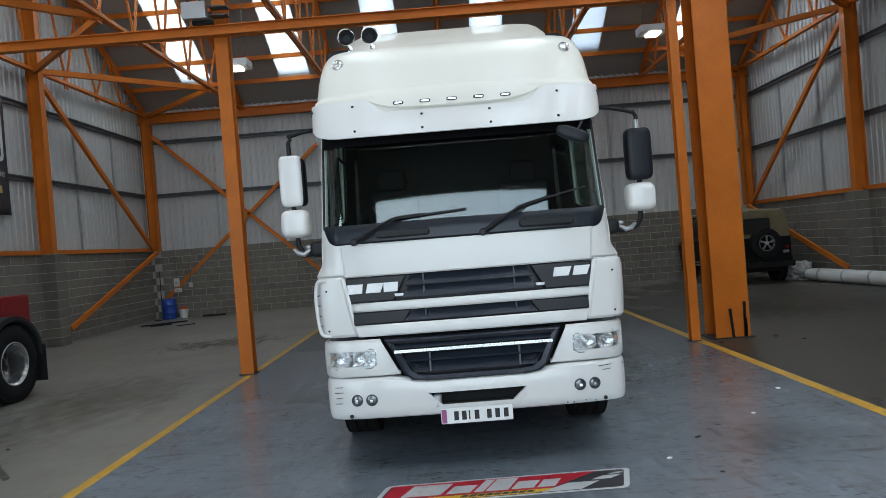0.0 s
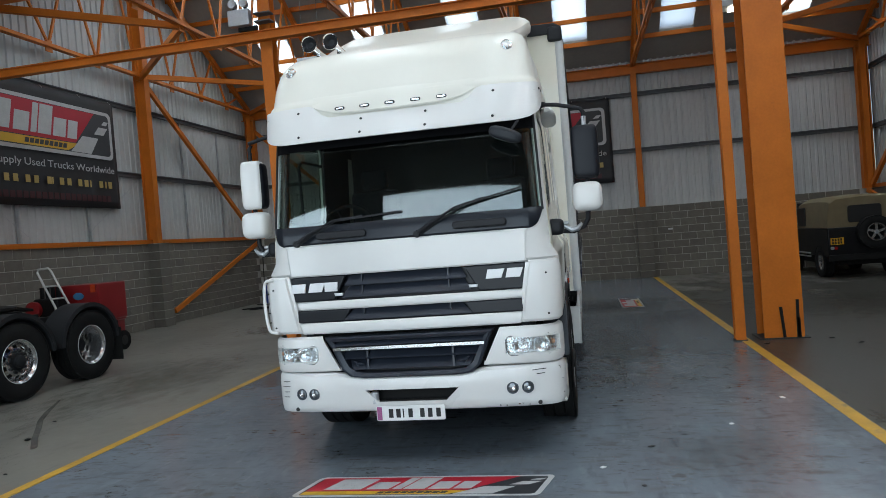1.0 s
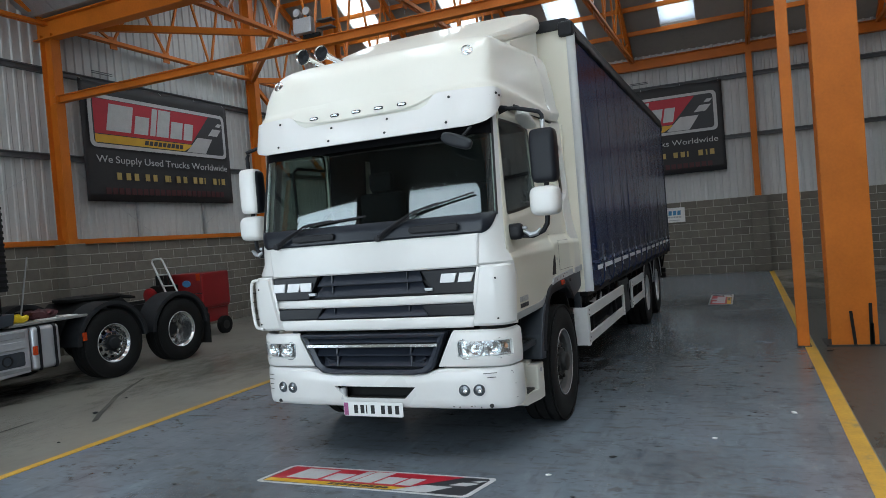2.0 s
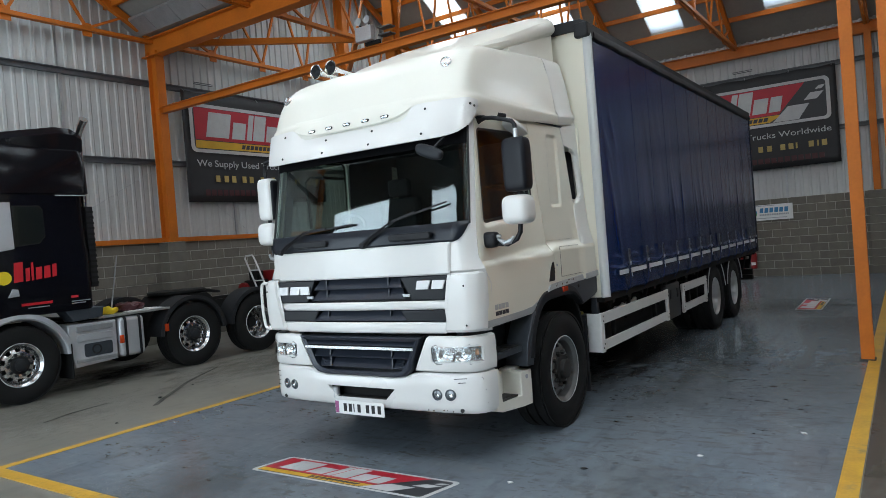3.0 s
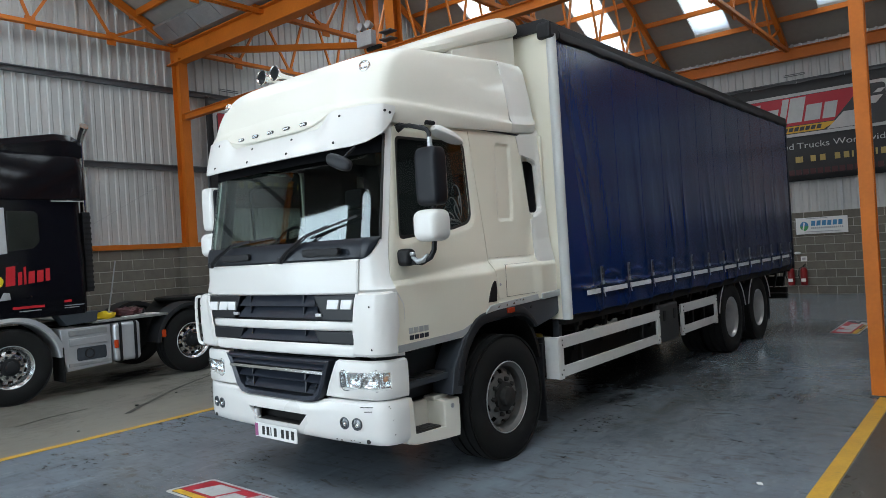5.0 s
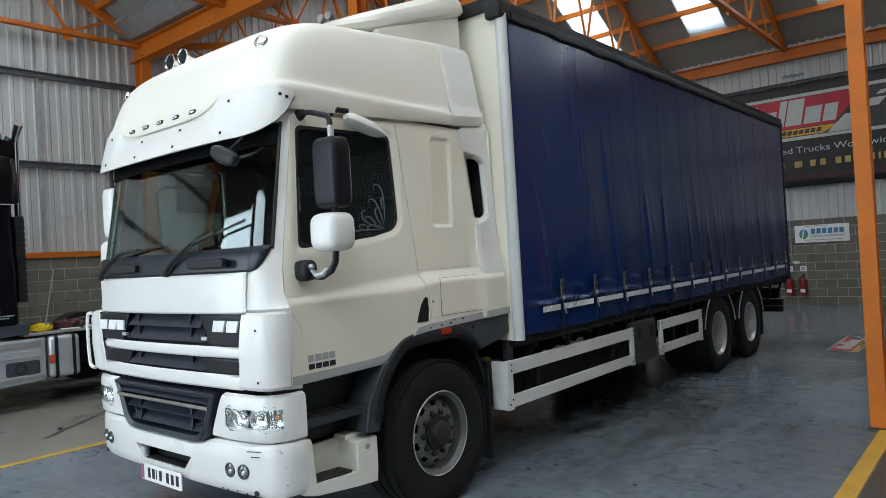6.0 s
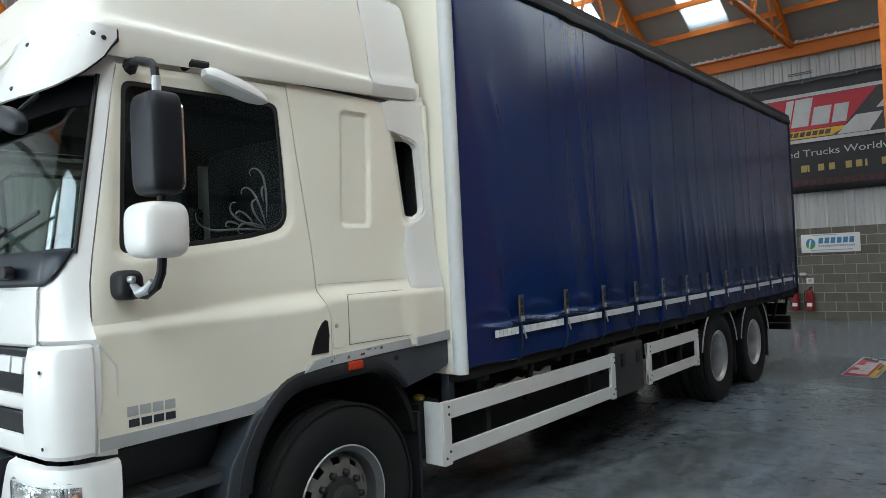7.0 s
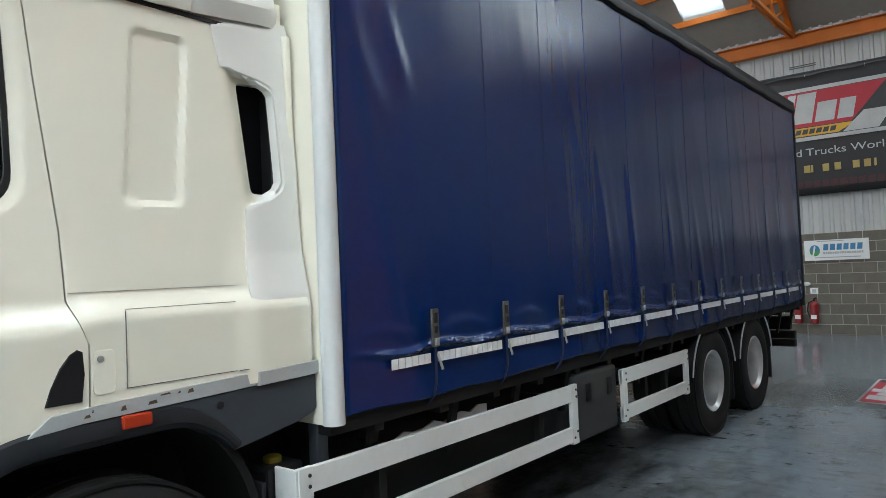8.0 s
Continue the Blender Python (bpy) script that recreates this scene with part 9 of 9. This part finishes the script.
tube(bm, [(9.02, 17.6, 0.17), (9.04, 17.4, 0.175), (9.12, 16.6, 0.17), (9.22, 15.6, 0.172), (9.28, 15.0, 0.17), (9.36, 14.2, 0.17)], [0.13, 0.155, 0.165, 0.16, 0.165, 0.16], 18)
part("wrapped_sheet", bm, M["guard"], rl)
for y in (17.1, 16.2, 15.3):
    bm = B()
    x = 9.02 + (17.6 - y) * 0.098
    lathe(bm, (x, y, 0.172), (0.1, -1, 0), [(0, 0.163), (0, 0.169), (0.05, 0.169), (0.05, 0.163)], 18)
    part("tape_band", bm, M["galv"], rl)

# ---- worn foot of the broad column, and litter on the floor ----
for x, z1, lean in ((3.86, 0.43, -0.03), (4.03, 0.52, 0.01), (4.045, 0.28, 0.0)):
    bm = B()
    bar(bm, (x, BIG[1] - BIG[3] / 2 - 0.012, 0.02), (x + lean, BIG[1] - BIG[3] / 2 - 0.012, z1), 0.02, 0.035, up=(1, 0, 0))
    solid("leaning_strip", bm, M["chassis"], "dark steel strip leaning on the column foot", "strip", kind="", group="strips at the column")
rng = random.Random(11)
for x, y, sz, mm in ((3.0, 6.7, 0.02, "plate"), (1.35, 4.9, 0.018, "plate"), (1.72, 5.35, 0.02, "bars"), (2.4, 5.9, 0.018, "plate"), (-4.3, 5.9, 0.03, "bars"), (1.6, 4.55, 0.015, "bars"), (0.55, 3.9, 0.012, "bars"), (-1.4, 4.2, 0.014, "bars"), (2.1, 7.4, 0.015, "bars"), (-4.6, 6.6, 0.018, "bars"), (4.6, 9.3, 0.025, "bars"), (4.4, 9.7, 0.03, "bars"), (3.55, 9.5, 0.025, "bars"), (2.8, 8.6, 0.013, "bars"), (2.0, 11.4, 0.02, "bars"), (-3.6, 4.9, 0.016, "bars")):
    bm = B()
    bmesh.ops.create_icosphere(bm, subdivisions=1, radius=sz)
    for v in bm.verts:
        v.co = Vector((x + v.co.x * rng.uniform(0.7, 1.9), y + v.co.y * rng.uniform(0.6, 1.2), 0.004 + max(0, v.co.z * 0.5 + sz * 0.35)))
    solid("litter_scrap", bm, M[mm], "small white paper scrap on the floor" if mm == "plate" else "small dark scrap of dirt on the floor", "litter", kind="", group="litter")
# tyre marks, dark and thin on the concrete
M["tyre_mark"] = mat("tyre_mark", (0.05, 0.047, 0.042), 0.6, var=0.3, scale=6, fine=30, dirt=(0.13, 0.12, 0.10), dirt_at=0.5, dirt_scale=5)


def floor_mark(pts, w):
    bm = B()
    left, right = [], []
    P = [Vector((*p, 0.0)) for p in pts]
    for i, p in enumerate(P):
        d = (P[min(i + 1, len(P) - 1)] - P[max(i - 1, 0)]).normalized()
        n = Vector((-d.y, d.x, 0)) * w / 2 * (0.4 if i in (0, len(P) - 1) else 1)
        left.append(bm.verts.new(p + n + Vector((0, 0, 0.0045))))
        right.append(bm.verts.new(p - n + Vector((0, 0, 0.0045))))
    for i in range(len(P) - 1):
        bm.faces.new((left[i], left[i + 1], right[i + 1], right[i]))
    g = bmesh.ops.extrude_face_region(bm, geom=list(bm.faces))
    bmesh.ops.translate(bm, verts=[v for v in g["geom"] if isinstance(v, bmesh.types.BMVert)], vec=(0, 0, 0.0015))
    solid("tyre_mark", bm, M["tyre_mark"], "dark tyre mark on the floor", "floor mark")


floor_mark([(-3.98, 5.60), (-4.0, 5.65), (-4.25, 5.93), (-4.57, 6.34), (-4.85, 6.68), (-5.10, 7.06), (-5.47, 7.70)], 0.06)
floor_mark([(-4.6, 4.6), (-4.75, 5.0), (-4.8, 5.5)], 0.05)
floor_mark([(2.5, 15.0), (3.2, 15.05), (4.2, 15.2), (4.7, 15.3)], 0.07)


# ---- oil and dirt stains on the floor, and shade painted under the lorries ----


def floor_patch_mat(name, color, rough, amount, scale=2.6, soft=(0.22, 0.52), across=1.0):
    """A floor patch, stain or painted shade, with ragged edges that fades out from its middle."""
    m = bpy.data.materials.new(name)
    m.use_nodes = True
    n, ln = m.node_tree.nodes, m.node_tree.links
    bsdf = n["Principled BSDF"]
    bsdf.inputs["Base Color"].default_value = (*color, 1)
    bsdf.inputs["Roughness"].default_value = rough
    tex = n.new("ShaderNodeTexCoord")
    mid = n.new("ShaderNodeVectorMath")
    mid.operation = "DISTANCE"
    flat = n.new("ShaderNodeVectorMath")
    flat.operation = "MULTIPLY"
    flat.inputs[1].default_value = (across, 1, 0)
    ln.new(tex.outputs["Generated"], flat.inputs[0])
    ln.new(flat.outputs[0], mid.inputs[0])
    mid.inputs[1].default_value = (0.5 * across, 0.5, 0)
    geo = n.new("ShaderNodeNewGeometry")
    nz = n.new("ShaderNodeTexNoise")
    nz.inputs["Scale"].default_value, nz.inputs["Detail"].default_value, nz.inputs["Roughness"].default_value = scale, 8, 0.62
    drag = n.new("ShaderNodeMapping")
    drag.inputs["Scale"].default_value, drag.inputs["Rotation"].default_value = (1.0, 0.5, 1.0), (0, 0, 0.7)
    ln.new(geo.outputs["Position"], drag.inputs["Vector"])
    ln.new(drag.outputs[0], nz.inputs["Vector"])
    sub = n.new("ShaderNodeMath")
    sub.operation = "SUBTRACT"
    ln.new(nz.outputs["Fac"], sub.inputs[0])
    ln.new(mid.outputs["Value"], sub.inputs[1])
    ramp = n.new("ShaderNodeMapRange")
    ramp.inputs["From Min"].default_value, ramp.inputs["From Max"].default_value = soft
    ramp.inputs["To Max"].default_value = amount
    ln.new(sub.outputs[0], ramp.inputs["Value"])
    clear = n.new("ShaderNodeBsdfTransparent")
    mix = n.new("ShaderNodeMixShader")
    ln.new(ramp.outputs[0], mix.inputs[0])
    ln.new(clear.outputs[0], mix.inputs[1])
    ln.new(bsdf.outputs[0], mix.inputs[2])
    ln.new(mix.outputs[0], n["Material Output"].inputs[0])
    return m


# oil colour that also paints in the shade under the two parked lorries
M["oil_shade"] = floor_patch_mat("oil_and_shade", (0.022, 0.020, 0.018), 0.26, 1.0)
M["brown_stain"] = floor_patch_mat("brown_stain", (0.085, 0.078, 0.052), 0.26, 0.75, 5.0, (0.28, 0.56))
M["soft_stain"] = floor_patch_mat("soft_brown_stain", (0.075, 0.070, 0.050), 0.22, 0.4, 5.5, (0.14, 0.50))
M["streak_stain"] = floor_patch_mat("streaked_dirt", (0.070, 0.064, 0.048), 0.22, 0.22, 13.0, (0.18, 0.50))
# darkens the concrete right of the bay, fading towards both ends
M["dark_side"] = floor_patch_mat("darkened_concrete", (0.062, 0.057, 0.046), 0.36, 0.66, 0.9, (-0.02, 0.22), 0.35)
for k, (x, y, w, d, a, mm, lab) in enumerate((
        (6.50, 10.3, 6.12, 22.8, 0, "dark_side", "broad darker area of the concrete beside the bay"),
        (0.0, 9.8, 4.3, 9.5, 0, "oil_shade", "dark oily floor with painted shade under the lorry"), (1.7, 9.4, 1.7, 7.0, 0, "soft_stain", "soft brown stain along the lorry"),
        (2.9, 8.6, 2.0, 5.6, 8, "streak_stain", "streaked brown dirt on the painted floor"), (1.9, 14.8, 2.0, 2.4, -10, "soft_stain", "soft brown stain behind the rear wheels"),
        (2.3, 5.2, 1.7, 1.6, 30, "streak_stain", "streaked brown dirt on the painted floor"), (2.7, 12.4, 1.6, 2.0, 10, "streak_stain", "streaked brown dirt on the painted floor"),
        (-7.0, 6.9, 3.4, 7.2, 0, "oil_shade", "dark concrete with painted shade under the black tractor unit"), (-4.8, 8.6, 2.2, 6.0, 10, "soft_stain", "soft brown stain on the concrete"),
        (-5.0, 14.0, 5.6, 4.4, 0, "brown_stain", "patchy brown dirt on the concrete"), (-4.9, 4.6, 2.6, 2.6, 30, "streak_stain", "streaked dirt on the concrete"),
        (6.0, 13.0, 4.4, 5.0, 10, "soft_stain", "soft dark stain on the concrete"), (5.6, 8.4, 3.0, 3.6, 10, "streak_stain", "streaked dirt on the concrete"),
        (-0.8, 3.7, 2.6, 1.6, 50, "streak_stain", "streaked brown dirt on the painted floor"))):
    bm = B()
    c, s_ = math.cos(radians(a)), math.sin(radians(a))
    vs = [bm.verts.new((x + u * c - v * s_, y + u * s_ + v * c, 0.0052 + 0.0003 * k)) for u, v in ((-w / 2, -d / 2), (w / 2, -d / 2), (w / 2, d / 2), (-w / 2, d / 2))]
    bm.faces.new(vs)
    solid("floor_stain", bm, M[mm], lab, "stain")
